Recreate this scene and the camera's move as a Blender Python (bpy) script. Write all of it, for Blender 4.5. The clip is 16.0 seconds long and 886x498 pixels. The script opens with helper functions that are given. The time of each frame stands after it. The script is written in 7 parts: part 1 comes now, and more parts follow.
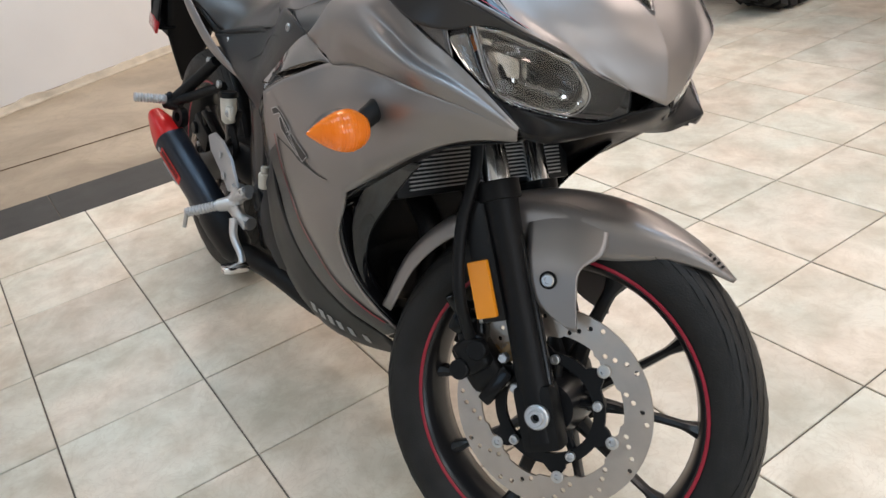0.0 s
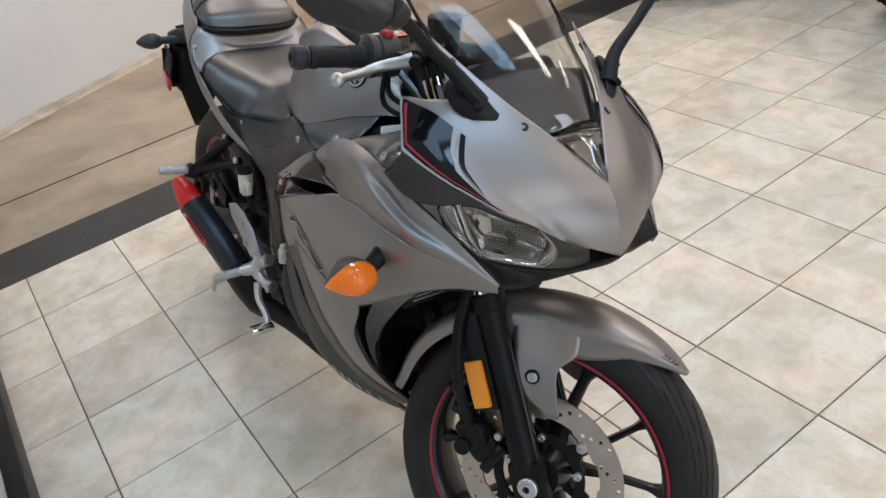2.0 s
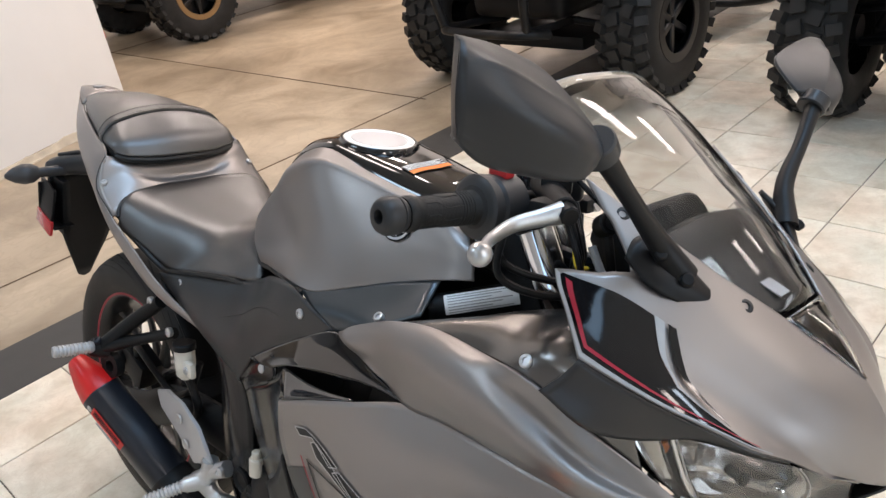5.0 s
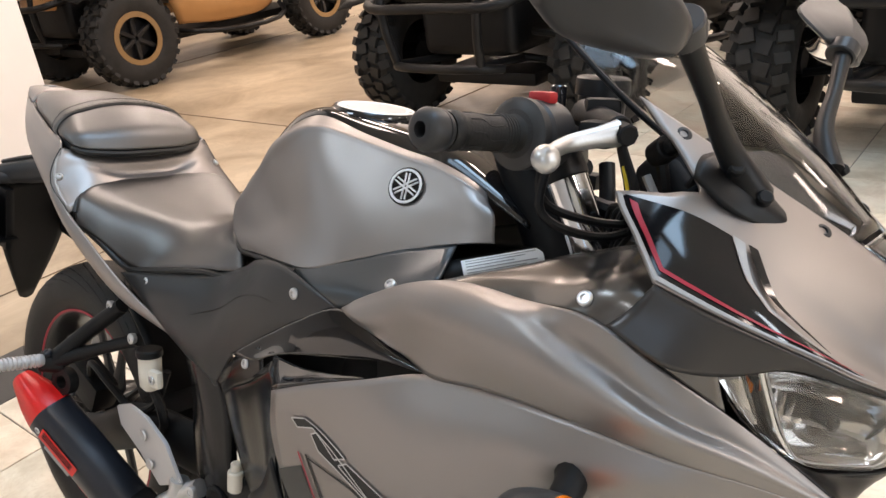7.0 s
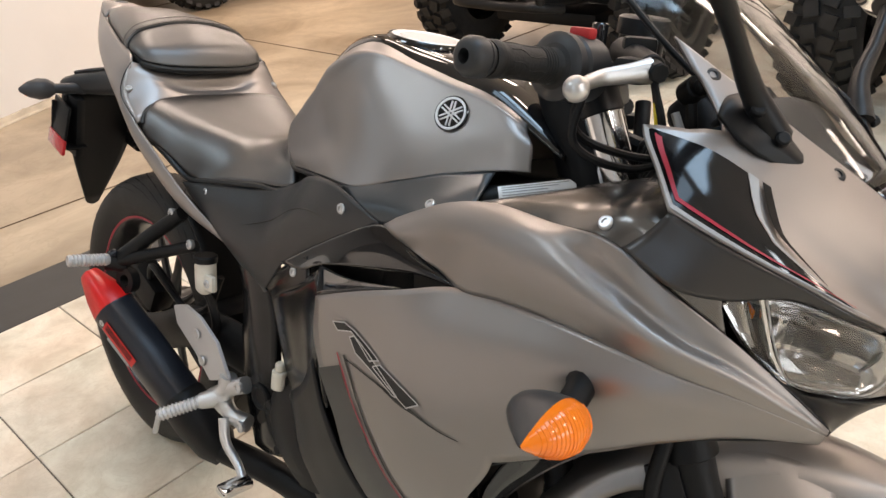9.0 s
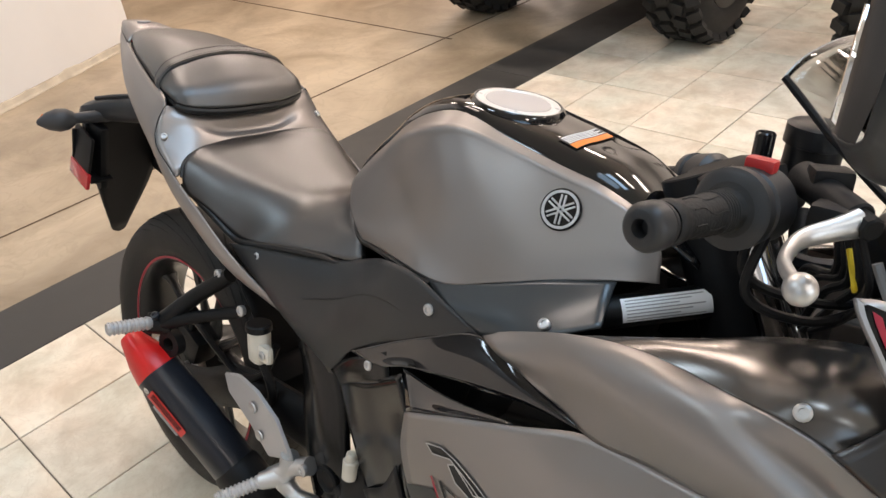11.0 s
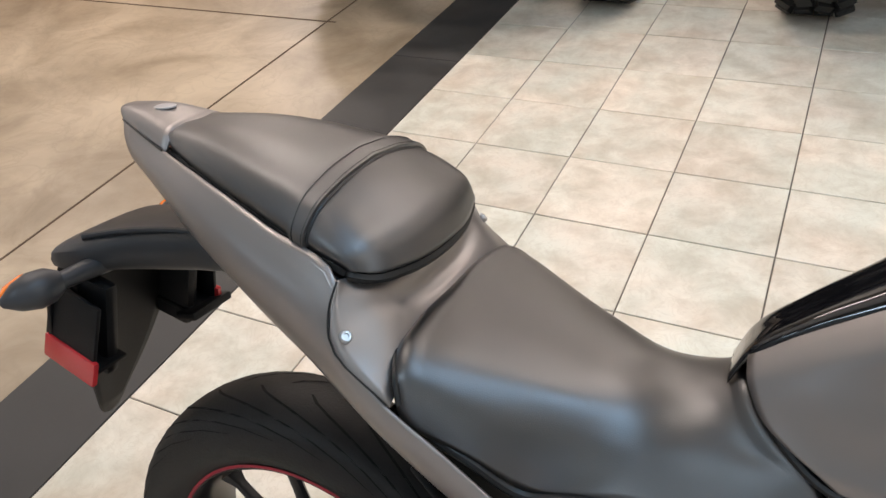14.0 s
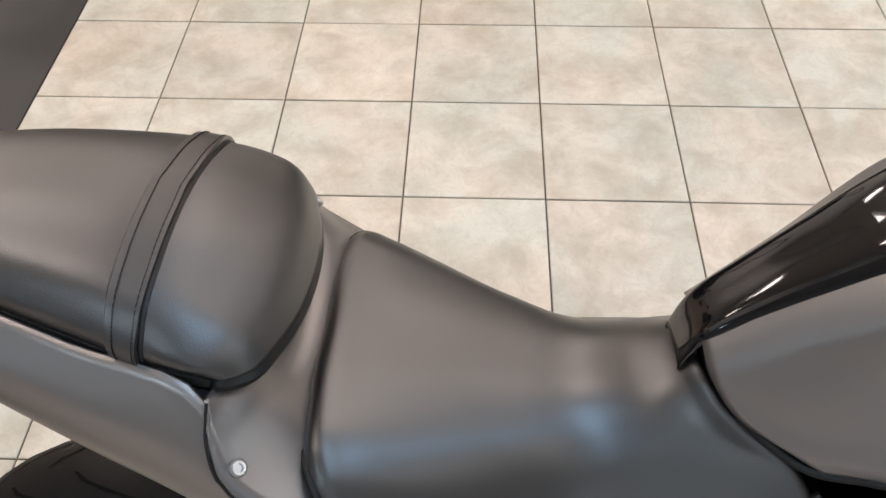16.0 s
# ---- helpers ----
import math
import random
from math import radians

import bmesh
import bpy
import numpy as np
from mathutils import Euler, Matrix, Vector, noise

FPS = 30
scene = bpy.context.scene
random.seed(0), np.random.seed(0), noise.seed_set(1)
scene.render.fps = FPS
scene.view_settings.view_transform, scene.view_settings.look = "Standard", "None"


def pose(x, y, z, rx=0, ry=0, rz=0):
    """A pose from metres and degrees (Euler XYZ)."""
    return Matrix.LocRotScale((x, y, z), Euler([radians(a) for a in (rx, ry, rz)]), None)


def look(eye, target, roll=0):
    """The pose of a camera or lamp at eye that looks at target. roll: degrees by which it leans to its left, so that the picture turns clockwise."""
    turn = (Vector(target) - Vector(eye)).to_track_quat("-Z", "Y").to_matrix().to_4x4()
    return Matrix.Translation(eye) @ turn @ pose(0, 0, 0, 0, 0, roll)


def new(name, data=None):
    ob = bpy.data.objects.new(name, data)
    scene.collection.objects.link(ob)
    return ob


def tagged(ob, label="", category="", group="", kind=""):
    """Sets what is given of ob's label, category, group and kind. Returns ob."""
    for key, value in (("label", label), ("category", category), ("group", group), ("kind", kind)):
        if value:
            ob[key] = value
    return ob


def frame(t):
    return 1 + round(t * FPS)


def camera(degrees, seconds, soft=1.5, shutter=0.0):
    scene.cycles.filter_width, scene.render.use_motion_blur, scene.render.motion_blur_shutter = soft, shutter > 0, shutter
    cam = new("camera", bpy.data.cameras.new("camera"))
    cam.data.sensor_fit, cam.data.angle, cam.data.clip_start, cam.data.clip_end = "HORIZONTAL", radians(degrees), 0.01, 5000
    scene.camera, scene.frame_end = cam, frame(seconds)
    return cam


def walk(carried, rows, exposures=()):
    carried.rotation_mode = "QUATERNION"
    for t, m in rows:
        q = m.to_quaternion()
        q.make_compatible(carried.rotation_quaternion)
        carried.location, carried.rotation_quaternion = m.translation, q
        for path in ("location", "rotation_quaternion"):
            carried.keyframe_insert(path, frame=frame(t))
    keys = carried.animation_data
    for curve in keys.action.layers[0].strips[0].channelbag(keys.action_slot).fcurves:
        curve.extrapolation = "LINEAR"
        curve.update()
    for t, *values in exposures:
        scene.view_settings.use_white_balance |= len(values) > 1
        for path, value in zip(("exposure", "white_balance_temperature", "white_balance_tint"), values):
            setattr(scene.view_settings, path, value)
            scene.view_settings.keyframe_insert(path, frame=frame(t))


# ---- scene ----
cam = camera(59.4, 16.0)
K = 1.095  # metres for one unit of the plan: all places below are given in the plan's units
PATH = [
    (0, (2.681, -1.737, 0.974), (1.164, -0.857, 0.013), -8.9),
    (0.5, (2.731, -1.74, 1.06), (1.214, -0.885, 0.077), -7.4),
    (1, (2.765, -1.732, 1.144), (1.255, -0.881, 0.148), -7.3),
    (1.5, (2.772, -1.727, 1.217), (1.279, -0.903, 0.172), -10.0),
    (2, (2.741, -1.7, 1.276), (1.268, -0.903, 0.184), -12.6),
    (2.5, (2.656, -1.656, 1.311), (1.182, -0.851, 0.225), -14.4),
    (3, (2.54, -1.621, 1.317), (1.077, -0.786, 0.238), -13.8),
    (3.5, (2.455, -1.631, 1.3), (1.012, -0.736, 0.243), -12.5),
    (4, (2.352, -1.662, 1.278), (0.96, -0.66, 0.25), -11.9),
    (4.5, (2.285, -1.686, 1.255), (0.949, -0.569, 0.271), -10.2),
    (7, (2.142, -1.745, 1.109), (0.939, -0.375, 0.287), -7.5),
    (7.5, (2.161, -1.762, 1.089), (0.956, -0.42, 0.225), -6.4),
    (8, (2.181, -1.777, 1.08), (0.952, -0.473, 0.193), -5.8),
    (8.2, (2.194, -1.786, 1.082), (0.958, -0.494, 0.187), -5.6),
    (10.5, (2.082, -1.739, 1.207), (0.808, -0.605, 0.162), -7.3),
    (11, (1.989, -1.707, 1.22), (0.763, -0.546, 0.148), -7.4),
    (11.5, (1.865, -1.685, 1.215), (0.714, -0.488, 0.101), -7.2),
    (12, (1.738, -1.691, 1.215), (0.644, -0.461, 0.079), -7.2),
    (12.5, (1.64, -1.666, 1.216), (0.599, -0.402, 0.066), -6.9),
    (13, (1.497, -1.619, 1.243), (0.514, -0.324, 0.079), -7.1),
    (13.5, (1.365, -1.607, 1.23), (0.451, -0.275, 0.052), -6.9),
    (14, (1.238, -1.605, 1.229), (0.446, -0.23, 0.011), -7.4),
    (14.5, (1.158, -1.572, 1.219), (0.517, -0.214, -0.102), -7.5),
    (15, (1.112, -1.496, 1.226), (0.637, -0.22, -0.239), -5.1),
    (15.5, (1.082, -1.447, 1.243), (0.751, -0.207, -0.291), -2.9),
    (16, (1.059, -1.419, 1.236), (0.992, -0.182, -0.335), -1.2),
]
BALANCE = [(0, -0.34, 6500, 14), (2, -0.54, 6280, 13), (3.5, -0.49, 6200, 13), (4.5, -0.30, 6300, 14), (7, 0.07, 6950, 17), (8.2, 0.00, 7200, 17), (10.5, -0.10, 6950, 16), (12.5, -0.22, 6850, 15), (14, -0.35, 6480, 14), (16, -0.53, 6520, 15)]
walk(cam, [(t, look(Vector(eye) * K, Vector(target) * K, roll)) for t, eye, target, roll in PATH], BALANCE)

# ---- light ----
world = bpy.data.worlds.new("showroom_surround")
world.use_nodes = True
scene.world = world
wn = world.node_tree.nodes
wn["Background"].inputs[0].default_value = (0.9, 0.93, 1.0, 1)
wn["Background"].inputs[1].default_value = 0.25


def area(name, at, target, sx, sy, watts, colour):
    lamp = bpy.data.lights.new(name, "AREA")
    lamp.shape, lamp.size, lamp.size_y, lamp.energy, lamp.color = "RECTANGLE", sx, sy, watts, colour
    ob = new(name, lamp)
    ob.matrix_world = look(Vector(at) * K, Vector(target) * K)
    return ob


WARM, COOL, SKY, BLUE = (1.0, 0.88, 0.79), (0.76, 0.90, 1.0), (0.62, 0.83, 1.0), (0.45, 0.72, 1.0)
# ceiling panels: (x, y, watts, tint)
LAMPS = [(2.2, -1.6, 22, BLUE), (2.45, -0.35, 55, BLUE), (5.8, -2.2, 55, WARM), (5.8, -0.5, 50, COOL), (-0.1, -3.1, 43, SKY), (-0.7, 0.0, 58, WARM),
         (2.3, -5.2, 32, COOL), (-4.8, -6.0, 70, SKY), (-4.8, -2.2, 50, WARM), (2.3, 2.4, 95, WARM), (-1.2, 2.4, 88, WARM), (-4.8, 2.4, 108, WARM),
         (5.8, 2.4, 65, WARM), (2.3, 6.3, 110, WARM), (-1.2, 6.3, 120, WARM), (-4.8, 6.3, 150, WARM), (5.8, 6.3, 75, WARM)]
for lx, ly, watts, tint in LAMPS:
    area("ceiling_lamp", (lx, ly, 3.80), (lx, ly, 0), 1.25, 1.1 if tint == BLUE else 0.6, watts, tint)
# Added cool light from the front, set in an invented wall opening.
area("added_east_light", (8.9, -1.6, 1.9), (0, -1.4, 1.0), 5.0, 2.0, 160, COOL)
area("window_light", (3.2, -6.9, 2.0), (3.2, 0, 1.2), 1.9, 1.5, 20, BLUE)

# ---- materials ----
def mat(name, colour, rough=0.5, metal=0.0, grain=0.0, scale=200.0, vary=0.0, vscale=6.0, coat=0.0, spec=0.5, trans=0.0, ior=1.45, rvary=0.0):
    """A surface with fine relief (grain) and a larger drift of tone (vary) and gloss (rvary)."""
    m = bpy.data.materials.new(name)
    m.use_nodes = True
    t, n = m.node_tree, m.node_tree.nodes
    b = n["Principled BSDF"]
    b.inputs["Base Color"].default_value = (*colour, 1)
    b.inputs["Roughness"].default_value = rough
    b.inputs["Metallic"].default_value = metal
    b.inputs["Coat Weight"].default_value = coat
    b.inputs["Coat Roughness"].default_value = 0.05 if rough < 0.2 else 0.40
    b.inputs["Specular IOR Level"].default_value = spec
    b.inputs["Transmission Weight"].default_value = trans
    b.inputs["IOR"].default_value = ior
    co = n.new("ShaderNodeTexCoord")
    if vary or rvary:
        nz = n.new("ShaderNodeTexNoise")
        nz.inputs["Scale"].default_value = vscale
        nz.inputs["Detail"].default_value = 6
        t.links.new(co.outputs["Object"], nz.inputs["Vector"])
        if vary:
            ramp = n.new("ShaderNodeMapRange")
            ramp.inputs["From Min"].default_value, ramp.inputs["From Max"].default_value = 0.3, 0.7
            ramp.inputs["To Min"].default_value, ramp.inputs["To Max"].default_value = 1 - vary, 1 + vary
            t.links.new(nz.outputs["Fac"], ramp.inputs["Value"])
            mul = n.new("ShaderNodeVectorMath")
            mul.operation = "SCALE"
            mul.inputs[0].default_value = colour
            t.links.new(ramp.outputs[0], mul.inputs["Scale"])
            t.links.new(mul.outputs[0], b.inputs["Base Color"])
        if rvary:
            r2 = n.new("ShaderNodeMapRange")
            r2.inputs["From Min"].default_value, r2.inputs["From Max"].default_value = 0.3, 0.7
            r2.inputs["To Min"].default_value, r2.inputs["To Max"].default_value = rough - rvary, rough + rvary
            t.links.new(nz.outputs["Fac"], r2.inputs["Value"])
            t.links.new(r2.outputs[0], b.inputs["Roughness"])
    if grain:
        fine = n.new("ShaderNodeTexNoise")
        fine.inputs["Scale"].default_value = scale
        fine.inputs["Detail"].default_value = 3
        t.links.new(co.outputs["Object"], fine.inputs["Vector"])
        bump = n.new("ShaderNodeBump")
        bump.inputs["Strength"].default_value = grain
        bump.inputs["Distance"].default_value = 0.001
        t.links.new(fine.outputs["Fac"], bump.inputs["Height"])
        t.links.new(bump.outputs[0], b.inputs["Normal"])
    return m


def stone(name, dark, light, vein, rough, vscale, seam_random=True, fine=90.0, veined=0.55, twist=0.9, tint=None):
    """A mottled mineral surface: broad clouds, veins, fine speckle."""
    m = bpy.data.materials.new(name)
    m.use_nodes = True
    t, n = m.node_tree, m.node_tree.nodes
    b = n["Principled BSDF"]
    co = n.new("ShaderNodeTexCoord")
    info = n.new("ShaderNodeObjectInfo")
    shift = n.new("ShaderNodeVectorMath")
    shift.operation = "MULTIPLY_ADD"
    t.links.new(info.outputs["Random"], shift.inputs[0])
    shift.inputs[1].default_value = (37, 53, 11) if seam_random else (0, 0, 0)
    t.links.new(co.outputs["Object"], shift.inputs[2])
    big = n.new("ShaderNodeTexNoise")
    big.inputs["Scale"].default_value, big.inputs["Detail"].default_value, big.inputs["Roughness"].default_value = vscale, 7, 0.62
    big.inputs["Distortion"].default_value = twist
    t.links.new(shift.outputs[0], big.inputs["Vector"])
    ramp = n.new("ShaderNodeValToRGB")
    e = ramp.color_ramp.elements
    e[0].position, e[0].color = 0.33, (*dark, 1)
    e[1].position, e[1].color = 0.62, (*light, 1)
    t.links.new(big.outputs["Fac"], ramp.inputs["Fac"])
    veins = n.new("ShaderNodeTexNoise")
    veins.inputs["Scale"].default_value, veins.inputs["Detail"].default_value, veins.inputs["Distortion"].default_value = vscale * 1.7, 8, 2.4
    t.links.new(shift.outputs[0], veins.inputs["Vector"])
    vr = n.new("ShaderNodeValToRGB")
    v = vr.color_ramp.elements
    v[0].position, v[0].color = 0.47, (0, 0, 0, 1)
    v[1].position, v[1].color = 0.50, (veined, veined, veined, 1)
    back = v.new(0.54)
    back.color = (0, 0, 0, 1)
    t.links.new(veins.outputs["Fac"], vr.inputs["Fac"])
    mix = n.new("ShaderNodeMix")
    mix.data_type = "RGBA"
    t.links.new(vr.outputs["Color"], mix.inputs["Factor"])
    t.links.new(ramp.outputs["Color"], mix.inputs[6])
    mix.inputs[7].default_value = (*vein, 1)
    body = mix.outputs[2]
    if tint:
        wash = n.new("ShaderNodeTexNoise")
        wash.inputs["Scale"].default_value, wash.inputs["Detail"].default_value = vscale * 0.42, 4
        t.links.new(shift.outputs[0], wash.inputs["Vector"])
        wr = n.new("ShaderNodeValToRGB")
        wr.color_ramp.elements[0].position, wr.color_ramp.elements[0].color = 0.36, (*tint[0], 1)
        wr.color_ramp.elements[1].position, wr.color_ramp.elements[1].color = 0.64, (*tint[1], 1)
        t.links.new(wash.outputs["Fac"], wr.inputs["Fac"])
        dye = n.new("ShaderNodeMix")
        dye.data_type, dye.blend_type = "RGBA", "MULTIPLY"
        dye.inputs["Factor"].default_value = 1.0
        t.links.new(body, dye.inputs[6])
        t.links.new(wr.outputs["Color"], dye.inputs[7])
        body = dye.outputs[2]
    tone = n.new("ShaderNodeMapRange")
    tone.inputs["To Min"].default_value, tone.inputs["To Max"].default_value = (0.93, 1.07) if seam_random else (1, 1)
    t.links.new(info.outputs["Random"], tone.inputs["Value"])
    mul = n.new("ShaderNodeVectorMath")
    mul.operation = "SCALE"
    t.links.new(body, mul.inputs[0])
    t.links.new(tone.outputs[0], mul.inputs["Scale"])
    t.links.new(mul.outputs[0], b.inputs["Base Color"])
    b.inputs["Roughness"].default_value = rough
    sp = n.new("ShaderNodeTexNoise")
    sp.inputs["Scale"].default_value, sp.inputs["Detail"].default_value = fine, 4
    t.links.new(shift.outputs[0], sp.inputs["Vector"])
    add = n.new("ShaderNodeMath")
    add.operation = "MULTIPLY_ADD"
    t.links.new(sp.outputs["Fac"], add.inputs[0])
    add.inputs[1].default_value = 0.5
    t.links.new(big.outputs["Fac"], add.inputs[2])
    bump = n.new("ShaderNodeBump")
    bump.inputs["Strength"].default_value, bump.inputs["Distance"].default_value = 0.25, 0.002
    t.links.new(add.outputs[0], bump.inputs["Height"])
    t.links.new(bump.outputs[0], b.inputs["Normal"])
    return m


M_TILE = stone("beige_ceramic_tile", (0.56, 0.50, 0.41), (0.76, 0.715, 0.63), (0.50, 0.43, 0.33), 0.42, 8.5, True, 110.0, 0.25, 0.35, ((0.94, 0.98, 0.95), (1.05, 0.985, 0.93)))
M_GROUT = mat("dark_grout", (0.14, 0.12, 0.098), 0.9, grain=0.5, scale=400, vary=0.25, vscale=5)
M_STRIP = mat("charcoal_floor_tile", (0.038, 0.0365, 0.0345), 0.52, grain=0.25, scale=120, vary=0.18, vscale=7, rvary=0.08)
M_CONCRETE = stone("worn_tan_concrete", (0.32, 0.25, 0.17), (0.53, 0.44, 0.325), (0.28, 0.215, 0.145), 0.36, 2.0, False, 45.0, 0.22, 0.8, ((0.70, 0.67, 0.63), (1.07, 1.05, 1.02)))
M_SEAM = mat("concrete_joint", (0.14, 0.10, 0.07), 0.95, grain=0.4)
M_WALL = mat("white_wall_paint", (0.84, 0.835, 0.825), 0.6, grain=0.25, scale=60, vary=0.03, vscale=2.0)
# Grey picked for unseen walls, to darken what the bike reflects.
M_GREYWALL = mat("grey_unseen_wall", (0.5, 0.5, 0.5), 0.6, grain=0.25, scale=60, vary=0.04, vscale=2.0)
M_GUN = mat("satin_gunmetal_panel", (0.165, 0.155, 0.148), 0.25, 0.85, grain=0.02, scale=300, vary=0.05, vscale=8)
M_RAW = mat("unpainted_plaster_foot", (0.55, 0.48, 0.38), 0.9, grain=0.6, scale=50, vary=0.2, vscale=9)
M_CEIL = mat("ceiling_panel_white", (0.7, 0.69, 0.66), 0.8, grain=0.2, scale=40, vary=0.03)
M_PAINT = mat("matte_grey_metallic_paint", (0.292, 0.268, 0.256), 0.40, 0.78, grain=0.03, scale=900, vary=0.03, vscale=5, rvary=0.02)
M_GLOSS = mat("gloss_black_plastic", (0.006, 0.006, 0.007), 0.07, coat=0.4, grain=0.012, scale=8)
M_SATIN = mat("satin_black_plastic", (0.0065, 0.0065, 0.007), 0.40, spec=0.30, grain=0.10, scale=700, vary=0.12, vscale=9, rvary=0.05)
M_DARK = mat("matte_black_part", (0.005, 0.005, 0.0054), 0.48, spec=0.25, grain=0.2, scale=300, vary=0.2, vscale=14)
M_COVER = mat("dark_grey_textured_cover", (0.020, 0.0205, 0.0212), 0.38, spec=0.55, grain=0.16, scale=1100, vary=0.08, vscale=7, rvary=0.04)
M_SEAT = mat("black_seat_vinyl", (0.0110, 0.0090, 0.0086), 0.38, coat=0.45, spec=1.0, ior=1.56, grain=0.20, scale=850, vary=0.08, vscale=6, rvary=0.04)
M_RUBBER = mat("tyre_rubber", (0.019, 0.0182, 0.0174), 0.55, spec=0.30, grain=0.55, scale=330, vary=0.32, vscale=16, rvary=0.08)
# Near-black that paints the shade inside the uncut tyre grooves.
M_GROOVESHADE = mat("tread_groove_shade", (0.003, 0.003, 0.003), 0.95)
M_RIM = mat("black_rim_paint", (0.012, 0.012, 0.013), 0.28, grain=0.05, scale=200, vary=0.1)
M_RED = mat("red_pinstripe", (0.33, 0.016, 0.034), 0.36, vary=0.10, vscale=20)
M_REDP = mat("red_exhaust_cap", (0.62, 0.012, 0.010), 0.32, vary=0.05, vscale=16)
M_ALU = mat("cast_aluminium", (0.56, 0.56, 0.56), 0.36, 0.9, grain=0.25, scale=300, vary=0.06, vscale=12, rvary=0.07)
M_SILVER = mat("silver_painted_plate", (0.52, 0.51, 0.51), 0.40, 0.55, grain=0.12, scale=500, vary=0.05, vscale=10)
M_CHROME = mat("polished_chrome", (0.78, 0.78, 0.79), 0.10, 1.0, grain=0.02, scale=60)
M_DISC = mat("brushed_steel_disc", (0.50, 0.435, 0.375), 0.38, 0.9, grain=0.12, scale=240, vary=0.09, vscale=26, rvary=0.07)
M_AMBER = mat("amber_lens", (0.95, 0.21, 0.008), 0.14, grain=0.05, scale=50, coat=0.5, vary=0.06, vscale=20)
M_REFL = mat("amber_reflector", (0.86, 0.30, 0.012), 0.20, grain=0.45, scale=900, coat=0.4)
M_REDLENS = mat("red_tail_lens", (0.50, 0.030, 0.034), 0.16, grain=0.3, scale=600, coat=0.5)
M_WHITE = mat("white_print", (0.82, 0.82, 0.82), 0.45, vary=0.03, vscale=30)
M_GREYP = mat("grey_print", (0.33, 0.33, 0.33), 0.4, vary=0.05, vscale=30)
# Print and black trim, also the shade painted into gaps, crease and intake.
M_INKSHADE = mat("dark_print_and_gap_shade", (0.008, 0.008, 0.008), 0.45)
M_ORANGE = mat("orange_print", (0.85, 0.20, 0.015), 0.45)
M_SCREEN = mat("smoked_screen", (0.64, 0.65, 0.655), 0.02, spec=0.5, trans=1.0, ior=1.30, grain=0.004, scale=12)
M_LENS = mat("clear_lamp_lens", (0.97, 0.97, 0.97), 0.02, trans=1.0, ior=1.40, grain=0.01, scale=40)
M_REFLECTOR = mat("headlamp_reflector", (0.42, 0.405, 0.39), 0.10, 1.0, grain=0.05, scale=24)
M_CAPRING = mat("bright_brushed_cap_ring", (0.80, 0.79, 0.78), 0.34, 0.6, grain=0.08, scale=300, vary=0.04, vscale=20)
M_SPAR = mat("black_frame_paint", (0.0055, 0.0055, 0.006), 0.20, spec=0.32, grain=0.06, scale=300, vary=0.10, vscale=9, rvary=0.05)
M_MILK = mat("milky_reservoir_plastic", (0.62, 0.58, 0.50), 0.35, vary=0.08, vscale=30, grain=0.06)
M_MIRROR = mat("mirror_glass", (0.9, 0.9, 0.9), 0.02, 1.0)
M_BRONZE = mat("bronze_beadlock_ring", (0.34, 0.22, 0.11), 0.4, 0.7, grain=0.2, scale=120, vary=0.1)
M_TAN = mat("copper_body_panel", (0.47, 0.24, 0.09), 0.36, 0.35, grain=0.05, scale=300, vary=0.07, vscale=4)
M_ORSTRAP = mat("faded_red_strap", (0.72, 0.16, 0.09), 0.8, grain=0.5, scale=300, vary=0.1)
M_KNOB = mat("red_switch_plastic", (0.45, 0.03, 0.03), 0.35)
M_FINS = mat("radiator_fins", (0.34, 0.33, 0.32), 0.5, 0.6, grain=0.3, scale=600, vary=0.1)
M_YELLOW = mat("yellow_wire", (0.75, 0.55, 0.03), 0.45)


# ---- building helpers ----
def part(name, bm, material, parent=None, label="", smooth=38, thick=0.0):
    """Links a bmesh as one mesh object under a thing or a part."""
    me = bpy.data.meshes.new(name)
    bmesh.ops.scale(bm, vec=(K, K, K), verts=bm.verts)
    bm.normal_update()
    bm.to_mesh(me)
    bm.free()
    me.materials.append(material)
    if smooth:
        me.polygons.foreach_set("use_smooth", [True] * len(me.polygons))
        me.set_sharp_from_angle(angle=radians(smooth))
    ob = new(name, me)
    if parent is not None:
        ob.parent = parent
    if label:
        ob["label"] = label
    if thick:
        so = ob.modifiers.new("shell", "SOLIDIFY")
        so.thickness, so.offset = thick * K, 0.0
    return ob


def cat(p0, p1, p2, p3, t):
    """A spot between p1 and p2 on a smooth line; the slopes heed the lengths of the spans, so that it does not ripple."""
    a, b, c = (p1 - p0).length, (p2 - p1).length, (p3 - p2).length
    if b < 1e-7:
        return p1.lerp(p2, t)
    m1 = (p2 - p1) if a < 1e-7 else ((p1 - p0) / a * b + (p2 - p1) / b * a) / (a + b) * b
    m2 = (p2 - p1) if c < 1e-7 else ((p2 - p1) / b * c + (p3 - p2) / c * b) / (b + c) * b
    u = t * t * (3 - 2 * t)
    return p1 * (1 - u) + p2 * u + m1 * (t * (1 - t) ** 2) - m2 * (t * t * (1 - t))


def spline(points, n):
    """A smooth line through the points, n steps for each span."""
    p = [Vector(q) for q in points]
    if len(p) < 3:
        return [p[0].lerp(p[-1], i / n) for i in range(n + 1)]
    p = [p[0] * 2 - p[1]] + p + [p[-1] * 2 - p[-2]]
    out = [cat(*p[i:i + 4], k / n) for i in range(len(p) - 3) for k in range(n)]
    return out + [p[-2]]


def side(rows, sign=-1):
    """Rows of (x, half width, height) laid on the right (-1) or left (+1) side."""
    return [[Vector((x, sign * w, z)) for x, w, z in row] for row in rows]


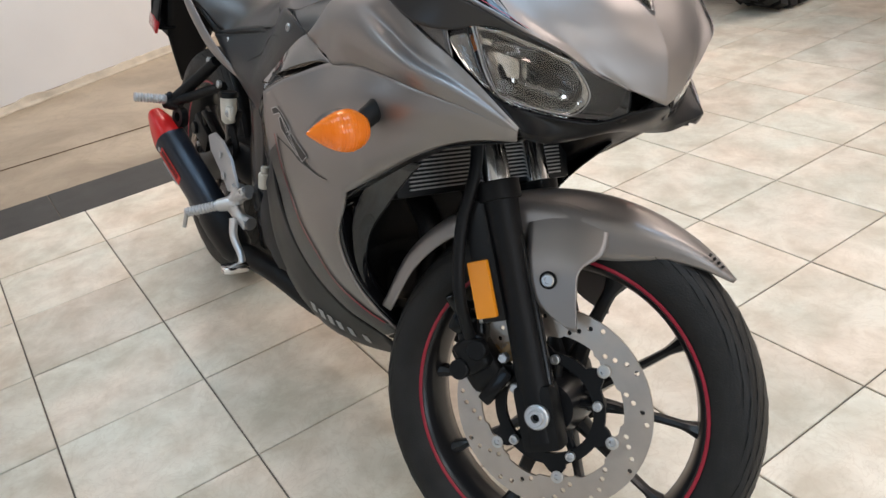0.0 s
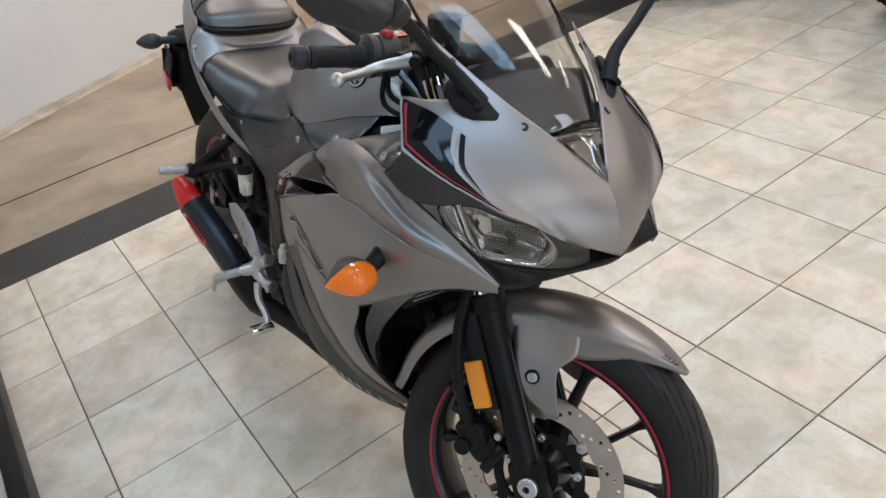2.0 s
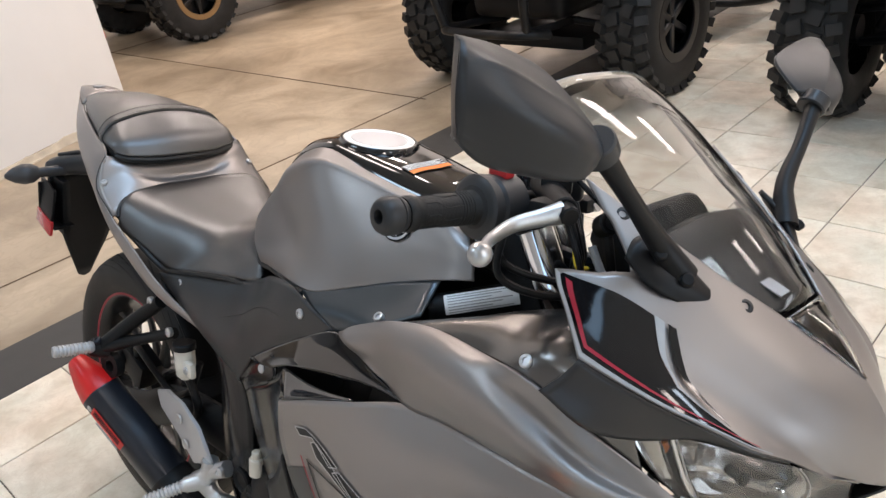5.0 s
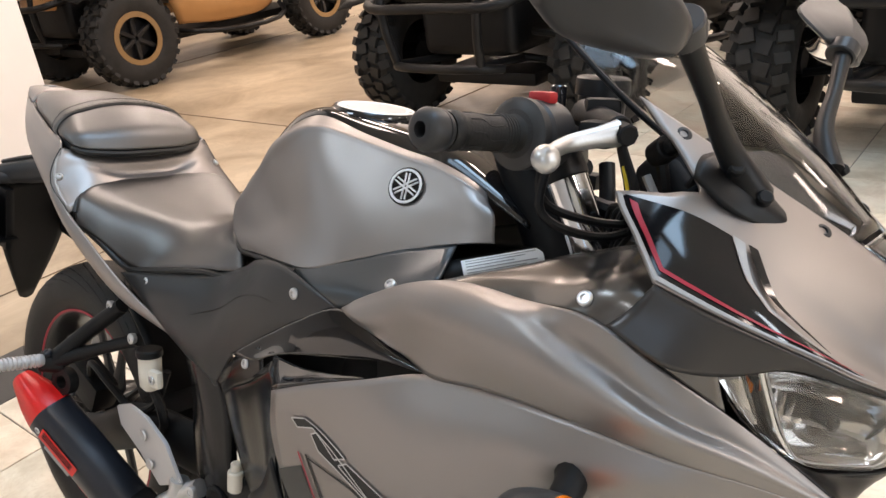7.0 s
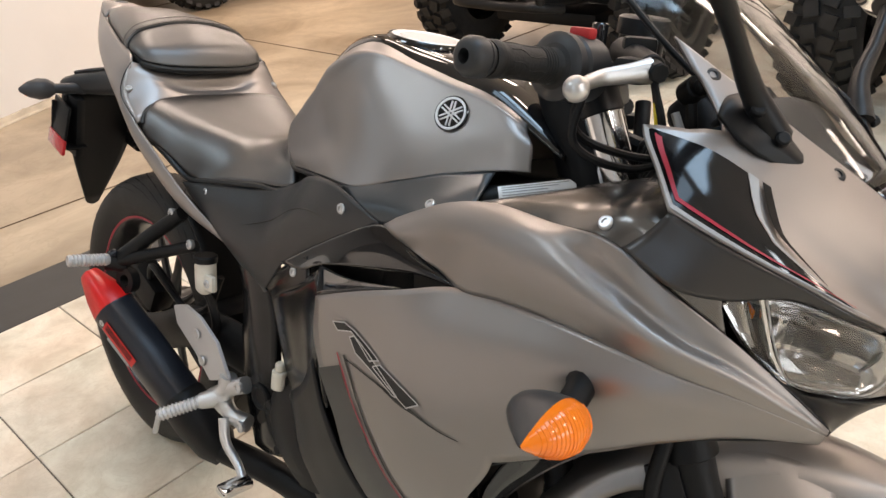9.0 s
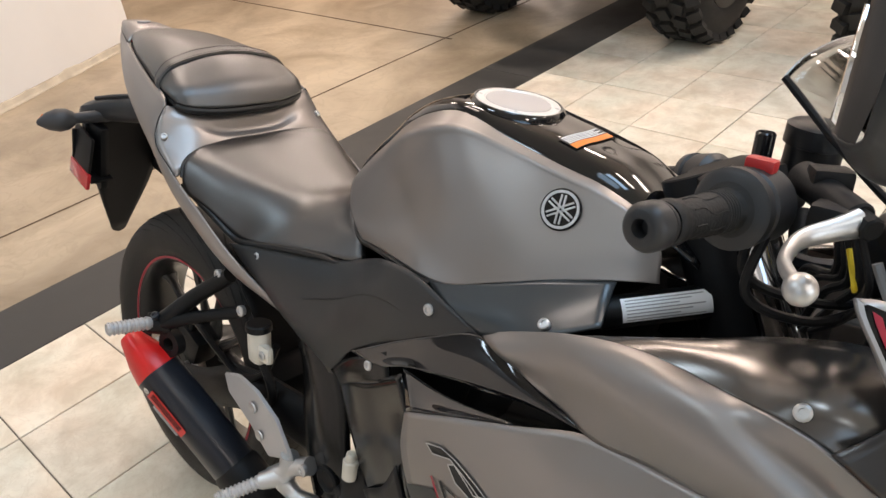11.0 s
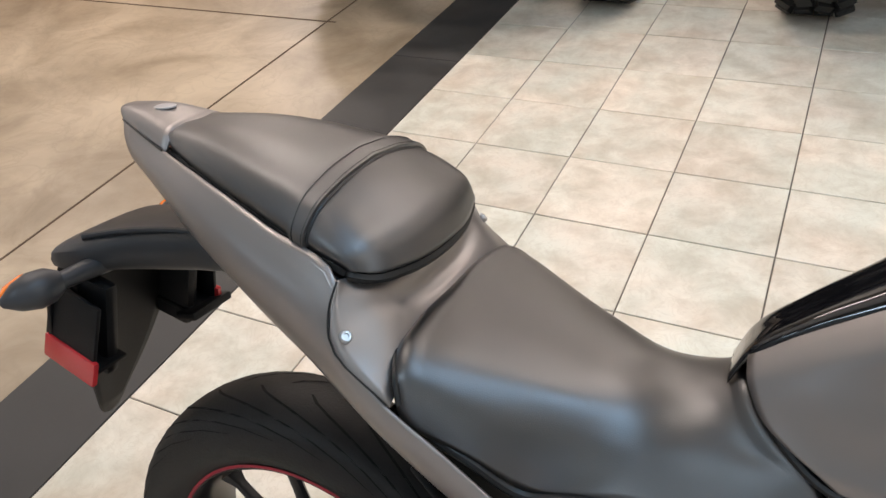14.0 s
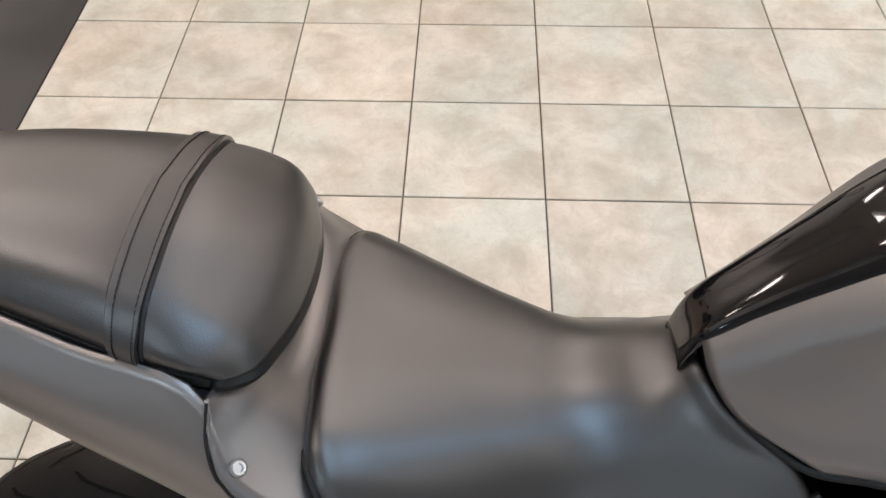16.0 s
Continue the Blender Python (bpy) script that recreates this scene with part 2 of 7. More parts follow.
def sheet(rows, nu=5, nv=5):
    """A smooth sheet through a grid of control points."""
    across = [spline(r, nu) for r in rows]
    cols = [spline([r[i] for r in across], nv) for i in range(len(across[0]))]
    bm = bmesh.new()
    grid = [[bm.verts.new(p) for p in c] for c in cols]
    for a, b in zip(grid, grid[1:]):
        for k in range(len(a) - 1):
            f = (a[k], a[k + 1], b[k + 1], b[k])
            if len({tuple(round(c, 6) for c in v.co) for v in f}) > 2:
                bm.faces.new(f)
    bmesh.ops.remove_doubles(bm, verts=bm.verts, dist=1e-5)
    return bm


def both(name, rows, material, parent, label="", nu=5, nv=5, thick=0.003):
    """The same panel on the right and on the left side."""
    made = [part(name, sheet(side(rows, s), nu, nv), material, parent, label, thick=thick) for s in (-1, 1)]
    return made[0]


def tube(points, radius, seg=12, n=5, caps=True, flat=1.0):
    """A round bar along a smooth line; radius one number or one for each point."""
    bm = bmesh.new()
    line = spline(points, n)
    rad = [radius] * len(line) if not isinstance(radius, (list, tuple)) else [
        v.x for v in spline([(r, 0, 0) for r in radius], n)]
    rings, up = [], None
    for i, p in enumerate(line):
        d = (line[min(i + 1, len(line) - 1)] - line[max(i - 1, 0)]).normalized()
        if up is None:
            up = Vector((0, 0, 1)) if abs(d.z) < 0.9 else Vector((0, 1, 0))
        a = (up - d * up.dot(d)).normalized()
        b = d.cross(a)
        up = a
        rings.append([bm.verts.new(p + (a * math.cos(q) + b * math.sin(q) * flat) * rad[i])
                      for q in (2 * math.pi * k / seg for k in range(seg))])
    for r, s in zip(rings, rings[1:]):
        for k in range(seg):
            bm.faces.new((r[k], r[(k + 1) % seg], s[(k + 1) % seg], s[k]))
    if caps:
        bm.faces.new(rings[0][::-1])
        bm.faces.new(rings[-1])
    return bm


def lathe(profile, at, axis, seg=48, closed=False, arc=(0, 360)):
    """A profile of (distance along the axis, radius) turned round the axis."""
    axis = Vector(axis).normalized()
    a = (Vector((0, 0, 1)) if abs(axis.z) < 0.9 else Vector((1, 0, 0)))
    a = (a - axis * a.dot(axis)).normalized()
    b = axis.cross(a)
    at, full = Vector(at), arc[1] - arc[0] >= 360
    bm = bmesh.new()
    steps = seg if full else seg + 1
    rings = []
    for i in range(steps):
        q = radians(arc[0] + (arc[1] - arc[0]) * i / seg)
        way = a * math.cos(q) + b * math.sin(q)
        rings.append([bm.verts.new(at + axis * h + way * r) for h, r in profile])
    m = len(profile)
    for i in range(seg):
        r, s = rings[i], rings[(i + 1) % steps]
        for k in range(m if closed else m - 1):
            bm.faces.new((r[k], s[k], s[(k + 1) % m], r[(k + 1) % m]))
    bmesh.ops.remove_doubles(bm, verts=bm.verts, dist=1e-6)
    bmesh.ops.recalc_face_normals(bm, faces=bm.faces)
    return bm


def rod(a, b, r, seg=20, bevel=0.0015, r2=None):
    """A straight round bar from a to b with softened ends."""
    a, b = Vector(a), Vector(b)
    h, r2 = (b - a).length, r if r2 is None else r2
    e = min(bevel, h / 3, r / 2)
    return lathe([(0, 0), (0, r - e), (e, r), (h - e, r2), (h, r2 - e), (h, 0)], a, b - a, seg)


def box(sx, sy, sz, m=None, bevel=0.004, seg=2):
    bm = bmesh.new()
    bmesh.ops.create_cube(bm, size=1, matrix=Matrix.Diagonal((sx, sy, sz, 1)))
    if bevel:
        bmesh.ops.bevel(bm, geom=bm.edges[:], offset=bevel, segments=seg, affect="EDGES", profile=0.6)
    if m is not None:
        bmesh.ops.transform(bm, matrix=m, verts=bm.verts)
    return bm


def plate(outline, holes, thick, m, bevel=0.0):
    """A flat plate in its own x-y plane, with holes through it, laid at m."""
    bm = bmesh.new()
    for ring in [outline] + list(holes):
        vs = [bm.verts.new((x, y, 0)) for x, y in ring]
        for i in range(len(vs)):
            bm.edges.new((vs[i - 1], vs[i]))
    bmesh.ops.triangle_fill(bm, use_beauty=True, use_dissolve=False, edges=bm.edges[:])
    top = bmesh.ops.extrude_face_region(bm, geom=bm.faces[:])
    bmesh.ops.translate(bm, vec=(0, 0, thick), verts=[g for g in top["geom"] if isinstance(g, bmesh.types.BMVert)])
    bmesh.ops.recalc_face_normals(bm, faces=bm.faces)
    if bevel:
        rim = [e for e in bm.edges if len(e.link_faces) == 2 and e.calc_face_angle(0) > 0.7]
        bmesh.ops.bevel(bm, geom=rim, offset=bevel, segments=2, affect="EDGES")
    bmesh.ops.transform(bm, matrix=m, verts=bm.verts)
    return bm


def circle(x, y, r, n=16):
    return [(x + r * math.cos(2 * math.pi * k / n), y + r * math.sin(2 * math.pi * k / n)) for k in range(n)]


def facing(at, normal, up=(0, 0, 1)):
    """The pose of a flat thing at a place: its z looks along the normal, its y as far up as it can."""
    z = Vector(normal).normalized()
    y = Vector(up) - z * Vector(up).dot(z)
    y.normalize()
    x = y.cross(z)
    return Matrix(((x.x, y.x, z.x, at[0]), (x.y, y.y, z.y, at[1]), (x.z, y.z, z.z, at[2]), (0, 0, 0, 1)))


def joined(*bms):
    out = bmesh.new()
    for b in bms:
        me = bpy.data.meshes.new("tmp")
        b.to_mesh(me)
        b.free()
        out.from_mesh(me)
        bpy.data.meshes.remove(me)
    return out


def moved(bm, m):
    bmesh.ops.transform(bm, matrix=m, verts=bm.verts)
    return bm


def bolt(parent, at, normal, r=0.006, material=None, name="bolt"):
    """A round-headed hexagon-socket bolt."""
    n = Vector(normal).normalized()
    at = Vector(at)
    prof = [(-0.006, 0), (-0.006, r * 0.9), (0.0, r), (0.0010, r * 0.97), (0.0022, r * 0.74), (0.0022, r * 0.46), (0.0004, r * 0.42), (0.0004, 0)]
    return part(name, lathe(prof, at, n, 14), material or M_ALU, parent)


def empty(name, m, label, category, group=""):
    ob = new(name)
    ob.matrix_world = Matrix.Translation(m.translation * (K - 1)) @ m
    return tagged(ob, label, category, group)


def on_sheet(rows, u, v, s=-1):
    """The place and outward normal at (u, v) of a side panel's control grid: u along a row, v from row to row."""
    def spot(u, v):
        def along(row):
            p = [Vector(q) for q in row]
            p = [p[0] * 2 - p[1]] + p + [p[-1] * 2 - p[-2]]
            i = max(0, min(int(u), len(row) - 2))
            return cat(*p[i:i + 4], u - i)
        c = [along(r) for r in rows]
        c = [c[0] * 2 - c[1]] + c + [c[-1] * 2 - c[-2]]
        j = max(0, min(int(v), len(rows) - 2))
        q = cat(*c[j:j + 4], v - j)
        return Vector((q.x, s * q.y, q.z))
    p = spot(u, v)
    n = (spot(u + 0.02, v) - spot(u - 0.02, v)).cross(spot(u, v + 0.02) - spot(u, v - 0.02)).normalized()
    return p, n if n.y * s + 0.4 * n.z > 0 else -n


# ---- the room ----
T = 0.305
floor = part("floor", moved(box(9.0, 15.0, 0.12, bevel=0), pose(4.5, 0.5, -0.064)), M_GROUT, smooth=0)
tagged(floor, "square beige mottled ceramic tiles with dark grout", "floor", kind="structure")
concrete = part("ground", moved(box(10.0, 15.0, 0.12, bevel=0), pose(-5.281, 0.5, -0.062)), M_CONCRETE, smooth=0)
tagged(concrete, "worn tan polished concrete floor with saw-cut joints", "floor", kind="structure")
for sx, sy, lx, ly in ((0.006, 15.0, -0.745, 0.5), (9.2, 0.006, -5.3, 1.09), (0.006, 15.0, -4.4, 0.5)):
    part("joint", moved(box(sx, sy, 0.004, bevel=0), pose(lx, ly, -0.0012)), M_SEAM, concrete, smooth=0)
strip = part("floor_strip", moved(box(0.281, 15.0, 0.11, bevel=0), pose(-0.1405, 0.5, -0.0585)), M_GROUT, smooth=0)
tagged(strip, "charcoal border strip of long flat floor panels", "floor strip", kind="structure")
for k in range(-2, 3):
    part("panel", moved(box(0.277, 2.436, 0.012, bevel=0.001, seg=1), pose(-0.1405, 0.84 + 1.22 + 2.44 * k, -0.006)), M_STRIP, strip, smooth=0)

# the oblique white wall with its ragged unpainted foot
wa, wb = Vector((-1.50, -1.95, 0)), Vector((-2.44, 0.26, 0))
wd = (wb - wa).normalized()
wnrm = Vector((wd.y, -wd.x, 0))
wall = moved(box((wb - wa).length, 0.22, 3.99, bevel=0.012), facing((wa + wb) / 2 - wnrm * 0.11 + Vector((0, 0, 2.03)), wnrm) @ pose(0, 0, 0, -90))
wall = part("wall_oblique", wall, M_WALL)
tagged(wall, "plain white painted wall with a ragged paint edge at its foot", "wall", kind="structure")
bm = bmesh.new()
random.seed(4)
steps, last = 70, None
for i in range(steps + 1):
    p = wa.lerp(wb, i / steps)
    hgt = 0.018 + 0.022 * noise.noise((i * 0.21, 0, 0)) + 0.008 * random.random()
    out = 0.012 + 0.02 * (0.5 + noise.noise((i * 0.33, 4, 0)))
    col = [bm.verts.new(p + wnrm * o + Vector((0, 0, z))) for o, z in ((-0.01, hgt + 0.02), (0.004, hgt + 0.012), (0.010, hgt * 0.5), (out, 0.004), (out, -0.004))]
    if last:
        for k in range(4):
            bm.faces.new((last[k], col[k], col[k + 1], last[k + 1]))
    last = col
part("skirting", bm, M_RAW, wall, "ragged bare plaster foot of the wall")

# low white partition with a black base rail, beside the way
part_wall = empty("partition", pose(0.55, -2.04, 0), "low white partition panel with a black base rail", "partition")
part("panel", moved(box(2.3, 0.05, 0.66, bevel=0.004), pose(0, -0.012, 0.41)), M_WALL, part_wall)
part("base_rail", moved(box(2.32, 0.11, 0.08, bevel=0.006), pose(0, 0.0, 0.04)), M_SATIN, part_wall, "black base rail")

# Unseen outer walls, added to shape the light: white bounce it, grey dim it.
for nm, sx, sy, sz, m, paint in (
        ("wall_west", 0.2, 15.0, 4.2, pose(-10.3, 0.5, 2.0), M_WALL), ("wall_east_a", 0.2, 2.8, 4.2, pose(9.1, -5.6, 2.0), M_GREYWALL), ("wall_east_b", 0.2, 7.0, 4.2, pose(9.1, 4.5, 2.0), M_GREYWALL),
        ("wall_east_c", 0.2, 5.2, 0.9, pose(9.1, -1.6, 0.35), M_GREYWALL), ("wall_east_d", 0.2, 5.2, 1.2, pose(9.1, -1.6, 3.5), M_GREYWALL),
        ("wall_north", 19.6, 0.2, 4.2, pose(-0.6, 8.1, 2.0), M_WALL),
        ("wall_south_a", 12.6, 0.2, 4.2, pose(-4.1, -7.1, 2.0), M_GREYWALL), ("wall_south_b", 5.0, 0.2, 4.2, pose(6.7, -7.1, 2.0), M_GREYWALL),
        ("wall_south_c", 2.0, 0.2, 1.25, pose(3.2, -7.1, 0.52), M_GREYWALL), ("wall_south_d", 2.0, 0.2, 1.3, pose(3.2, -7.1, 3.45), M_GREYWALL)):
    tagged(part(nm, moved(box(sx, sy, sz, bevel=0), m), paint, smooth=0), "unseen surrounding wall, added to bounce and hold in light", "wall", kind="structure")
ceiling = part("ceiling", moved(box(19.6, 15.4, 0.1, bevel=0), pose(-0.6, 0.5, 4.06)), M_CEIL, smooth=0)
tagged(ceiling, "plain off-white showroom ceiling", "ceiling", kind="structure")
for lx, ly, watts, tint in LAMPS:
    fix = empty("ceiling_light", pose(lx, ly, 3.81), "square-edged white ceiling light panel, switched on", "ceiling light", "ceiling lights")
    fy = 0.54 if tint == BLUE else 0.29
    part("frame", plate([(-0.64, -fy - 0.05), (0.64, -fy - 0.05), (0.64, fy + 0.05), (-0.64, fy + 0.05)], [[(-0.60, -fy), (0.60, -fy), (0.60, fy), (-0.60, fy)]], 0.05, pose(0, 0, 0)), M_CEIL, fix, smooth=0)
    part("housing", moved(box(1.28, 2 * fy + 0.10, 0.10, bevel=0.01), pose(0, 0, 0.115)), M_CEIL, fix)


# ---- off-road vehicles in the background ----
def knobby(parent, at, r, w, rim_r, ring_mat, seed):
    """A knobby off-road wheel, its axle along x."""
    x, y, z = at
    prof = [(-w * 0.42, rim_r), (-w * 0.5, rim_r + 0.03), (-w * 0.5, r - 0.06), (-w * 0.42, r - 0.018), (-w * 0.2, r - 0.012), (w * 0.2, r - 0.012),
            (w * 0.42, r - 0.018), (w * 0.5, r - 0.06), (w * 0.5, rim_r + 0.03), (w * 0.42, rim_r)]
    tyre = part("tyre", lathe(prof, at, (1, 0, 0), 40), M_RUBBER, parent)
    bm = bmesh.new()
    n = 26
    for i in range(n):
        for k, (off, lx, ly) in enumerate(((-0.40, 0.18, 0.028), (-0.14, 0.17, 0.036), (0.14, 0.17, 0.036), (0.40, 0.18, 0.028))):
            q = 360 / n * (i + 0.5 * (k % 2))
            tilt = (-26 if k in (0, 3) else 0) * (1 if off > 0 else -1)
            m = pose(x, y, z, q) @ pose(w * off, 0, r - (0.016 if k in (0, 3) else 0.009), 0, -tilt, (14 if k % 2 else -14))
            bmesh.ops.create_cube(bm, size=1, matrix=m @ Matrix.Diagonal((w * lx * 1.25, ly * 1.5, 0.032, 1)))
    part("tread", bm, M_RUBBER, tyre, smooth=0)["kind"] = "stuff"
    s = 1 if x >= 0 else -1
    rim = part("rim", lathe([(-w * 0.42, rim_r), (-w * 0.3, rim_r - 0.02), (s * w * 0.1, rim_r - 0.035), (s * w * 0.12, 0.03), (s * w * 0.2, 0.03), (s * w * 0.2, 0)], at, (1, 0, 0), 32), M_RIM, parent)
    part("beadlock_ring", lathe([(s * w * 0.43, rim_r - 0.03), (s * w * 0.47, rim_r - 0.03), (s * w * 0.47, rim_r + 0.012), (s * w * 0.43, rim_r + 0.012)], at, (1, 0, 0), 32, True), ring_mat, rim)
    for i in range(6):
        part("spoke", moved(box(w * 0.14, 0.035, rim_r - 0.04, bevel=0.006, seg=1), pose(x + s * w * 0.26, y, z, 60 * i) @ pose(0, 0, (rim_r - 0.03) / 2 + 0.01)), M_RIM, rim)


def utv(m, r, track, base, panel_mat, ring_mat, label, strap=False):
    """A side-by-side off-road vehicle; its nose looks along -y."""
    ob = empty("off_road_vehicle", m, label, "vehicle", "parked off-road vehicles")
    t = track / 2
    w = 0.25
    for sx in (-1, 1):
        for y in (0, base):
            hub = part("wheel_hub", rod((sx * (t - 0.10), y, r), (sx * (t + 0.02), y, r), 0.055), M_DARK, ob)
            knobby(hub, (sx * t, y, r), r, w, r * 0.52, ring_mat, 1)
            for dz in (0.0, 0.13):
                part("suspension_arm", joined(tube([(sx * (t - 0.1), y, r - 0.05 + dz), (sx * 0.2, y - 0.12, r + 0.02 + dz)], 0.018, 8), tube([(sx * (t - 0.1), y, r - 0.05 + dz), (sx * 0.2, y + 0.18, r + 0.02 + dz)], 0.018, 8)), M_DARK, ob)
            part("shock", joined(rod((sx * (t - 0.16), y + 0.03, r), (sx * 0.27, y + 0.06, r + 0.42), 0.022), *[lathe([(-0.006, 0.036), (0, 0.044), (0.006, 0.036)], Vector((sx * (t - 0.16), y + 0.03, r)).lerp(Vector((sx * 0.27, y + 0.06, r + 0.42)), 0.25 + 0.075 * k), (sx * (0.43 - t), 0.03, 0.42), 16) for k in range(8)]), M_DARK, ob)
    part("belly_plate", moved(box(0.62, base + 0.3, 0.07, bevel=0.02), pose(0, base / 2, r * 0.72)), M_DARK, ob)
    part("front_body", moved(box(0.56, 0.5, 0.32, bevel=0.06, seg=3), pose(0, -0.02, r + 0.20)), M_DARK, ob)
    part("hood", sheet([[(-0.5, 0.55, 1.0), (0, 0.55, 1.05), (0.5, 0.55, 1.0)], [(-0.45, 0.1, 0.96), (0, 0.1, 1.0), (0.45, 0.1, 0.96)], [(-0.36, -0.28, 0.84), (0, -0.32, 0.87), (0.36, -0.28, 0.84)], [(-0.3, -0.36, 0.66), (0, -0.40, 0.66), (0.3, -0.36, 0.66)]]), panel_mat, ob, thick=0.008)
    for sx in (-1, 1):
        part("fender", sheet([[(sx * (t - 0.2), -0.42, r * 2 + 0.02), (sx * (t + 0.1), -0.40, r * 2 - 0.04)], [(sx * (t - 0.2), 0, r * 2 + 0.14), (sx * (t + 0.14), 0, r * 2 + 0.11)], [(sx * (t - 0.2), 0.42, r * 2 + 0.06), (sx * (t + 0.12), 0.44, r * 2 - 0.02)]]), M_SATIN, ob, thick=0.01)
        part("side_panel", sheet([[(sx * 0.58, 0.50, r + 0.02), (sx * 0.66, 0.95, r - 0.02), (sx * 0.68, 1.4, r + 0.02), (sx * 0.62, base - 0.42, r + 0.16)], [(sx * 0.60, 0.46, r + 0.16), (sx * 0.70, 0.95, r + 0.09), (sx * 0.72, 1.4, r + 0.16), (sx * 0.64, base - 0.42, r + 0.36)], [(sx * 0.56, 0.42, r + 0.44), (sx * 0.66, 0.95, r + 0.26), (sx * 0.68, 1.4, r + 0.34), (sx * 0.60, base - 0.40, r + 0.55)]]), panel_mat, ob, thick=0.02)
        part("nerf_bar", tube([(sx * 0.5, 0.45, r - 0.02), (sx * 0.72, 0.6, r - 0.06), (sx * 0.72, base - 0.5, r - 0.06), (sx * 0.5, base - 0.36, r)], 0.022, 10), M_SATIN, ob)
        part("cage_bar", tube([(sx * 0.52, 0.55, 1.0), (sx * 0.5, 0.95, 1.62), (sx * 0.5, base - 0.3, 1.66), (sx * 0.52, base - 0.1, 0.95)], 0.024, 10), M_SATIN, ob)
        part("seat", moved(box(0.46, 0.5, 0.6, bevel=0.08, seg=3), pose(sx * 0.3, base * 0.58, r + 0.42)), M_DARK, ob)
        part("headlight", moved(box(0.2, 0.06, 0.07, bevel=0.02), pose(sx * 0.27, -0.36, 0.78, 0, 0, sx * 12)), M_LENS, ob)
    part("rear_body", moved(box(1.05, 0.7, 0.4, bevel=0.06), pose(0, base + 0.02, r + 0.46)), M_DARK, ob)
    bars = part("front_bumper", joined(
        tube([(-0.46, -0.34, r + 0.36), (-0.40, -0.50, r + 0.33), (0, -0.55, r + 0.32), (0.40, -0.50, r + 0.33), (0.46, -0.34, r + 0.36)], 0.025, 10),
        tube([(-0.30, -0.40, r + 0.02), (-0.26, -0.50, r + 0.04), (0, -0.53, r + 0.04), (0.26, -0.50, r + 0.04), (0.30, -0.40, r + 0.02)], 0.022, 10),
        *[tube([(sx * 0.25, -0.50, r + 0.04), (sx * 0.27, -0.535, r + 0.2), (sx * 0.31, -0.50, r + 0.6)], 0.022, 10) for sx in (-1, 1)],
        *[tube([(sx * 0.25, -0.50, r + 0.05), (sx * 0.22, -0.05, r + 0.0)], 0.02, 10) for sx in (-1, 1)]), M_SATIN, ob)
    if strap:
        part("winch_hook", moved(box(0.03, 0.05, 0.06, bevel=0.01), pose(0.06, -0.56, r + 0.02)), M_ALU, bars)
        part("winch_strap", sheet([[(0.045, -0.57, r + 0.0), (0.075, -0.57, r + 0.0)], [(0.055, -0.585, r - 0.12), (0.085, -0.575, r - 0.12)], [(0.09, -0.58, r - 0.24), (0.12, -0.575, r - 0.24)]]), M_ORSTRAP, bars, "faded red winch pull strap", thick=0.004)
    return ob


utv(pose(-0.235, 1.60, 0), 0.335, 1.24, 1.9, M_DARK, M_RIM, "black off-road side-by-side vehicle with a tubular front bumper")
utv(pose(1.785, 1.60, 0), 0.335, 1.24, 1.9, M_DARK, M_RIM, "black off-road side-by-side vehicle parked on the beige tiles")
utv(pose(-4.475, 1.64, 0), 0.375, 1.29, 2.05, M_TAN, M_BRONZE, "copper and black off-road vehicle with bronze beadlock wheels", True)


# ---- the motorcycle, leaning on its side stand ----
bike = empty("motorcycle", pose(0, -1.282, 0, -14, 0, 0), "matte grey sport motorcycle with red pinstripes leaning on side stand", "motorcycle")

# steering: the fork, front wheel and bars are turned to the left about the steering head
RAKE, STEER = 26.0, 30.0
AXLE = Vector((2.024, 0, 0.264))
UP = Vector((-math.sin(radians(RAKE)), 0, math.cos(radians(RAKE))))
FWD = Vector((math.cos(radians(RAKE)), 0, math.sin(radians(RAKE))))
PIVOT = AXLE - FWD * 0.0356
TURNED = Matrix.Translation(PIVOT) @ Matrix.Rotation(radians(STEER), 4, UP) @ Matrix.Translation(-PIVOT)


def turned(bm):
    return moved(bm, TURNED)


def on_wheel(c, r, angle, y=0.0):
    """A point of a wheel's plane: angle in degrees from straight up, forwards positive."""
    q = radians(angle)
    return Vector((c[0] + r * math.sin(q), y, c[2] + r * math.cos(q)))


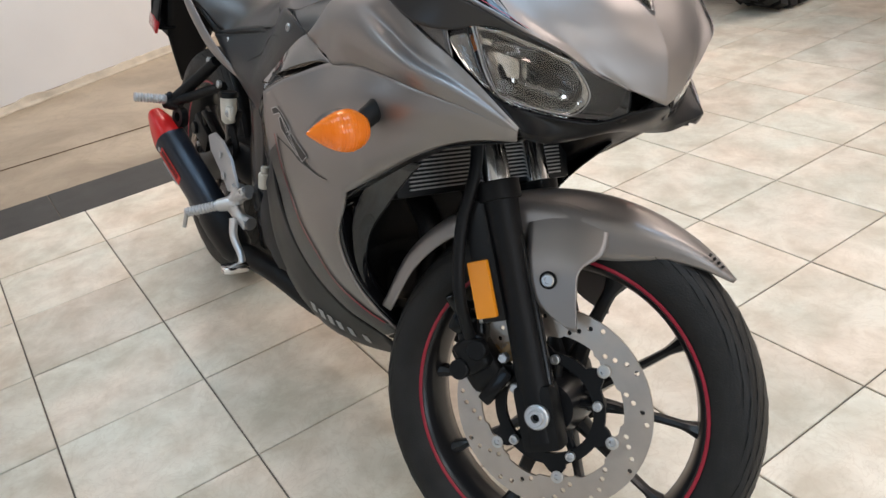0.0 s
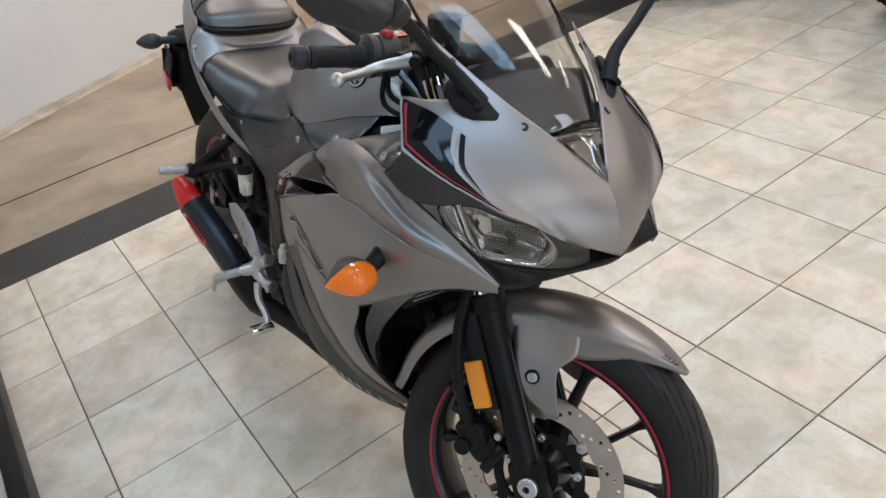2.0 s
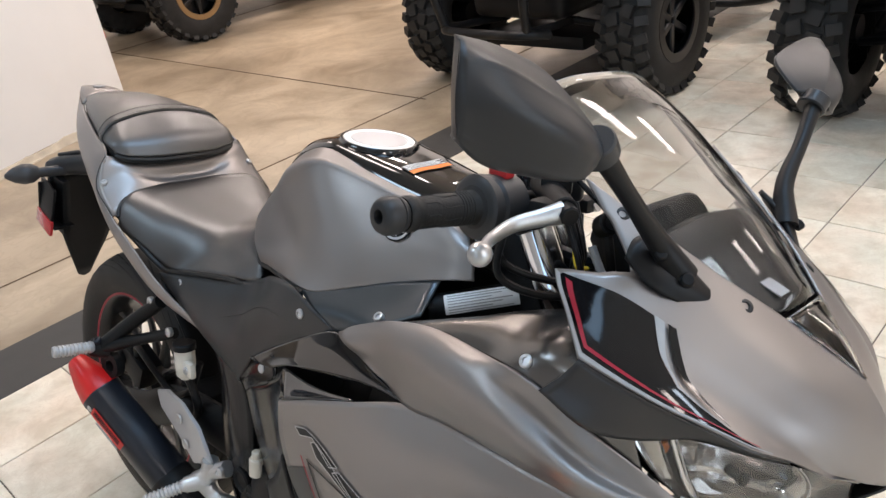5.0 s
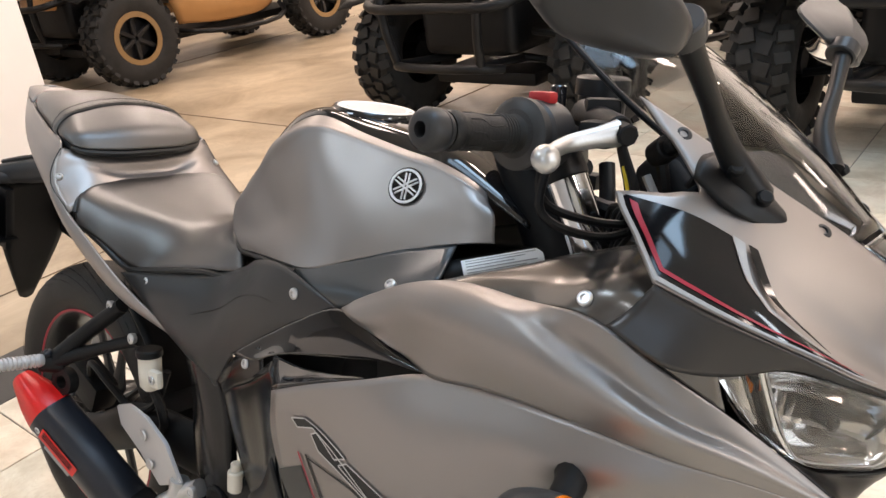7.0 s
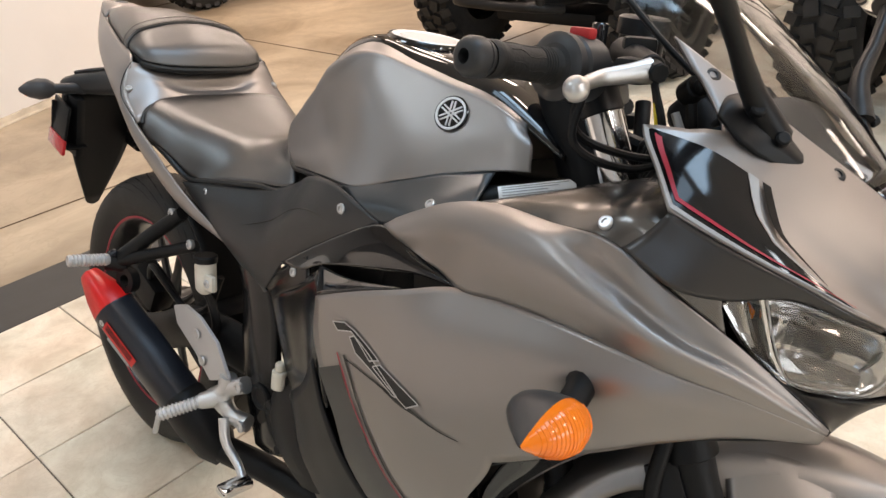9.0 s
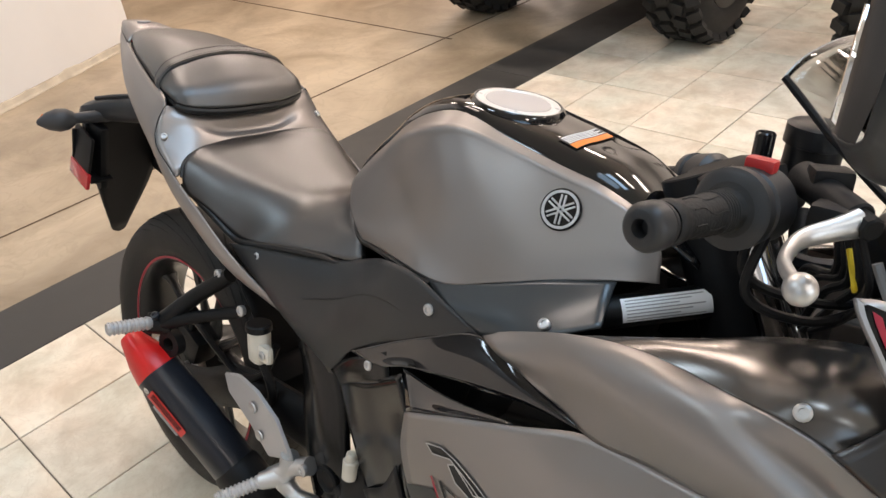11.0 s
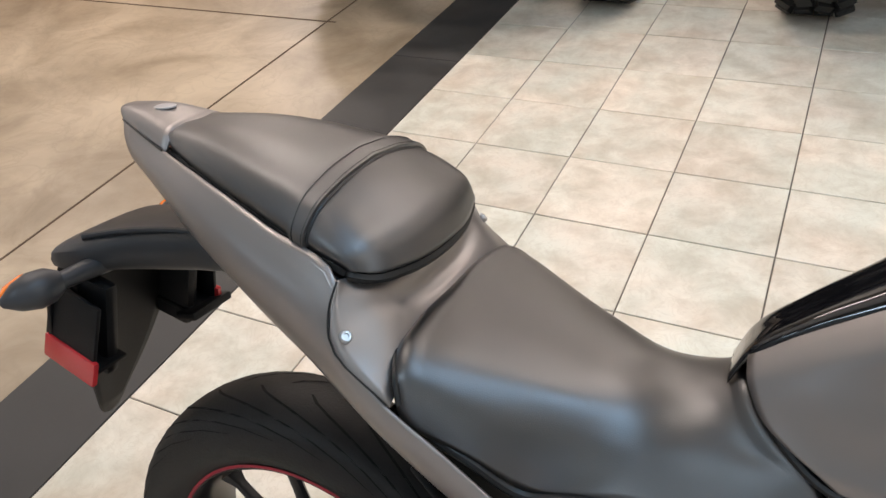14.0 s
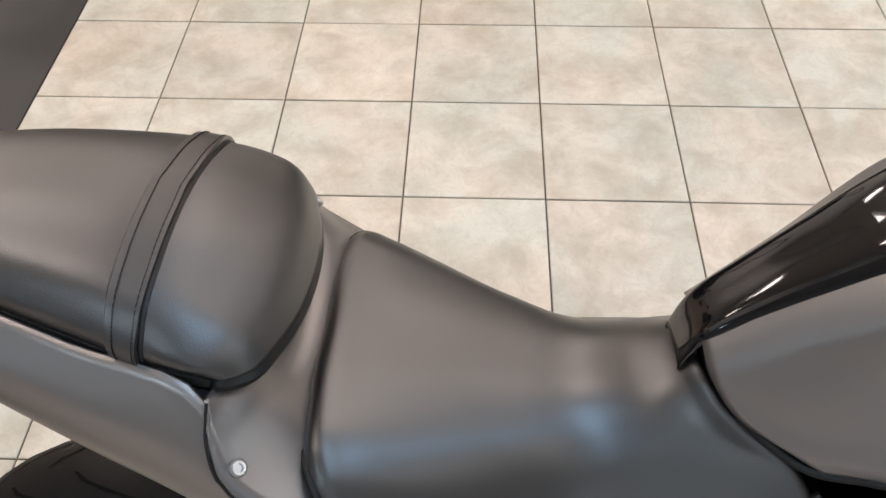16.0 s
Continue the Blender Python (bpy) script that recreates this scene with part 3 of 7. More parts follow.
def wheel(name, parent, c, R, width, xf, spokes, label):
    c = Vector(c)
    rr = 0.2041
    hw = width / 2
    crown = [(hw * math.cos(radians(a)) * (1.0 if abs(a - 90) < 62 else 0.97), R - 0.62 * hw * (1 - math.sin(radians(a)) ** 0.9)) for a in range(0, 181, 10)]
    prof = [(hw * 0.72, rr - 0.002), (hw * 0.92, rr + 0.012), (hw * 1.0, rr + 0.025)] + crown[1:-1] + [(-hw * 1.0, rr + 0.025), (-hw * 0.92, rr + 0.012), (-hw * 0.72, rr - 0.002)]
    hub = part(name, xf(lathe([(-0.055, 0.0), (-0.055, 0.034), (-0.03, 0.042), (0.03, 0.042), (0.055, 0.034), (0.055, 0)], c, (0, 1, 0), 28)), M_RIM, parent, label)
    tyre = part("tyre", xf(lathe(prof, c, (0, 1, 0), 72)), M_RUBBER, hub)
    rim_prof = [(-hw * 0.74, rr + 0.002), (-hw * 0.78, rr - 0.006), (-hw * 0.70, rr - 0.011), (-hw * 0.35, rr - 0.016), (0, rr - 0.021), (hw * 0.35, rr - 0.016), (hw * 0.70, rr - 0.011), (hw * 0.78, rr - 0.006), (hw * 0.74, rr + 0.002)]
    part("rim", xf(lathe(rim_prof, c, (0, 1, 0), 72)), M_RIM, hub)
    for s in (-1, 1):
        part("pinstripe", xf(lathe([(s * hw * 0.780, rr - 0.0045), (s * hw * 0.80, rr - 0.0030), (s * hw * 0.792, rr + 0.0004)], c, (0, 1, 0), 72)), M_RED, hub, "red rim pinstripe")
    for k in range(5):
        for d in (-1, 1):
            a0, a1 = 72 * k + 13 * d + spokes, 72 * k + 18 * d + spokes
            pts = [on_wheel(c, 0.03, a0), on_wheel(c, 0.09, a0 + 2 * d), on_wheel(c, rr - 0.048, a1 - d), on_wheel(c, rr - 0.014, a1)]
            part("spoke", xf(tube(pts, [0.013, 0.0072, 0.0062, 0.0125], 8, 4, flat=1.5)), M_RIM, hub)
    # curved rain grooves, laid on as film: their shade is in the colour
    bm = bmesh.new()
    n = 24
    for i in range(n):
        for s in (-1, 1):
            line = []
            for k in range(9):
                u = 0.06 + 0.90 * k / 8
                a = radians(90 - 82 * u * s)
                ang = 360 / n * (i + 0.5 * (s > 0)) + 66 * (u - 0.06) ** 1.5
                yy = hw * math.cos(a)
                r = R - 0.62 * hw * (1 - math.sin(a) ** 0.9) + 0.0006
                line.append((ang, yy, r, 0.0052 * math.sin(math.pi * (0.12 + 0.76 * k / 8))))
            prev = None
            for ang, yy, r, wd in line:
                da = math.degrees(wd / r)
                pair = [bm.verts.new(on_wheel(c, r, ang - da, yy)), bm.verts.new(on_wheel(c, r, ang + da, yy))]
                if prev:
                    bm.faces.new((prev[0], prev[1], pair[1], pair[0]))
                prev = pair
    part("tread_pattern", xf(bm), M_GROOVESHADE, tyre, smooth=0)["kind"] = "stuff"
    return hub


def disc(parent, c, y, r_out, r_in, xf, buttons, phase=0):
    """A drilled disc on floating buttons, its dark carrier ring and the wheel's lugs."""
    holes = []
    for k in range(12):
        for rad, off in ((r_in + 0.010, 0), (r_in + 0.017, 6), (r_out - 0.014, 12), (r_out - 0.008, 19)):
            q = radians(30 * k + off)
            holes.append(circle(rad * math.sin(q), rad * math.cos(q), 0.0036, 8))
    m = facing((c[0], y, c[2]), (0, -1, 0))
    scallop = []
    for k in range(120):
        q = 3.0 * k
        near = abs((q - phase + 180 / buttons) % (360 / buttons) - 180 / buttons)
        scallop.append(((r_in + 0.004 * (near > 16) - 0.003 * (near < 7)) * math.sin(radians(q)), (r_in + 0.004 * (near > 16) - 0.003 * (near < 7)) * math.cos(radians(q))))
    d = part("brake_disc", xf(plate(circle(0, 0, r_out, 72), [scallop] + holes, 0.004, m)), M_DISC, parent, "drilled steel brake disc", smooth=20)
    out = []
    for k in range(120):
        q = 3.0 * k
        near = abs((q - phase + 180 / buttons) % (360 / buttons) - 180 / buttons)
        r = r_in * (0.80 + 0.16 * max(0.0, 1 - near / 11) ** 0.6)
        out.append((r * math.sin(radians(q)), r * math.cos(radians(q))))
    part("disc_carrier", xf(plate(out, [circle(0, 0, r_in * 0.64, 60)], 0.006, facing((c[0], y - 0.003, c[2]), (0, -1, 0)))), M_DARK, d, smooth=20)
    for k in range(buttons):
        q = radians(360 / buttons * k + phase)
        at = Vector((c[0] + (r_in - 0.003) * math.sin(q), y - 0.008, c[2] + (r_in - 0.003) * math.cos(q)))
        part("rotor_button", xf(lathe([(-0.004, 0), (-0.004, 0.0085), (0.002, 0.0085), (0.003, 0.007), (0.003, 0.004), (0.001, 0.0035), (0.001, 0)], at, (0, -1, 0), 16)), M_ALU, d)
    for k in range(5):
        q = radians(72 * k - 6)
        at = Vector((c[0] + r_in * 0.71 * math.sin(q), y - 0.009, c[2] + r_in * 0.71 * math.cos(q)))
        part("bolt", xf(lathe([(0, 0), (0, 0.0065), (0.006, 0.0065), (0.007, 0.0055), (0.007, 0.0035), (0.004, 0.003), (0.004, 0)], at, (0, -1, 0), 14)), M_ALU, d)
        part("lug", xf(tube([Vector((c[0], y * 0.5, c[2])) + (at - Vector((c[0], at.y, c[2]))) * f + Vector((0, y * 0.4 * f, 0)) for f in (0.35, 0.7, 1.06)], [0.009, 0.0055, 0.008], 8, 3)), M_RIM, d)
    return d


# front wheel, disc, fork
fw = wheel("front_wheel", bike, AXLE, 0.2676, 0.102, turned, -8, "black five-spoke-pair front wheel with a red rim stripe")
disc(fw, AXLE, -0.047, 0.137, 0.0960, turned, 6, 38)
fork = part("fork", turned(joined(tube([PIVOT + UP * 0.46, PIVOT + UP * 0.68], 0.034, 16, 2))), M_DARK, bike, "black telescopic fork, turned to the left")
for s in (-1, 1):
    off = Vector((0, s * 0.078, 0))
    base = AXLE - FWD * 0.004
    slider = part("slider", turned(tube([base + off - UP * 0.035, base + off + UP * 0.02, base + off + UP * 0.16, base + off + UP * 0.255, base + off + UP * 0.288], [0.024, 0.0235, 0.0215, 0.023, 0.025], 20, 5)), M_DARK, fork)
    part("slider_rib", turned(tube([base + off + FWD * 0.019 + UP * h for h in (0.010, 0.060, 0.150, 0.235)], [0.006, 0.0085, 0.0080, 0.005], 10, 4)), M_SPAR, slider)
    part("dust_seal", turned(rod(base + off + UP * 0.283, base + off + UP * 0.309, 0.030)), M_DARK, slider)
    part("fork_tube", turned(rod(base + off + UP * 0.30, base + off + UP * 0.648, 0.0205)), M_CHROME, fork, "chromed fork tube")
    part("axle_clamp", turned(moved(box(0.054, 0.040, 0.088, bevel=0.010), Matrix.Translation(base + off - UP * 0.005) @ Matrix.Rotation(radians(-RAKE), 4, "Y"))), M_DARK, slider)
    part("axle_nut", turned(joined(lathe([(0.094, 0), (0.094, 0.0165), (0.1035, 0.0165), (0.1055, 0.0145), (0.1055, 0.0108), (0.1085, 0.0096), (0.1085, 0.0058), (0.098, 0.0052), (0.098, 0)], AXLE, (0, s, 0), 28))), M_ALU, slider, "steel front axle end")
for s in (-1, 1):
    off = Vector((0, s * 0.078, 0))
    part("fork_sleeve", turned(rod(AXLE - FWD * 0.004 + off + UP * 0.645, AXLE - FWD * 0.004 + off + UP * 0.69, 0.0225)), M_SATIN, fork)
part("lower_clamp", turned(moved(box(0.07, 0.26, 0.04, bevel=0.012), Matrix.Translation(PIVOT + UP * 0.49 + FWD * 0.03) @ Matrix.Rotation(radians(-RAKE), 4, "Y"))), M_DARK, fork)
part("top_clamp", turned(moved(box(0.07, 0.25, 0.028, bevel=0.010), Matrix.Translation(PIVOT + UP * 0.685 + FWD * 0.03) @ Matrix.Rotation(radians(-RAKE), 4, "Y"))), M_DARK, fork)

# brake caliper, hose and amber side reflectors
cal_at = AXLE + UP * 0.074 - FWD * 0.084 + Vector((0, -0.052, 0))
cal = part("brake_caliper", turned(joined(
    moved(box(0.056, 0.050, 0.078, bevel=0.016, seg=3), Matrix.Translation(cal_at) @ Matrix.Rotation(radians(-50), 4, "Y")),
    moved(box(0.040, 0.030, 0.050, bevel=0.012, seg=3), Matrix.Translation(cal_at + Vector((-0.005, -0.026, 0.012))) @ Matrix.Rotation(radians(-50), 4, "Y")),
    rod(cal_at + Vector((0.004, -0.030, 0.024)), cal_at + Vector((0.004, -0.046, 0.024)), 0.014), rod(cal_at + Vector((-0.014, -0.030, -0.010)), cal_at + Vector((-0.014, -0.046, -0.010)), 0.014),
    moved(box(0.075, 0.014, 0.026, bevel=0.006), Matrix.Translation(cal_at + Vector((0.050, -0.006, 0.0))) @ Matrix.Rotation(radians(-8), 4, "Y")))), M_DARK, bike, "black front brake caliper")
part("caliper_arm", turned(joined(
    moved(box(0.044, 0.040, 0.060, bevel=0.012, seg=3), Matrix.Translation(cal_at + UP * 0.036 - FWD * 0.004) @ Matrix.Rotation(radians(-18), 4, "Y")),
    moved(box(0.024, 0.026, 0.046, bevel=0.008), Matrix.Translation(cal_at + UP * 0.064 - FWD * 0.012 + Vector((0, -0.012, 0))) @ Matrix.Rotation(radians(12), 4, "Y")),
    rod(cal_at + UP * 0.074 - FWD * 0.014 + Vector((0, -0.012, 0)), cal_at + UP * 0.098 - FWD * 0.020 + Vector((0, -0.020, 0)), 0.0095, 12),
    moved(box(0.020, 0.012, 0.060, bevel=0.005), Matrix.Translation(cal_at - UP * 0.034 + FWD * 0.022 + Vector((0, -0.020, 0))) @ Matrix.Rotation(radians(24), 4, "Y")))), M_SPAR, cal, "black upper caliper body")
for du, df, rr in ((0.030, 0.012, 0.0100), (0.000, -0.004, 0.0125), (0.066, -0.010, 0.0070)):
    p_at = cal_at + UP * du + FWD * df + Vector((0, -0.020, 0))
    part("piston_cap", turned(lathe([(0, rr), (0.010, rr), (0.013, rr * 0.84), (0.013, rr * 0.5), (0.010, rr * 0.44), (0.010, 0)], p_at, (0, -1, 0), 18)), M_SPAR, cal)
part("brake_pad", turned(moved(box(0.046, 0.006, 0.030, bevel=0.002), Matrix.Translation(cal_at + FWD * 0.024 + UP * 0.006 + Vector((0, 0.004, 0))) @ Matrix.Rotation(radians(-30), 4, "Y"))), M_BRONZE, cal, "copper-coloured pad edge")
part("bleed_nipple", turned(rod(cal_at + UP * 0.052 + FWD * 0.018 + Vector((0, -0.018, 0)), cal_at + UP * 0.072 + FWD * 0.022 + Vector((0, -0.022, 0)), 0.0038, 8)), M_ALU, cal)
for dx, dz in ((0.036, 0.020), (0.062, -0.014)):
    b_at = cal_at + Vector((dx, -0.014, dz))
    part("bolt", turned(rod(b_at, b_at + Vector((0, -0.012, 0)), 0.0075, 6)), M_ALU, cal)
hose = [cal_at + Vector((-0.012, -0.030, 0.030)), cal_at + Vector((-0.030, -0.055, 0.085)), AXLE + Vector((-0.160, -0.108, 0.220)), AXLE + Vector((-0.158, -0.108, 0.285)), AXLE + Vector((-0.175, -0.100, 0.345)), AXLE + Vector((-0.225, -0.085, 0.45)), AXLE + Vector((-0.25, -0.05, 0.60))]
part("brake_hose", turned(tube(hose, 0.0085, 10, 6)), M_DARK, bike)
for s in (-1, 1):
    rm = Matrix.Translation(AXLE + UP * 0.173 - FWD * 0.040 + Vector((0, s * 0.104, 0))) @ Matrix.Rotation(radians(-RAKE), 4, "Y")
    holder = part("reflector_bracket", turned(moved(box(0.034, 0.010, 0.16, bevel=0.004), rm @ Matrix.Translation((0.006, -s * 0.008, 0.035)))), M_SATIN, bike)
    part("side_reflector", turned(moved(box(0.029, 0.010, 0.076, bevel=0.003), rm)), M_REFL, holder, "amber side reflector")

# front mudguard
def guard_rows():
    rows = []
    for a, half, r, drop in ((-80, 0.046, 0.296, 0.022), (-60, 0.058, 0.300, 0.030), (-42, 0.064, 0.297, 0.036), (-24, 0.066, 0.293, 0.066), (-6, 0.064, 0.289, 0.080), (8, 0.060, 0.287, 0.070), (22, 0.046, 0.286, 0.036), (31, 0.028, 0.286, 0.016), (37.5, 0.006, 0.286, 0.004)):
        row = []
        for u in (-1.0, -0.86, -0.45, 0.0, 0.45, 0.86, 1.0):
            v = abs(u)
            rr = r - (drop if v == 1.0 else drop * 0.28 if v > 0.8 else drop * 0.05 if v > 0 else 0)
            row.append(on_wheel(AXLE, rr, a - RAKE * 0.0, half * u * (1.0 if v < 1 else 0.93)))
        rows.append(row)
    return rows


guard = part("front_mudguard", turned(sheet(guard_rows(), 4, 5)), M_PAINT, bike, "matte grey front mudguard", thick=0.003)
for s in (-1, 1):
    skirt = [[AXLE + UP * u + FWD * f + Vector((0, s * y, 0)) for u, f in row] for y, row in ((0.0530, ((0.272, 0.030), (0.268, 0.062), (0.250, 0.100), (0.228, 0.128))), (0.0668, ((0.232, 0.022), (0.228, 0.058), (0.212, 0.096), (0.190, 0.116))), (0.080, ((0.182, 0.019), (0.180, 0.046), (0.178, 0.072), (0.175, 0.086))), (0.080, ((0.142, 0.023), (0.138, 0.046), (0.137, 0.064), (0.138, 0.074))), (0.078, ((0.104, 0.056), (0.101, 0.060), (0.099, 0.063), (0.099, 0.066))))]
    part("guard_bracket", turned(sheet(skirt, 4, 5)), M_PAINT, guard, thick=0.004)
    bb = AXLE + UP * 0.170 + FWD * 0.0435 + Vector((0, s * 0.083, 0))
    part("bolt", turned(joined(lathe([(0, 0.0088), (0.003, 0.0088), (0.005, 0.0072), (0.005, 0.0046), (0.002, 0.0040), (0.002, 0)], bb, (0, s, 0), 20))), M_ALU, guard, "steel socket bolt")
    part("grommet", turned(lathe([(-0.002, 0.0090), (0.0015, 0.0118), (0.0030, 0.0108), (0.0030, 0.0088)], bb, (0, s, 0), 24)), M_DARK, guard)
for k in range(4):
    a = 29.0 + 1.35 * k
    q = on_wheel(AXLE, 0.2885 - 0.0004 * k, a, -0.030 + 0.004 * k)
    part("print_bar", turned(moved(box(0.0034, 0.010, 0.0010, bevel=0), Matrix.Translation(q) @ Matrix.Rotation(radians(a), 4, "Y") @ Matrix.Rotation(radians(-28), 4, "X"))), M_INKSHADE, guard, smooth=0)

# rear wheel, swing arm
RAX = Vector((0.776, 0, 0.2895))


def still(bm):
    return bm


rw = wheel("rear_wheel", bike, RAX, 0.2868, 0.130, still, 0, "black rear wheel with a red rim stripe")
disc(rw, RAX, -0.072, 0.100, 0.072, still, 5)
swing = part("swing_arm", joined(*[tube([(1.235, s * 0.10, 0.385), (1.05, s * 0.105, 0.375), (0.93, s * 0.108, 0.325), (0.765, s * 0.108, 0.290)], [0.042, 0.04, 0.034, 0.026], 12, 5, flat=0.55) for s in (-1, 1)],
                                 moved(box(0.10, 0.2, 0.07, bevel=0.02), pose(1.08, 0, 0.385))), M_DARK, bike, "black swing arm")
part("axle_nut", rod((0.776, -0.105, 0.2895), (0.776, -0.130, 0.2895), 0.016, 6), M_ALU, swing)
part("chain_adjuster", moved(box(0.09, 0.012, 0.05, bevel=0.006), pose(0.765, -0.116, 0.2895)), M_SATIN, swing)
part("rear_caliper", joined(moved(box(0.10, 0.05, 0.06, bevel=0.014), pose(0.850, -0.082, 0.385, 0, 25)), rod((0.83, -0.10, 0.395), (0.83, -0.115, 0.395), 0.015)), M_DARK, bike, "black rear brake caliper")
part("brake_hose", tube([(0.87, -0.095, 0.41), (0.92, -0.115, 0.45), (0.99, -0.120, 0.43), (1.05, -0.12, 0.41), (1.12, -0.12, 0.44), (1.15, -0.115, 0.50)], 0.006, 8, 6), M_DARK, bike)
part("inner_mudguard", sheet([[(0.94, w, 0.58) for w in (-0.07, 0, 0.07)], [(1.03, w, 0.49) for w in (-0.075, 0, 0.075)], [(1.075, w, 0.38) for w in (-0.07, 0, 0.07)]]), M_DARK, bike, thick=0.004)

# silencer with a red end cap
ex0, ex1 = Vector((1.090, -0.156, 0.268)), Vector((0.946, -0.204, 0.405))
exd = (ex1 - ex0).normalized()


def oval(t, ra, rb, grow=1.0):
    p = ex0 + (ex1 - ex0) * t
    a = exd.cross(Vector((0, 1, 0))).normalized()
    b = exd.cross(a)
    ring = []
    for k in range(20):
        q = 2 * math.pi * k / 20
        c, s = math.cos(q), math.sin(q)
        ring.append(p + a * ra * grow * math.copysign(abs(c) ** 0.7, c) + b * rb * grow * math.copysign(abs(s) ** 0.7, s))
    return ring


def skin(rings, cap=True):
    bm = bmesh.new()
    vs = [[bm.verts.new(p) for p in r] for r in rings]
    n = len(vs[0])
    for a, b in zip(vs, vs[1:]):
        for k in range(n):
            bm.faces.new((a[k], a[(k + 1) % n], b[(k + 1) % n], b[k]))
    if cap:
        bm.faces.new(vs[0][::-1])
        bm.faces.new(vs[-1])
    bmesh.ops.recalc_face_normals(bm, faces=bm.faces)
    return bm


M_CAN = mat("blue_black_silencer_sleeve", (0.014, 0.017, 0.024), 0.33, 0.2, grain=0.12, scale=500, vary=0.12, vscale=12, rvary=0.05)
can = part("silencer", skin([oval(t, 0.037, 0.033, g) for t, g in ((-0.10, 0.80), (0.0, 0.97), (0.04, 1.0), (0.5, 1.0), (0.93, 1.0), (0.94, 1.02), (0.97, 1.02))]), M_CAN, bike, "blue-black silencer with a red end cap")
part("end_cap", skin([oval(t, 0.037, 0.033, g) for t, g in ((0.955, 1.01), (1.0, 1.0), (1.13, 0.84), (1.31, 0.50), (1.34, 0.40), (1.33, 0.32), (1.1, 0.30))]), M_REDP, can, "glossy red end cap")
part("mid_cover", skin([oval(t, 0.041, 0.036, g) for t, g in ((-0.62, 0.5), (-0.48, 0.86), (-0.2, 1.0), (0.0, 0.98), (0.03, 0.9))]), M_DARK, can)
ex_n = exd.cross(Vector((0, 1, 0))).normalized()
ex_out = exd.cross(ex_n)
ex_out = ex_out if ex_out.y < 0 else -ex_out
badge = ex0 + (ex1 - ex0) * 0.66 + ex_out * 0.0335
bmx = facing(badge, ex_out, exd)
part("badge", moved(box(0.026, 0.084, 0.0012, bevel=0.0004, seg=1), bmx @ pose(0.002, 0, 0.0004)), M_REDP, can, "red badge with dark bars", smooth=0)
part("badge_bar", joined(*[moved(box(0.0018, 0.070, 0.0010, bevel=0), bmx @ pose(x, 0.002, 0.0014)) for x in (0.010, 0.0045, -0.001)]), M_INKSHADE, can, smooth=0)
part("badge_line", joined(*[moved(box(0.0022, 0.060, 0.0010, bevel=0), bmx @ pose(x, -0.006, 0.0010)) for x in (-0.0142, -0.0178)]), M_GREYP, can, smooth=0)
bolt(can, ex0 + (ex1 - ex0) * 0.90 + ex_out * 0.032 + ex_n * 0.004, ex_out, 0.006)
part("header_pipe", tube([ex0 - (ex1 - ex0) * 0.5, (1.26, -0.10, 0.19), (1.45, -0.06, 0.17), (1.60, -0.04, 0.22), (1.70, -0.05, 0.36)], 0.024, 12, 5), M_DARK, bike)

# passenger peg carrier, passenger peg
carrier = part("peg_bracket", joined(tube([(1.055, -0.128, 0.585), (0.995, -0.155, 0.535), (0.955, -0.185, 0.492)], [0.012, 0.013, 0.014], 10), tube([(1.095, -0.128, 0.540), (1.02, -0.155, 0.512), (0.955, -0.187, 0.486)], [0.010, 0.010, 0.012], 10),
                                     rod((0.956, -0.175, 0.478), (0.934, -0.205, 0.484), 0.017)), M_DARK, bike, "black forked passenger peg bracket")
bolt(carrier, (1.040, -0.140, 0.584), (0, -1, 0.1), 0.0085)
bolt(carrier, (1.096, -0.140, 0.545), (0, -1, 0.1), 0.0085)
part("bracket_eye", lathe([(-0.008, 0.011), (-0.008, 0.022), (0.008, 0.022), (0.008, 0.011)], (0.965, -0.182, 0.452), (0.2, -1, 0.1), 20, True), M_DARK, carrier)


def peg(a, b, name, parent):
    """A ribbed aluminium foot peg."""
    a, b = Vector(a), Vector(b)
    d = (b - a).normalized()
    L = (b - a).length
    prof = [(0, 0), (0, 0.0088)]
    k = 0.006
    while k < L - 0.004:
        prof += [(k, 0.0108), (k + 0.0020, 0.0108), (k + 0.0030, 0.0086), (k + 0.0048, 0.0086)]
        k += 0.0062
    prof += [(L - 0.003, 0.0100), (L, 0.0075), (L, 0)]
    return part(name, lathe(prof, a, d, 12), M_SILVER, parent, "ribbed aluminium foot peg", smooth=25)


peg((0.947, -0.205, 0.489), (0.938, -0.270, 0.496), "foot_peg", carrier)
bolt(carrier, (0.951, -0.200, 0.502), (0.1, -0.5, 0.8), 0.007, M_CAN)

# rider peg hanger, heel plate, brake pedal
hm = facing((0, -0.150, 0), (0, -1, 0), (0, 0, 1))
heel = part("heel_plate", plate([(1.0695, 0.434), (1.1074, 0.4477), (1.1528, 0.4408), (1.2005, 0.4149), (1.2353, 0.363), (1.1788, 0.3392), (1.1331, 0.3738), (1.0786, 0.405)], [], 0.006, hm, 0.0015), M_SILVER, bike, "silver heel guard plate")
for hx, hz in [(1.1466, 0.4108), (1.1616, 0.3693)]:
    part("bolt", lathe([(-0.002, 0.0), (0.003, 0.009), (0.005, 0.008), (0.005, 0.004), (0.0035, 0)], (hx, -0.156, hz), (0, -1, 0), 16), M_ALU, heel)
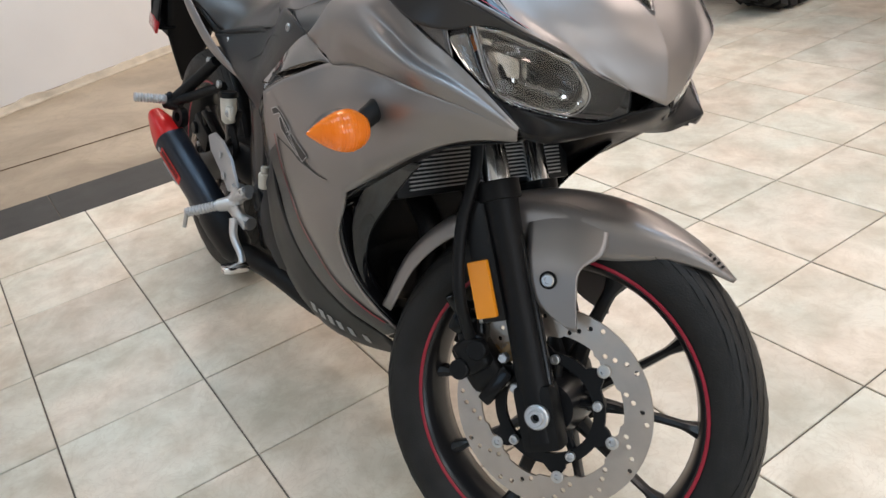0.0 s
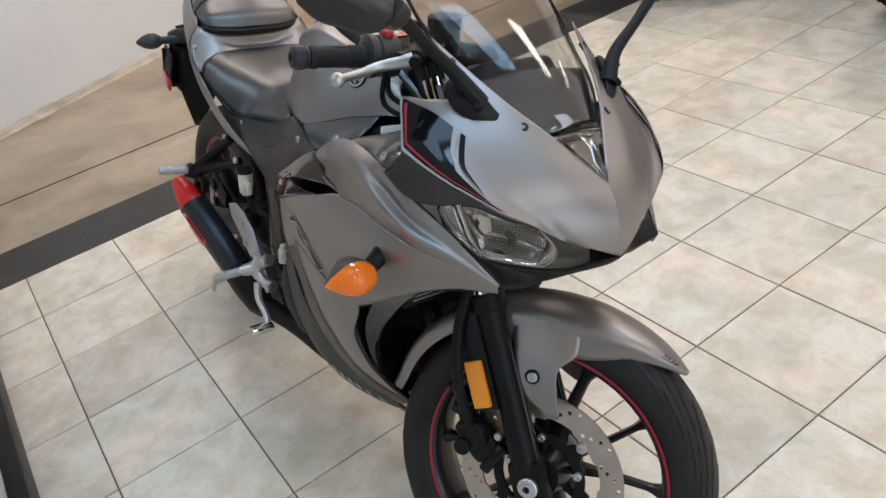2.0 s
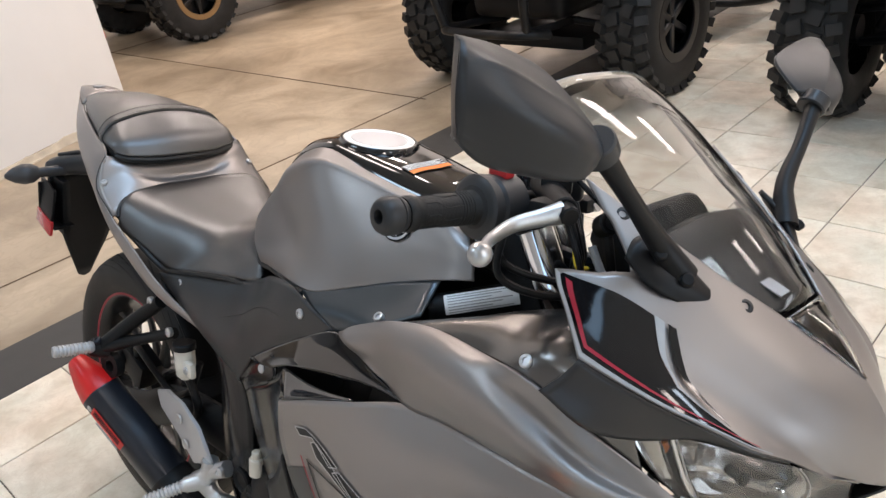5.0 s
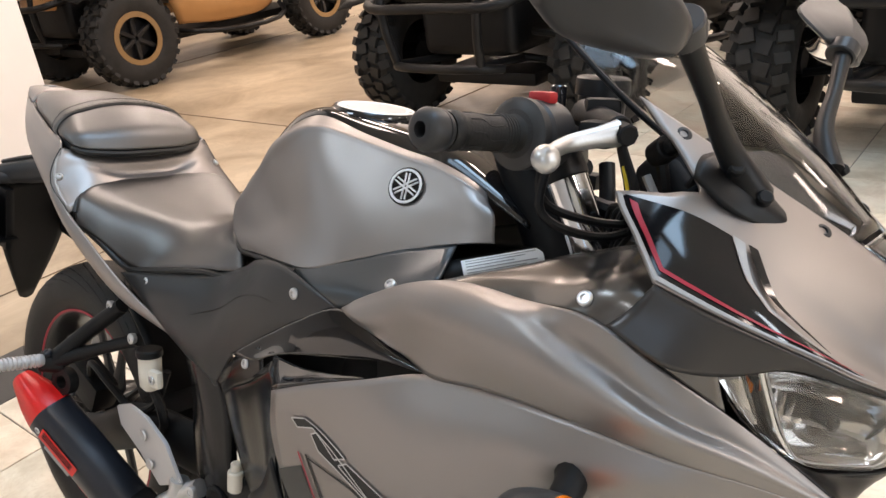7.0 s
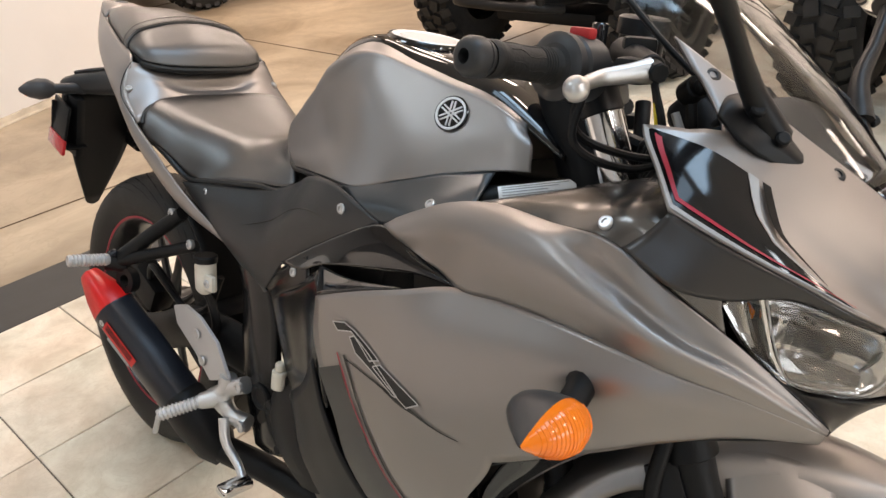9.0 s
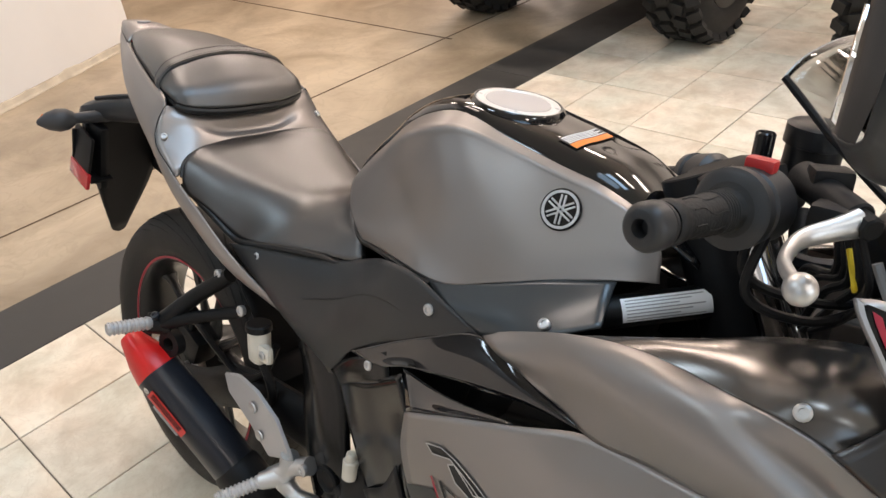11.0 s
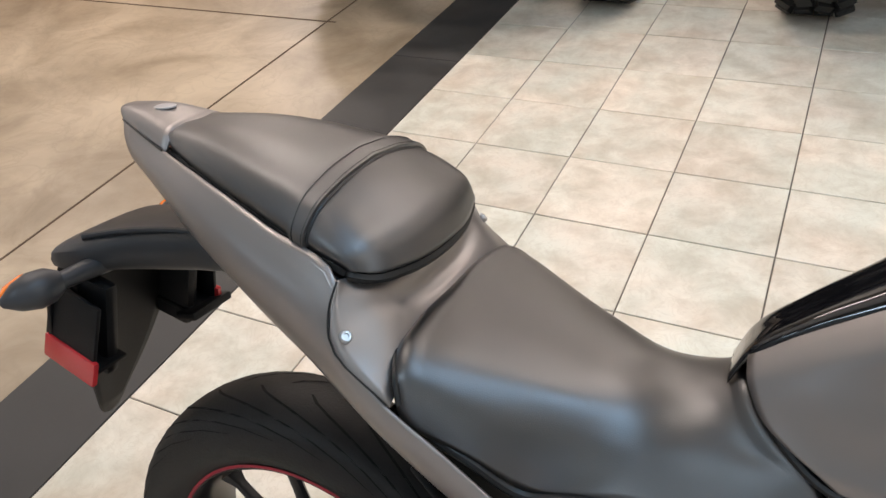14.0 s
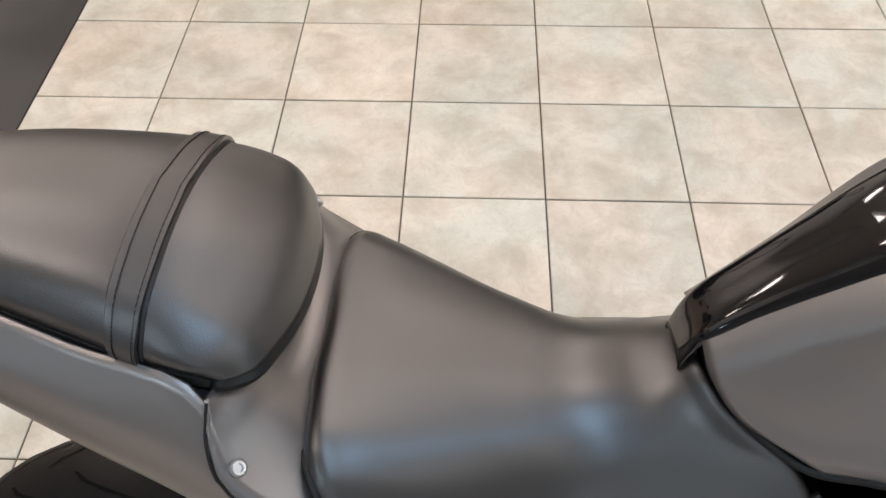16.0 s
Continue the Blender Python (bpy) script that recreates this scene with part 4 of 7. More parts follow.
hanger = part("peg_hanger", joined(tube([(1.262, -0.142, 0.362), (1.225, -0.150, 0.340), (1.215, -0.155, 0.325), (1.235, -0.150, 0.300), (1.268, -0.142, 0.296)], [0.014, 0.013, 0.018, 0.013, 0.014], 12), tube([(1.225, -0.15, 0.365), (1.22, -0.153, 0.34), (1.20, -0.165, 0.322)], 0.014, 10)), M_ALU, bike, "cast aluminium rider peg hanger")
for at in ((1.262, -0.158, 0.362), (1.268, -0.158, 0.296)):
    bolt(hanger, at, (0, -1, 0), 0.0095)
part("peg_mount", tube([(1.212, -0.160, 0.325), (1.195, -0.182, 0.318)], [0.016, 0.013], 12), M_ALU, hanger)
peg((1.197, -0.180, 0.319), (1.170, -0.243, 0.303), "foot_peg", hanger)
part("peg_feeler", tube([(1.170, -0.240, 0.300), (1.162, -0.243, 0.270)], 0.0045, 8), M_ALU, hanger)
pedal = part("brake_pedal", tube([(1.235, -0.165, 0.300), (1.250, -0.172, 0.270), (1.285, -0.170, 0.238), (1.305, -0.175, 0.225)], [0.009, 0.008, 0.007, 0.007], 10), M_ALU, bike, "aluminium brake pedal")
part("pedal_tip", moved(box(0.026, 0.052, 0.016, bevel=0.005), pose(1.308, -0.192, 0.225)), M_CHROME, pedal)

# rear brake reservoir
tank_r = part("brake_reservoir", skin([[Vector((1.128 + 0.019 * math.cos(q) * g, -0.130 + 0.017 * math.sin(q) * g, z)) for q in (2 * math.pi * k / 18 for k in range(18))] for z, g in ((0.470, 0.6), (0.477, 0.92), (0.495, 0.97), (0.520, 0.97), (0.526, 0.94))]), M_MILK, bike, "milky brake fluid reservoir with a black cap")
part("cap", lathe([(0.524, 0), (0.524, 0.0195), (0.533, 0.0195), (0.535, 0.017), (0.535, 0)], (1.128, -0.130, 0), (0, 0, 1), 20), M_DARK, tank_r)
part("tab", moved(box(0.03, 0.012, 0.028, bevel=0.006), pose(1.150, -0.136, 0.495)), M_MILK, tank_r)
bolt(tank_r, (1.152, -0.143, 0.495), (0, -1, 0), 0.007)
part("reservoir_hose", tube([(1.128, -0.13, 0.478), (1.145, -0.128, 0.45), (1.150, -0.125, 0.42), (1.135, -0.122, 0.395)], 0.0075, 8), M_DARK, bike)

# frame spar and engine
both("frame_spar", [[(1.16, 0.100, 0.575), (1.21, 0.108, 0.50), (1.225, 0.118, 0.42), (1.235, 0.118, 0.34), (1.25, 0.110, 0.24)], [(1.22, 0.114, 0.56), (1.255, 0.124, 0.49), (1.275, 0.130, 0.42), (1.29, 0.128, 0.34), (1.30, 0.118, 0.25)], [(1.29, 0.118, 0.545), (1.315, 0.122, 0.49), (1.325, 0.128, 0.42), (1.33, 0.124, 0.34), (1.34, 0.112, 0.26)]], M_SPAR, bike, "black frame spar", thick=0.012)
part("pivot_cap", lathe([(0, 0.022), (0.006, 0.022), (0.008, 0.018), (0.004, 0.013), (0.004, 0)], (1.292, -0.132, 0.352), (0, -1, 0), 24), M_DARK, bike)
eng = part("engine", joined(moved(box(0.36, 0.22, 0.30, bevel=0.05, seg=3), pose(1.50, 0, 0.36)), moved(box(0.24, 0.24, 0.26, bevel=0.04, seg=3), pose(1.60, 0, 0.52, 0, 20)),
                            lathe([(0, 0), (0.04, 0.085), (0.06, 0.07), (0.068, 0.03), (0.068, 0)], (1.42, -0.085, 0.33), (0, -1, 0), 32)), M_DARK, bike, "black engine block behind the fairing")
part("engine_cover", joined(lathe([(0, 0.09), (0.03, 0.085), (0.045, 0.06), (0.05, 0)], (1.40, -0.105, 0.34), (0, -1, 0), 28), *[rod((1.40 + 0.08 * math.cos(q), -0.125, 0.34 + 0.08 * math.sin(q)), (1.40 + 0.08 * math.cos(q), -0.142, 0.34 + 0.08 * math.sin(q)), 0.008, 10) for q in (0.3, 1.2, 2.1, 3.0, 3.9, 4.8, 5.7)]), M_DARK, eng)
part("brake_light_switch", joined(rod((1.350, -0.145, 0.395), (1.352, -0.145, 0.425), 0.011), rod((1.352, -0.145, 0.425), (1.353, -0.145, 0.437), 0.007)), M_MILK, bike)
part("side_stand", joined(tube([(1.22, 0.13, 0.20), (1.20, 0.21, 0.10), (1.18, 0.262, 0.062)], 0.012, 10), moved(box(0.06, 0.035, 0.008, bevel=0.003), pose(1.17, 0.27, 0.069, 14))), M_DARK, bike, "black side stand, folded out")
rad = part("radiator", moved(box(0.035, 0.31, 0.19, bevel=0.005), pose(1.795, 0, 0.605, 0, -18)), M_DARK, bike, "radiator with fine level fins")
for k in range(32):
    part("fin", moved(box(0.006, 0.27, 0.0021, bevel=0), pose(1.795, 0, 0.605, 0, -18) @ pose(0.018, 0, -0.085 + 0.0055 * k)), M_FINS, rad, smooth=0)
for s in (-1, 1):
    part("exhaust_header", tube([(1.70, s * 0.05, 0.50), (1.78, s * 0.055, 0.44), (1.77, s * 0.05, 0.33), (1.66, s * 0.04, 0.22)], 0.019, 12), M_DARK, bike)

# fuel tank: grey shells, gloss black spine, filler cap
TANK = []
TANK.append([(1.228, 0.024, 0.772), (1.262, 0.028, 0.803), (1.298, 0.034, 0.832), (1.335, 0.042, 0.861), (1.384, 0.052, 0.887), (1.424, 0.058, 0.898), (1.507, 0.061, 0.882), (1.567, 0.06, 0.869), (1.622, 0.055, 0.8565), (1.6487, 0.0502, 0.8438), (1.668, 0.044, 0.831)])
TANK.append([(1.229, 0.033, 0.766), (1.264, 0.039, 0.796), (1.299, 0.046, 0.824), (1.335, 0.055, 0.853), (1.3732, 0.0706, 0.87), (1.4457, 0.0837, 0.8882), (1.5154, 0.0753, 0.876), (1.5737, 0.0722, 0.8643), (1.627, 0.0659, 0.8522), (1.6552, 0.0599, 0.8389), (1.6756, 0.0524, 0.8254)])
TANK.append([(1.231, 0.041, 0.759), (1.267, 0.05, 0.786), (1.302, 0.06, 0.811), (1.338, 0.072, 0.84), (1.366, 0.083, 0.857), (1.4498, 0.0886, 0.886), (1.517, 0.078, 0.8745), (1.575, 0.0745, 0.863), (1.628, 0.068, 0.851), (1.6564, 0.0636, 0.8398), (1.677, 0.054, 0.824)])
TANK.append([(1.236, 0.048, 0.751), (1.271, 0.058, 0.775), (1.307, 0.067, 0.797), (1.346, 0.079, 0.824), (1.378, 0.0875, 0.84), (1.4516, 0.0909, 0.8793), (1.5188, 0.0807, 0.8691), (1.5768, 0.076, 0.8587), (1.6297, 0.0692, 0.8475), (1.6579, 0.0647, 0.837), (1.6783, 0.055, 0.822)])
TANK.append([(1.247, 0.059, 0.738), (1.281, 0.07, 0.752), (1.32, 0.08, 0.77), (1.363, 0.085, 0.797), (1.396, 0.095, 0.806), (1.463, 0.105, 0.838), (1.53, 0.0975, 0.836), (1.588, 0.085, 0.832), (1.64, 0.0765, 0.826), (1.6702, 0.0708, 0.8195), (1.692, 0.061, 0.81)])
TANK.append([(1.266, 0.072, 0.729), (1.298, 0.081, 0.736), (1.342, 0.091, 0.748), (1.388, 0.097, 0.768), (1.418, 0.107, 0.772), (1.47, 0.1175, 0.786), (1.54, 0.1135, 0.798), (1.597, 0.0965, 0.805), (1.647, 0.0825, 0.808), (1.6748, 0.0741, 0.8064), (1.695, 0.064, 0.8)])
TANK.append([(1.29, 0.084, 0.7205), (1.32, 0.093, 0.7235), (1.366, 0.106, 0.73), (1.408, 0.117, 0.741), (1.436, 0.125, 0.742), (1.476, 0.131, 0.741), (1.55, 0.123, 0.7625), (1.605, 0.1045, 0.779), (1.652, 0.0875, 0.7875), (1.6778, 0.0775, 0.7905), (1.6965, 0.066, 0.79)])
TANK.append([(1.3072, 0.0902, 0.7125), (1.336, 0.0975, 0.7165), (1.38, 0.112, 0.7205), (1.42, 0.126, 0.724), (1.447, 0.134, 0.726), (1.4795, 0.137, 0.7275), (1.553, 0.125, 0.75), (1.608, 0.107, 0.7665), (1.656, 0.0895, 0.778), (1.6804, 0.0797, 0.7823), (1.698, 0.0665, 0.783)])
tank = both("fuel_tank", TANK, M_PAINT, bike, "matte grey fuel tank shell", 6, 6, 0.003)
spine = [[(x, -w * f, z + crown * (1 - min(1, abs(f)) ** 8) + (-0.002 if abs(f) > 1 else 0.004)) for f in (-1.06, -0.98, -0.86, -0.6, 0, 0.6, 0.86, 0.98, 1.06)] for x, w, z, crown in
         ((1.216, 0.021, 0.742, 0.002), (1.227, 0.0235, 0.768, 0.003), (1.262, 0.028, 0.803, 0.005), (1.298, 0.034, 0.832, 0.007), (1.335, 0.042, 0.861, 0.009), (1.388, 0.054, 0.888, 0.008), (1.424, 0.0595, 0.897, 0.004), (1.507, 0.0625, 0.881, 0.009), (1.567, 0.0615, 0.867, 0.0125), (1.622, 0.056, 0.854, 0.011), (1.668, 0.045, 0.829, 0.008), (1.720, 0.034, 0.798, 0.004))]
part("tank_spine", sheet(spine, 3, 6), M_GLOSS, bike, "gloss black tank centre panel", thick=0.003)
from mathutils.bvhtree import BVHTree
spine_bm = sheet(spine, 3, 6)
spine_tree = BVHTree.FromBMesh(spine_bm)
spine_bm.free()


def draped(x0, x1, y0, y1, lift, n=8):
    """A film laid on the tank's centre panel, over a stretch of its plan."""
    bm, rows = bmesh.new(), []
    for i in range(n + 1):
        row = []
        for k in range(n + 1):
            x, y = x0 + (x1 - x0) * i / n, y0 + (y1 - y0) * k / n
            hit = spine_tree.ray_cast(Vector((x, y, 1.2)), Vector((0, 0, -1)))[0]
            row.append(bm.verts.new(hit + Vector((0, 0, lift))))
        rows.append(row)
    for a, b in zip(rows, rows[1:]):
        for k in range(n):
            bm.faces.new((a[k], b[k], b[k + 1], a[k + 1]))
    return bm


cz = Vector((1.463, 0, 0.9030))
cn = Vector((0.12, 0, 1)).normalized()
part("filler_collar", lathe([(-0.012, 0.0490), (0.0025, 0.0492), (0.0038, 0.0500), (0.0038, 0.0515), (0.0005, 0.0545), (-0.012, 0.0570)], cz, cn, 48), M_GLOSS, bike, "gloss black collar round the filler cap")
cap = part("filler_cap", lathe([(-0.004, 0), (-0.008, 0.0488), (0.0030, 0.0488), (0.0042, 0.0478), (0.0042, 0.0400), (0.0030, 0.0388), (0.0030, 0)], cz, cn, 48), M_CAPRING, bike, "silver fuel filler cap")
part("cap_centre", lathe([(0.0032, 0.0378), (0.0040, 0.0372), (0.0042, 0.0300), (0.0042, 0)], cz, cn, 40), M_SILVER, cap, "satin grey cap centre")
part("key_cover", moved(box(0.014, 0.008, 0.0016, bevel=0.0006), Matrix.Translation(cz + cn * 0.0048 + Vector((0.013, -0.002, 0))) @ pose(0, 7, 0, 0, 0, 20)), M_INKSHADE, cap, "black key slot cover")
part("key_line", moved(box(0.0016, 0.018, 0.0008, bevel=0), Matrix.Translation(cz + cn * 0.0043 + Vector((-0.012, 0.004, 0)))), M_GREYP, cap, smooth=0)
for q in (0.5, 2.2, 3.7, 5.3):
    at = cz + Vector((0.0440 * math.cos(q), 0.0440 * math.sin(q), -0.0053 * math.cos(q))) + cn * 0.0030
    part("bolt", rod(at, at + cn * 0.0018, 0.0024, 10, 0.0004), M_ALU, cap)
warn = part("warning_label", draped(1.552, 1.5755, -0.045, 0.026, 0.0032), M_INKSHADE, bike, "black and orange warning label on the tank", smooth=60)
part("label_band", draped(1.5665, 1.5750, -0.0445, 0.0255, 0.0036), M_ORANGE, warn, smooth=60)
for k in range(5):
    part("print_bar", draped(1.5532 + 0.0026 * k, 1.5546 + 0.0026 * k, -0.043, 0.024 - 0.009 * (k % 2), 0.0036, 6), M_WHITE, warn, smooth=60)

# round emblem: plain ring with crossed bars
for s in (-1, 1):
    ep, en = on_sheet(TANK, 7.07, 4.03, s)
    em = facing(ep + en * 0.0025, en)
    emb = part("tank_emblem", joined(lathe([(-0.002, 0), (-0.002, 0.0215), (0.002, 0.0215), (0.003, 0.0205), (0.003, 0.0198), (0.002, 0.0194), (0.002, 0)], em.translation, em.to_3x3() @ Vector((0, 0, 1)), 40)), M_GLOSS, bike, "round black and silver tank emblem")
    part("ring", lathe([(0.0015, 0.0168), (0.0035, 0.0168), (0.0035, 0.0196), (0.0015, 0.0196)], em.translation, em.to_3x3() @ Vector((0, 0, 1)), 40, True), M_SILVER, emb)
    for k in range(3):
        part("bar", joined(*[moved(box(0.0021, 0.030, 0.002, bevel=0.0004, seg=1), em @ pose(0, 0, 0.0026, 0, 0, 60 * k) @ pose(o, 0, 0)) for o in (-0.0021, 0.0021)]), M_SILVER, emb)

# seats
SEAT = []
SEAT.append([(0.957, 0, 0.73), (0.951, 0, 0.753), (0.9555, 0, 0.7583), (0.9736, 0, 0.7557), (1.02, 0, 0.744), (1.1, 0, 0.726), (1.154, 0, 0.7178), (1.194, 0, 0.726), (1.217, 0, 0.7388), (1.226, 0, 0.749), (1.231, 0, 0.738)])
SEAT.append([(0.957, 0.075, 0.729), (0.951, 0.075, 0.751), (0.9555, 0.075, 0.7573), (0.9736, 0.0725, 0.7547), (1.02, 0.066, 0.743), (1.1, 0.048, 0.7235), (1.155, 0.036, 0.7153), (1.197, 0.03, 0.723), (1.2205, 0.029, 0.7358), (1.2295, 0.028, 0.7455), (1.2345, 0.027, 0.734)])
SEAT.append([(0.963, 0.125, 0.726), (0.958, 0.124, 0.745), (0.9625, 0.1212, 0.7508), (0.9808, 0.1161, 0.7472), (1.028, 0.103, 0.733), (1.1, 0.078, 0.715), (1.157, 0.058, 0.7063), (1.205, 0.053, 0.714), (1.232, 0.051, 0.7238), (1.242, 0.0495, 0.7325), (1.248, 0.048, 0.722)])
SEAT.append([(0.97, 0.138, 0.72), (0.966, 0.137, 0.738), (0.9695, 0.1342, 0.7418), (0.987, 0.1294, 0.7377), (1.032, 0.117, 0.722), (1.1, 0.093, 0.7015), (1.159, 0.0735, 0.6963), (1.216, 0.068, 0.705), (1.249, 0.066, 0.7128), (1.259, 0.064, 0.721), (1.265, 0.062, 0.711)])
SEAT.append([(0.976, 0.145, 0.71), (0.972, 0.145, 0.721), (0.9745, 0.1442, 0.7238), (0.9912, 0.1402, 0.7194), (1.034, 0.13, 0.703), (1.095, 0.108, 0.681), (1.166, 0.089, 0.6825), (1.236, 0.084, 0.692), (1.278, 0.081, 0.704), (1.288, 0.079, 0.7065), (1.294, 0.0765, 0.697)])
SEAT.append([(0.982, 0.148, 0.698), (0.98, 0.148, 0.702), (0.986, 0.148, 0.7), (0.9998, 0.1456, 0.6952), (1.032, 0.14, 0.684), (1.08, 0.1225, 0.651), (1.165, 0.11, 0.663), (1.24, 0.102, 0.674), (1.294, 0.0965, 0.68), (1.305, 0.094, 0.682), (1.31, 0.091, 0.677)])
seat_rows = [r for r in side(SEAT[::-1], -1)] + [r for r in side(SEAT[1:], 1)]
part("rider_seat", sheet(seat_rows, 6, 5), M_SEAT, bike, "black vinyl rider seat", thick=0.006)
PILL = []
PILL.append([(0.644, 0, 0.8865), (0.72, 0, 0.89), (0.8, 0, 0.886), (0.862, 0, 0.876), (0.902, 0, 0.857), (0.936, 0, 0.832), (0.947, 0, 0.808)])
PILL.append([(0.644, 0.028, 0.885), (0.72, 0.046, 0.888), (0.8, 0.056, 0.8815), (0.862, 0.062, 0.869), (0.898, 0.067, 0.8505), (0.927, 0.07, 0.83), (0.937, 0.072, 0.809)])
PILL.append([(0.6445, 0.04, 0.8805), (0.72, 0.066, 0.88), (0.8, 0.087, 0.869), (0.862, 0.101, 0.854), (0.894, 0.1065, 0.8415), (0.913, 0.108, 0.829), (0.922, 0.107, 0.814)])
PILL.append([(0.651, 0.045, 0.874), (0.72, 0.074, 0.868), (0.8, 0.097, 0.853), (0.862, 0.112, 0.838), (0.889, 0.117, 0.832), (0.903, 0.1165, 0.825), (0.911, 0.1135, 0.817)])
PILL.append([(0.653, 0.044, 0.867), (0.72, 0.073, 0.86), (0.8, 0.096, 0.844), (0.862, 0.11, 0.829), (0.886, 0.114, 0.824), (0.898, 0.1135, 0.82), (0.907, 0.111, 0.816)])
pill_rows = side(PILL[::-1], -1) + side(PILL[1:], 1)
pill = part("passenger_seat", sheet(pill_rows, 6, 5), M_SEAT, bike, "black vinyl passenger seat with a strap", thick=0.005)
bm = bmesh.new()
steps = [(-1, 3.84 - 0.24 * k) for k in range(16)] + [(1, 0.24 * k) for k in range(17)]
lines = []
for dv, lift in ((0.0, 0.0002), (0.03, 0.0040), (0.40, 0.0045), (0.43, 0.0002)):
    line = []
    for sd, v in steps:
        q, nn = on_sheet(PILL, 2.77 + dv - 0.08 * (1 - v / 4), v, sd)
        line.append(bm.verts.new(q + nn * (lift + 0.0025)))
    lines.append(line)
for a, b in zip(lines, lines[1:]):
    for k in range(len(a) - 1):
        bm.faces.new((a[k], a[k + 1], b[k + 1], b[k]))
strap = part("seat_strap", bm, M_SEAT, pill, "flat stitched strap")
for dv, rr_ in ((0.055, 0.0006), (0.44, 0.0022)):
    seam = [on_sheet(PILL, 2.77 + dv - 0.08 * (1 - v / 4), v, sd) for sd, v in steps]
    part("strap_seam", tube([q + nn * (0.0045 if dv < 0.1 else 0.0020) for q, nn in seam], rr_, 6, 2), M_INKSHADE, strap)

stitches = []
for dv in (0.10, 0.33):
    spots = [on_sheet(PILL, 2.77 + dv - 0.08 * (1 - v / 4), v, sd) for sd, v in [(-1, 3.7 - 0.1 * k) for k in range(37)] + [(1, 0.1 * k) for k in range(37)]]
    for (a, na), (b, nb) in zip(spots, spots[1:]):
        stitches.append(tube([a.lerp(b, 0.15) + na * 0.0068, a.lerp(b, 0.80) + nb * 0.0068], 0.0005, 5, 1))
part("stitching", joined(*stitches), M_INKSHADE, strap)["kind"] = "stuff"

# tail cowl
TAIL = []
TAIL.append([(0.566, 0.0215, 0.8815), (0.65, 0.0535, 0.8685), (0.72, 0.08, 0.86), (0.82, 0.108, 0.838), (0.905, 0.13, 0.812), (0.909, 0.151, 0.772), (0.958, 0.156, 0.727), (1.02, 0.157, 0.69), (1.09, 0.148, 0.636), (1.16, 0.116, 0.57)])
TAIL.append([(0.572, 0.029, 0.864), (0.65, 0.066, 0.853), (0.72, 0.097, 0.836), (0.82, 0.128, 0.806), (0.892, 0.147, 0.78), (0.912, 0.155, 0.755), (0.952, 0.159, 0.715), (1.015, 0.16, 0.677), (1.085, 0.15, 0.624), (1.159, 0.117, 0.567)])
TAIL.append([(0.585, 0.033, 0.842), (0.657, 0.07, 0.829), (0.725, 0.1, 0.806), (0.82, 0.13, 0.772), (0.88, 0.145, 0.747), (0.91, 0.151, 0.728), (0.947, 0.156, 0.702), (1.01, 0.157, 0.661), (1.08, 0.147, 0.612), (1.158, 0.116, 0.564)])
TAIL.append([(0.597, 0.028, 0.829), (0.667, 0.062, 0.808), (0.735, 0.09, 0.782), (0.82, 0.118, 0.75), (0.876, 0.132, 0.727), (0.906, 0.139, 0.711), (0.942, 0.145, 0.69), (1.005, 0.148, 0.65), (1.075, 0.14, 0.604), (1.157, 0.113, 0.562)])
both("tail_cowl", TAIL, M_PAINT, bike, "matte grey tail side panel", 5, 5, 0.003)
TIP = [[(0.553, 0.0, 0.8925), (0.585, 0.0, 0.8955), (0.655, 0.0, 0.888)], [(0.556, 0.0135, 0.8915), (0.588, 0.027, 0.891), (0.655, 0.046, 0.879)], [(0.5655, 0.0215, 0.8825), (0.600, 0.0365, 0.8775), (0.655, 0.0555, 0.868)]]
tip_rows = side(TIP[::-1], -1) + side(TIP[1:], 1)
tip = part("tail_tip", sheet(tip_rows, 5, 5), M_PAINT, bike, thick=0.003)
part("tail_badge", lathe([(0, 0), (0, 0.012), (0.0015, 0.012), (0.002, 0.010), (0.002, 0)], (0.606, 0, 0.8955), (-0.06, 0, 1), 28), M_SILVER, tip, "small round silver tail badge")
for s in (-1, 1):
    part("seam", tube([(0.5645, s * 0.0225, 0.8820), (0.600, s * 0.0378, 0.8775), (0.650, s * 0.0560, 0.8690)], 0.0011, 6), M_INKSHADE, tip)
part("tail_lamp", sheet([[(0.576, -0.014, 0.868), (0.570, 0, 0.870), (0.576, 0.014, 0.868)], [(0.602, -0.022, 0.834), (0.598, 0, 0.834), (0.602, 0.022, 0.834)]]), M_REDLENS, bike, thick=0.004)
MIDC = []
MIDC.append([(0.915, 0, 0.802), (0.912, 0.06, 0.802), (0.904, 0.105, 0.806), (0.904, 0.129, 0.813)])
MIDC.append([(0.928, 0, 0.785), (0.926, 0.06, 0.786), (0.917, 0.108, 0.797), (0.905, 0.14, 0.798)])
MIDC.append([(0.935, 0, 0.765), (0.934, 0.055, 0.768), (0.928, 0.104, 0.783), (0.908, 0.1475, 0.783)])
MIDC.append([(0.947, 0, 0.759), (0.945, 0.055, 0.761), (0.936, 0.105, 0.774), (0.911, 0.1525, 0.771)])
MIDC.append([(0.96, 0, 0.738), (0.96, 0.06, 0.737), (0.963, 0.118, 0.734), (0.968, 0.156, 0.722)])
midc_rows = [[(x, -w, z) for x, w, z in r[::-1]] + [(x, w, z) for x, w, z in r[1:]] for r in MIDC]
mid = part("seat_cowl", sheet(midc_rows, 5, 5), M_PAINT, bike, "matte grey cowl between the two seats", thick=0.003)
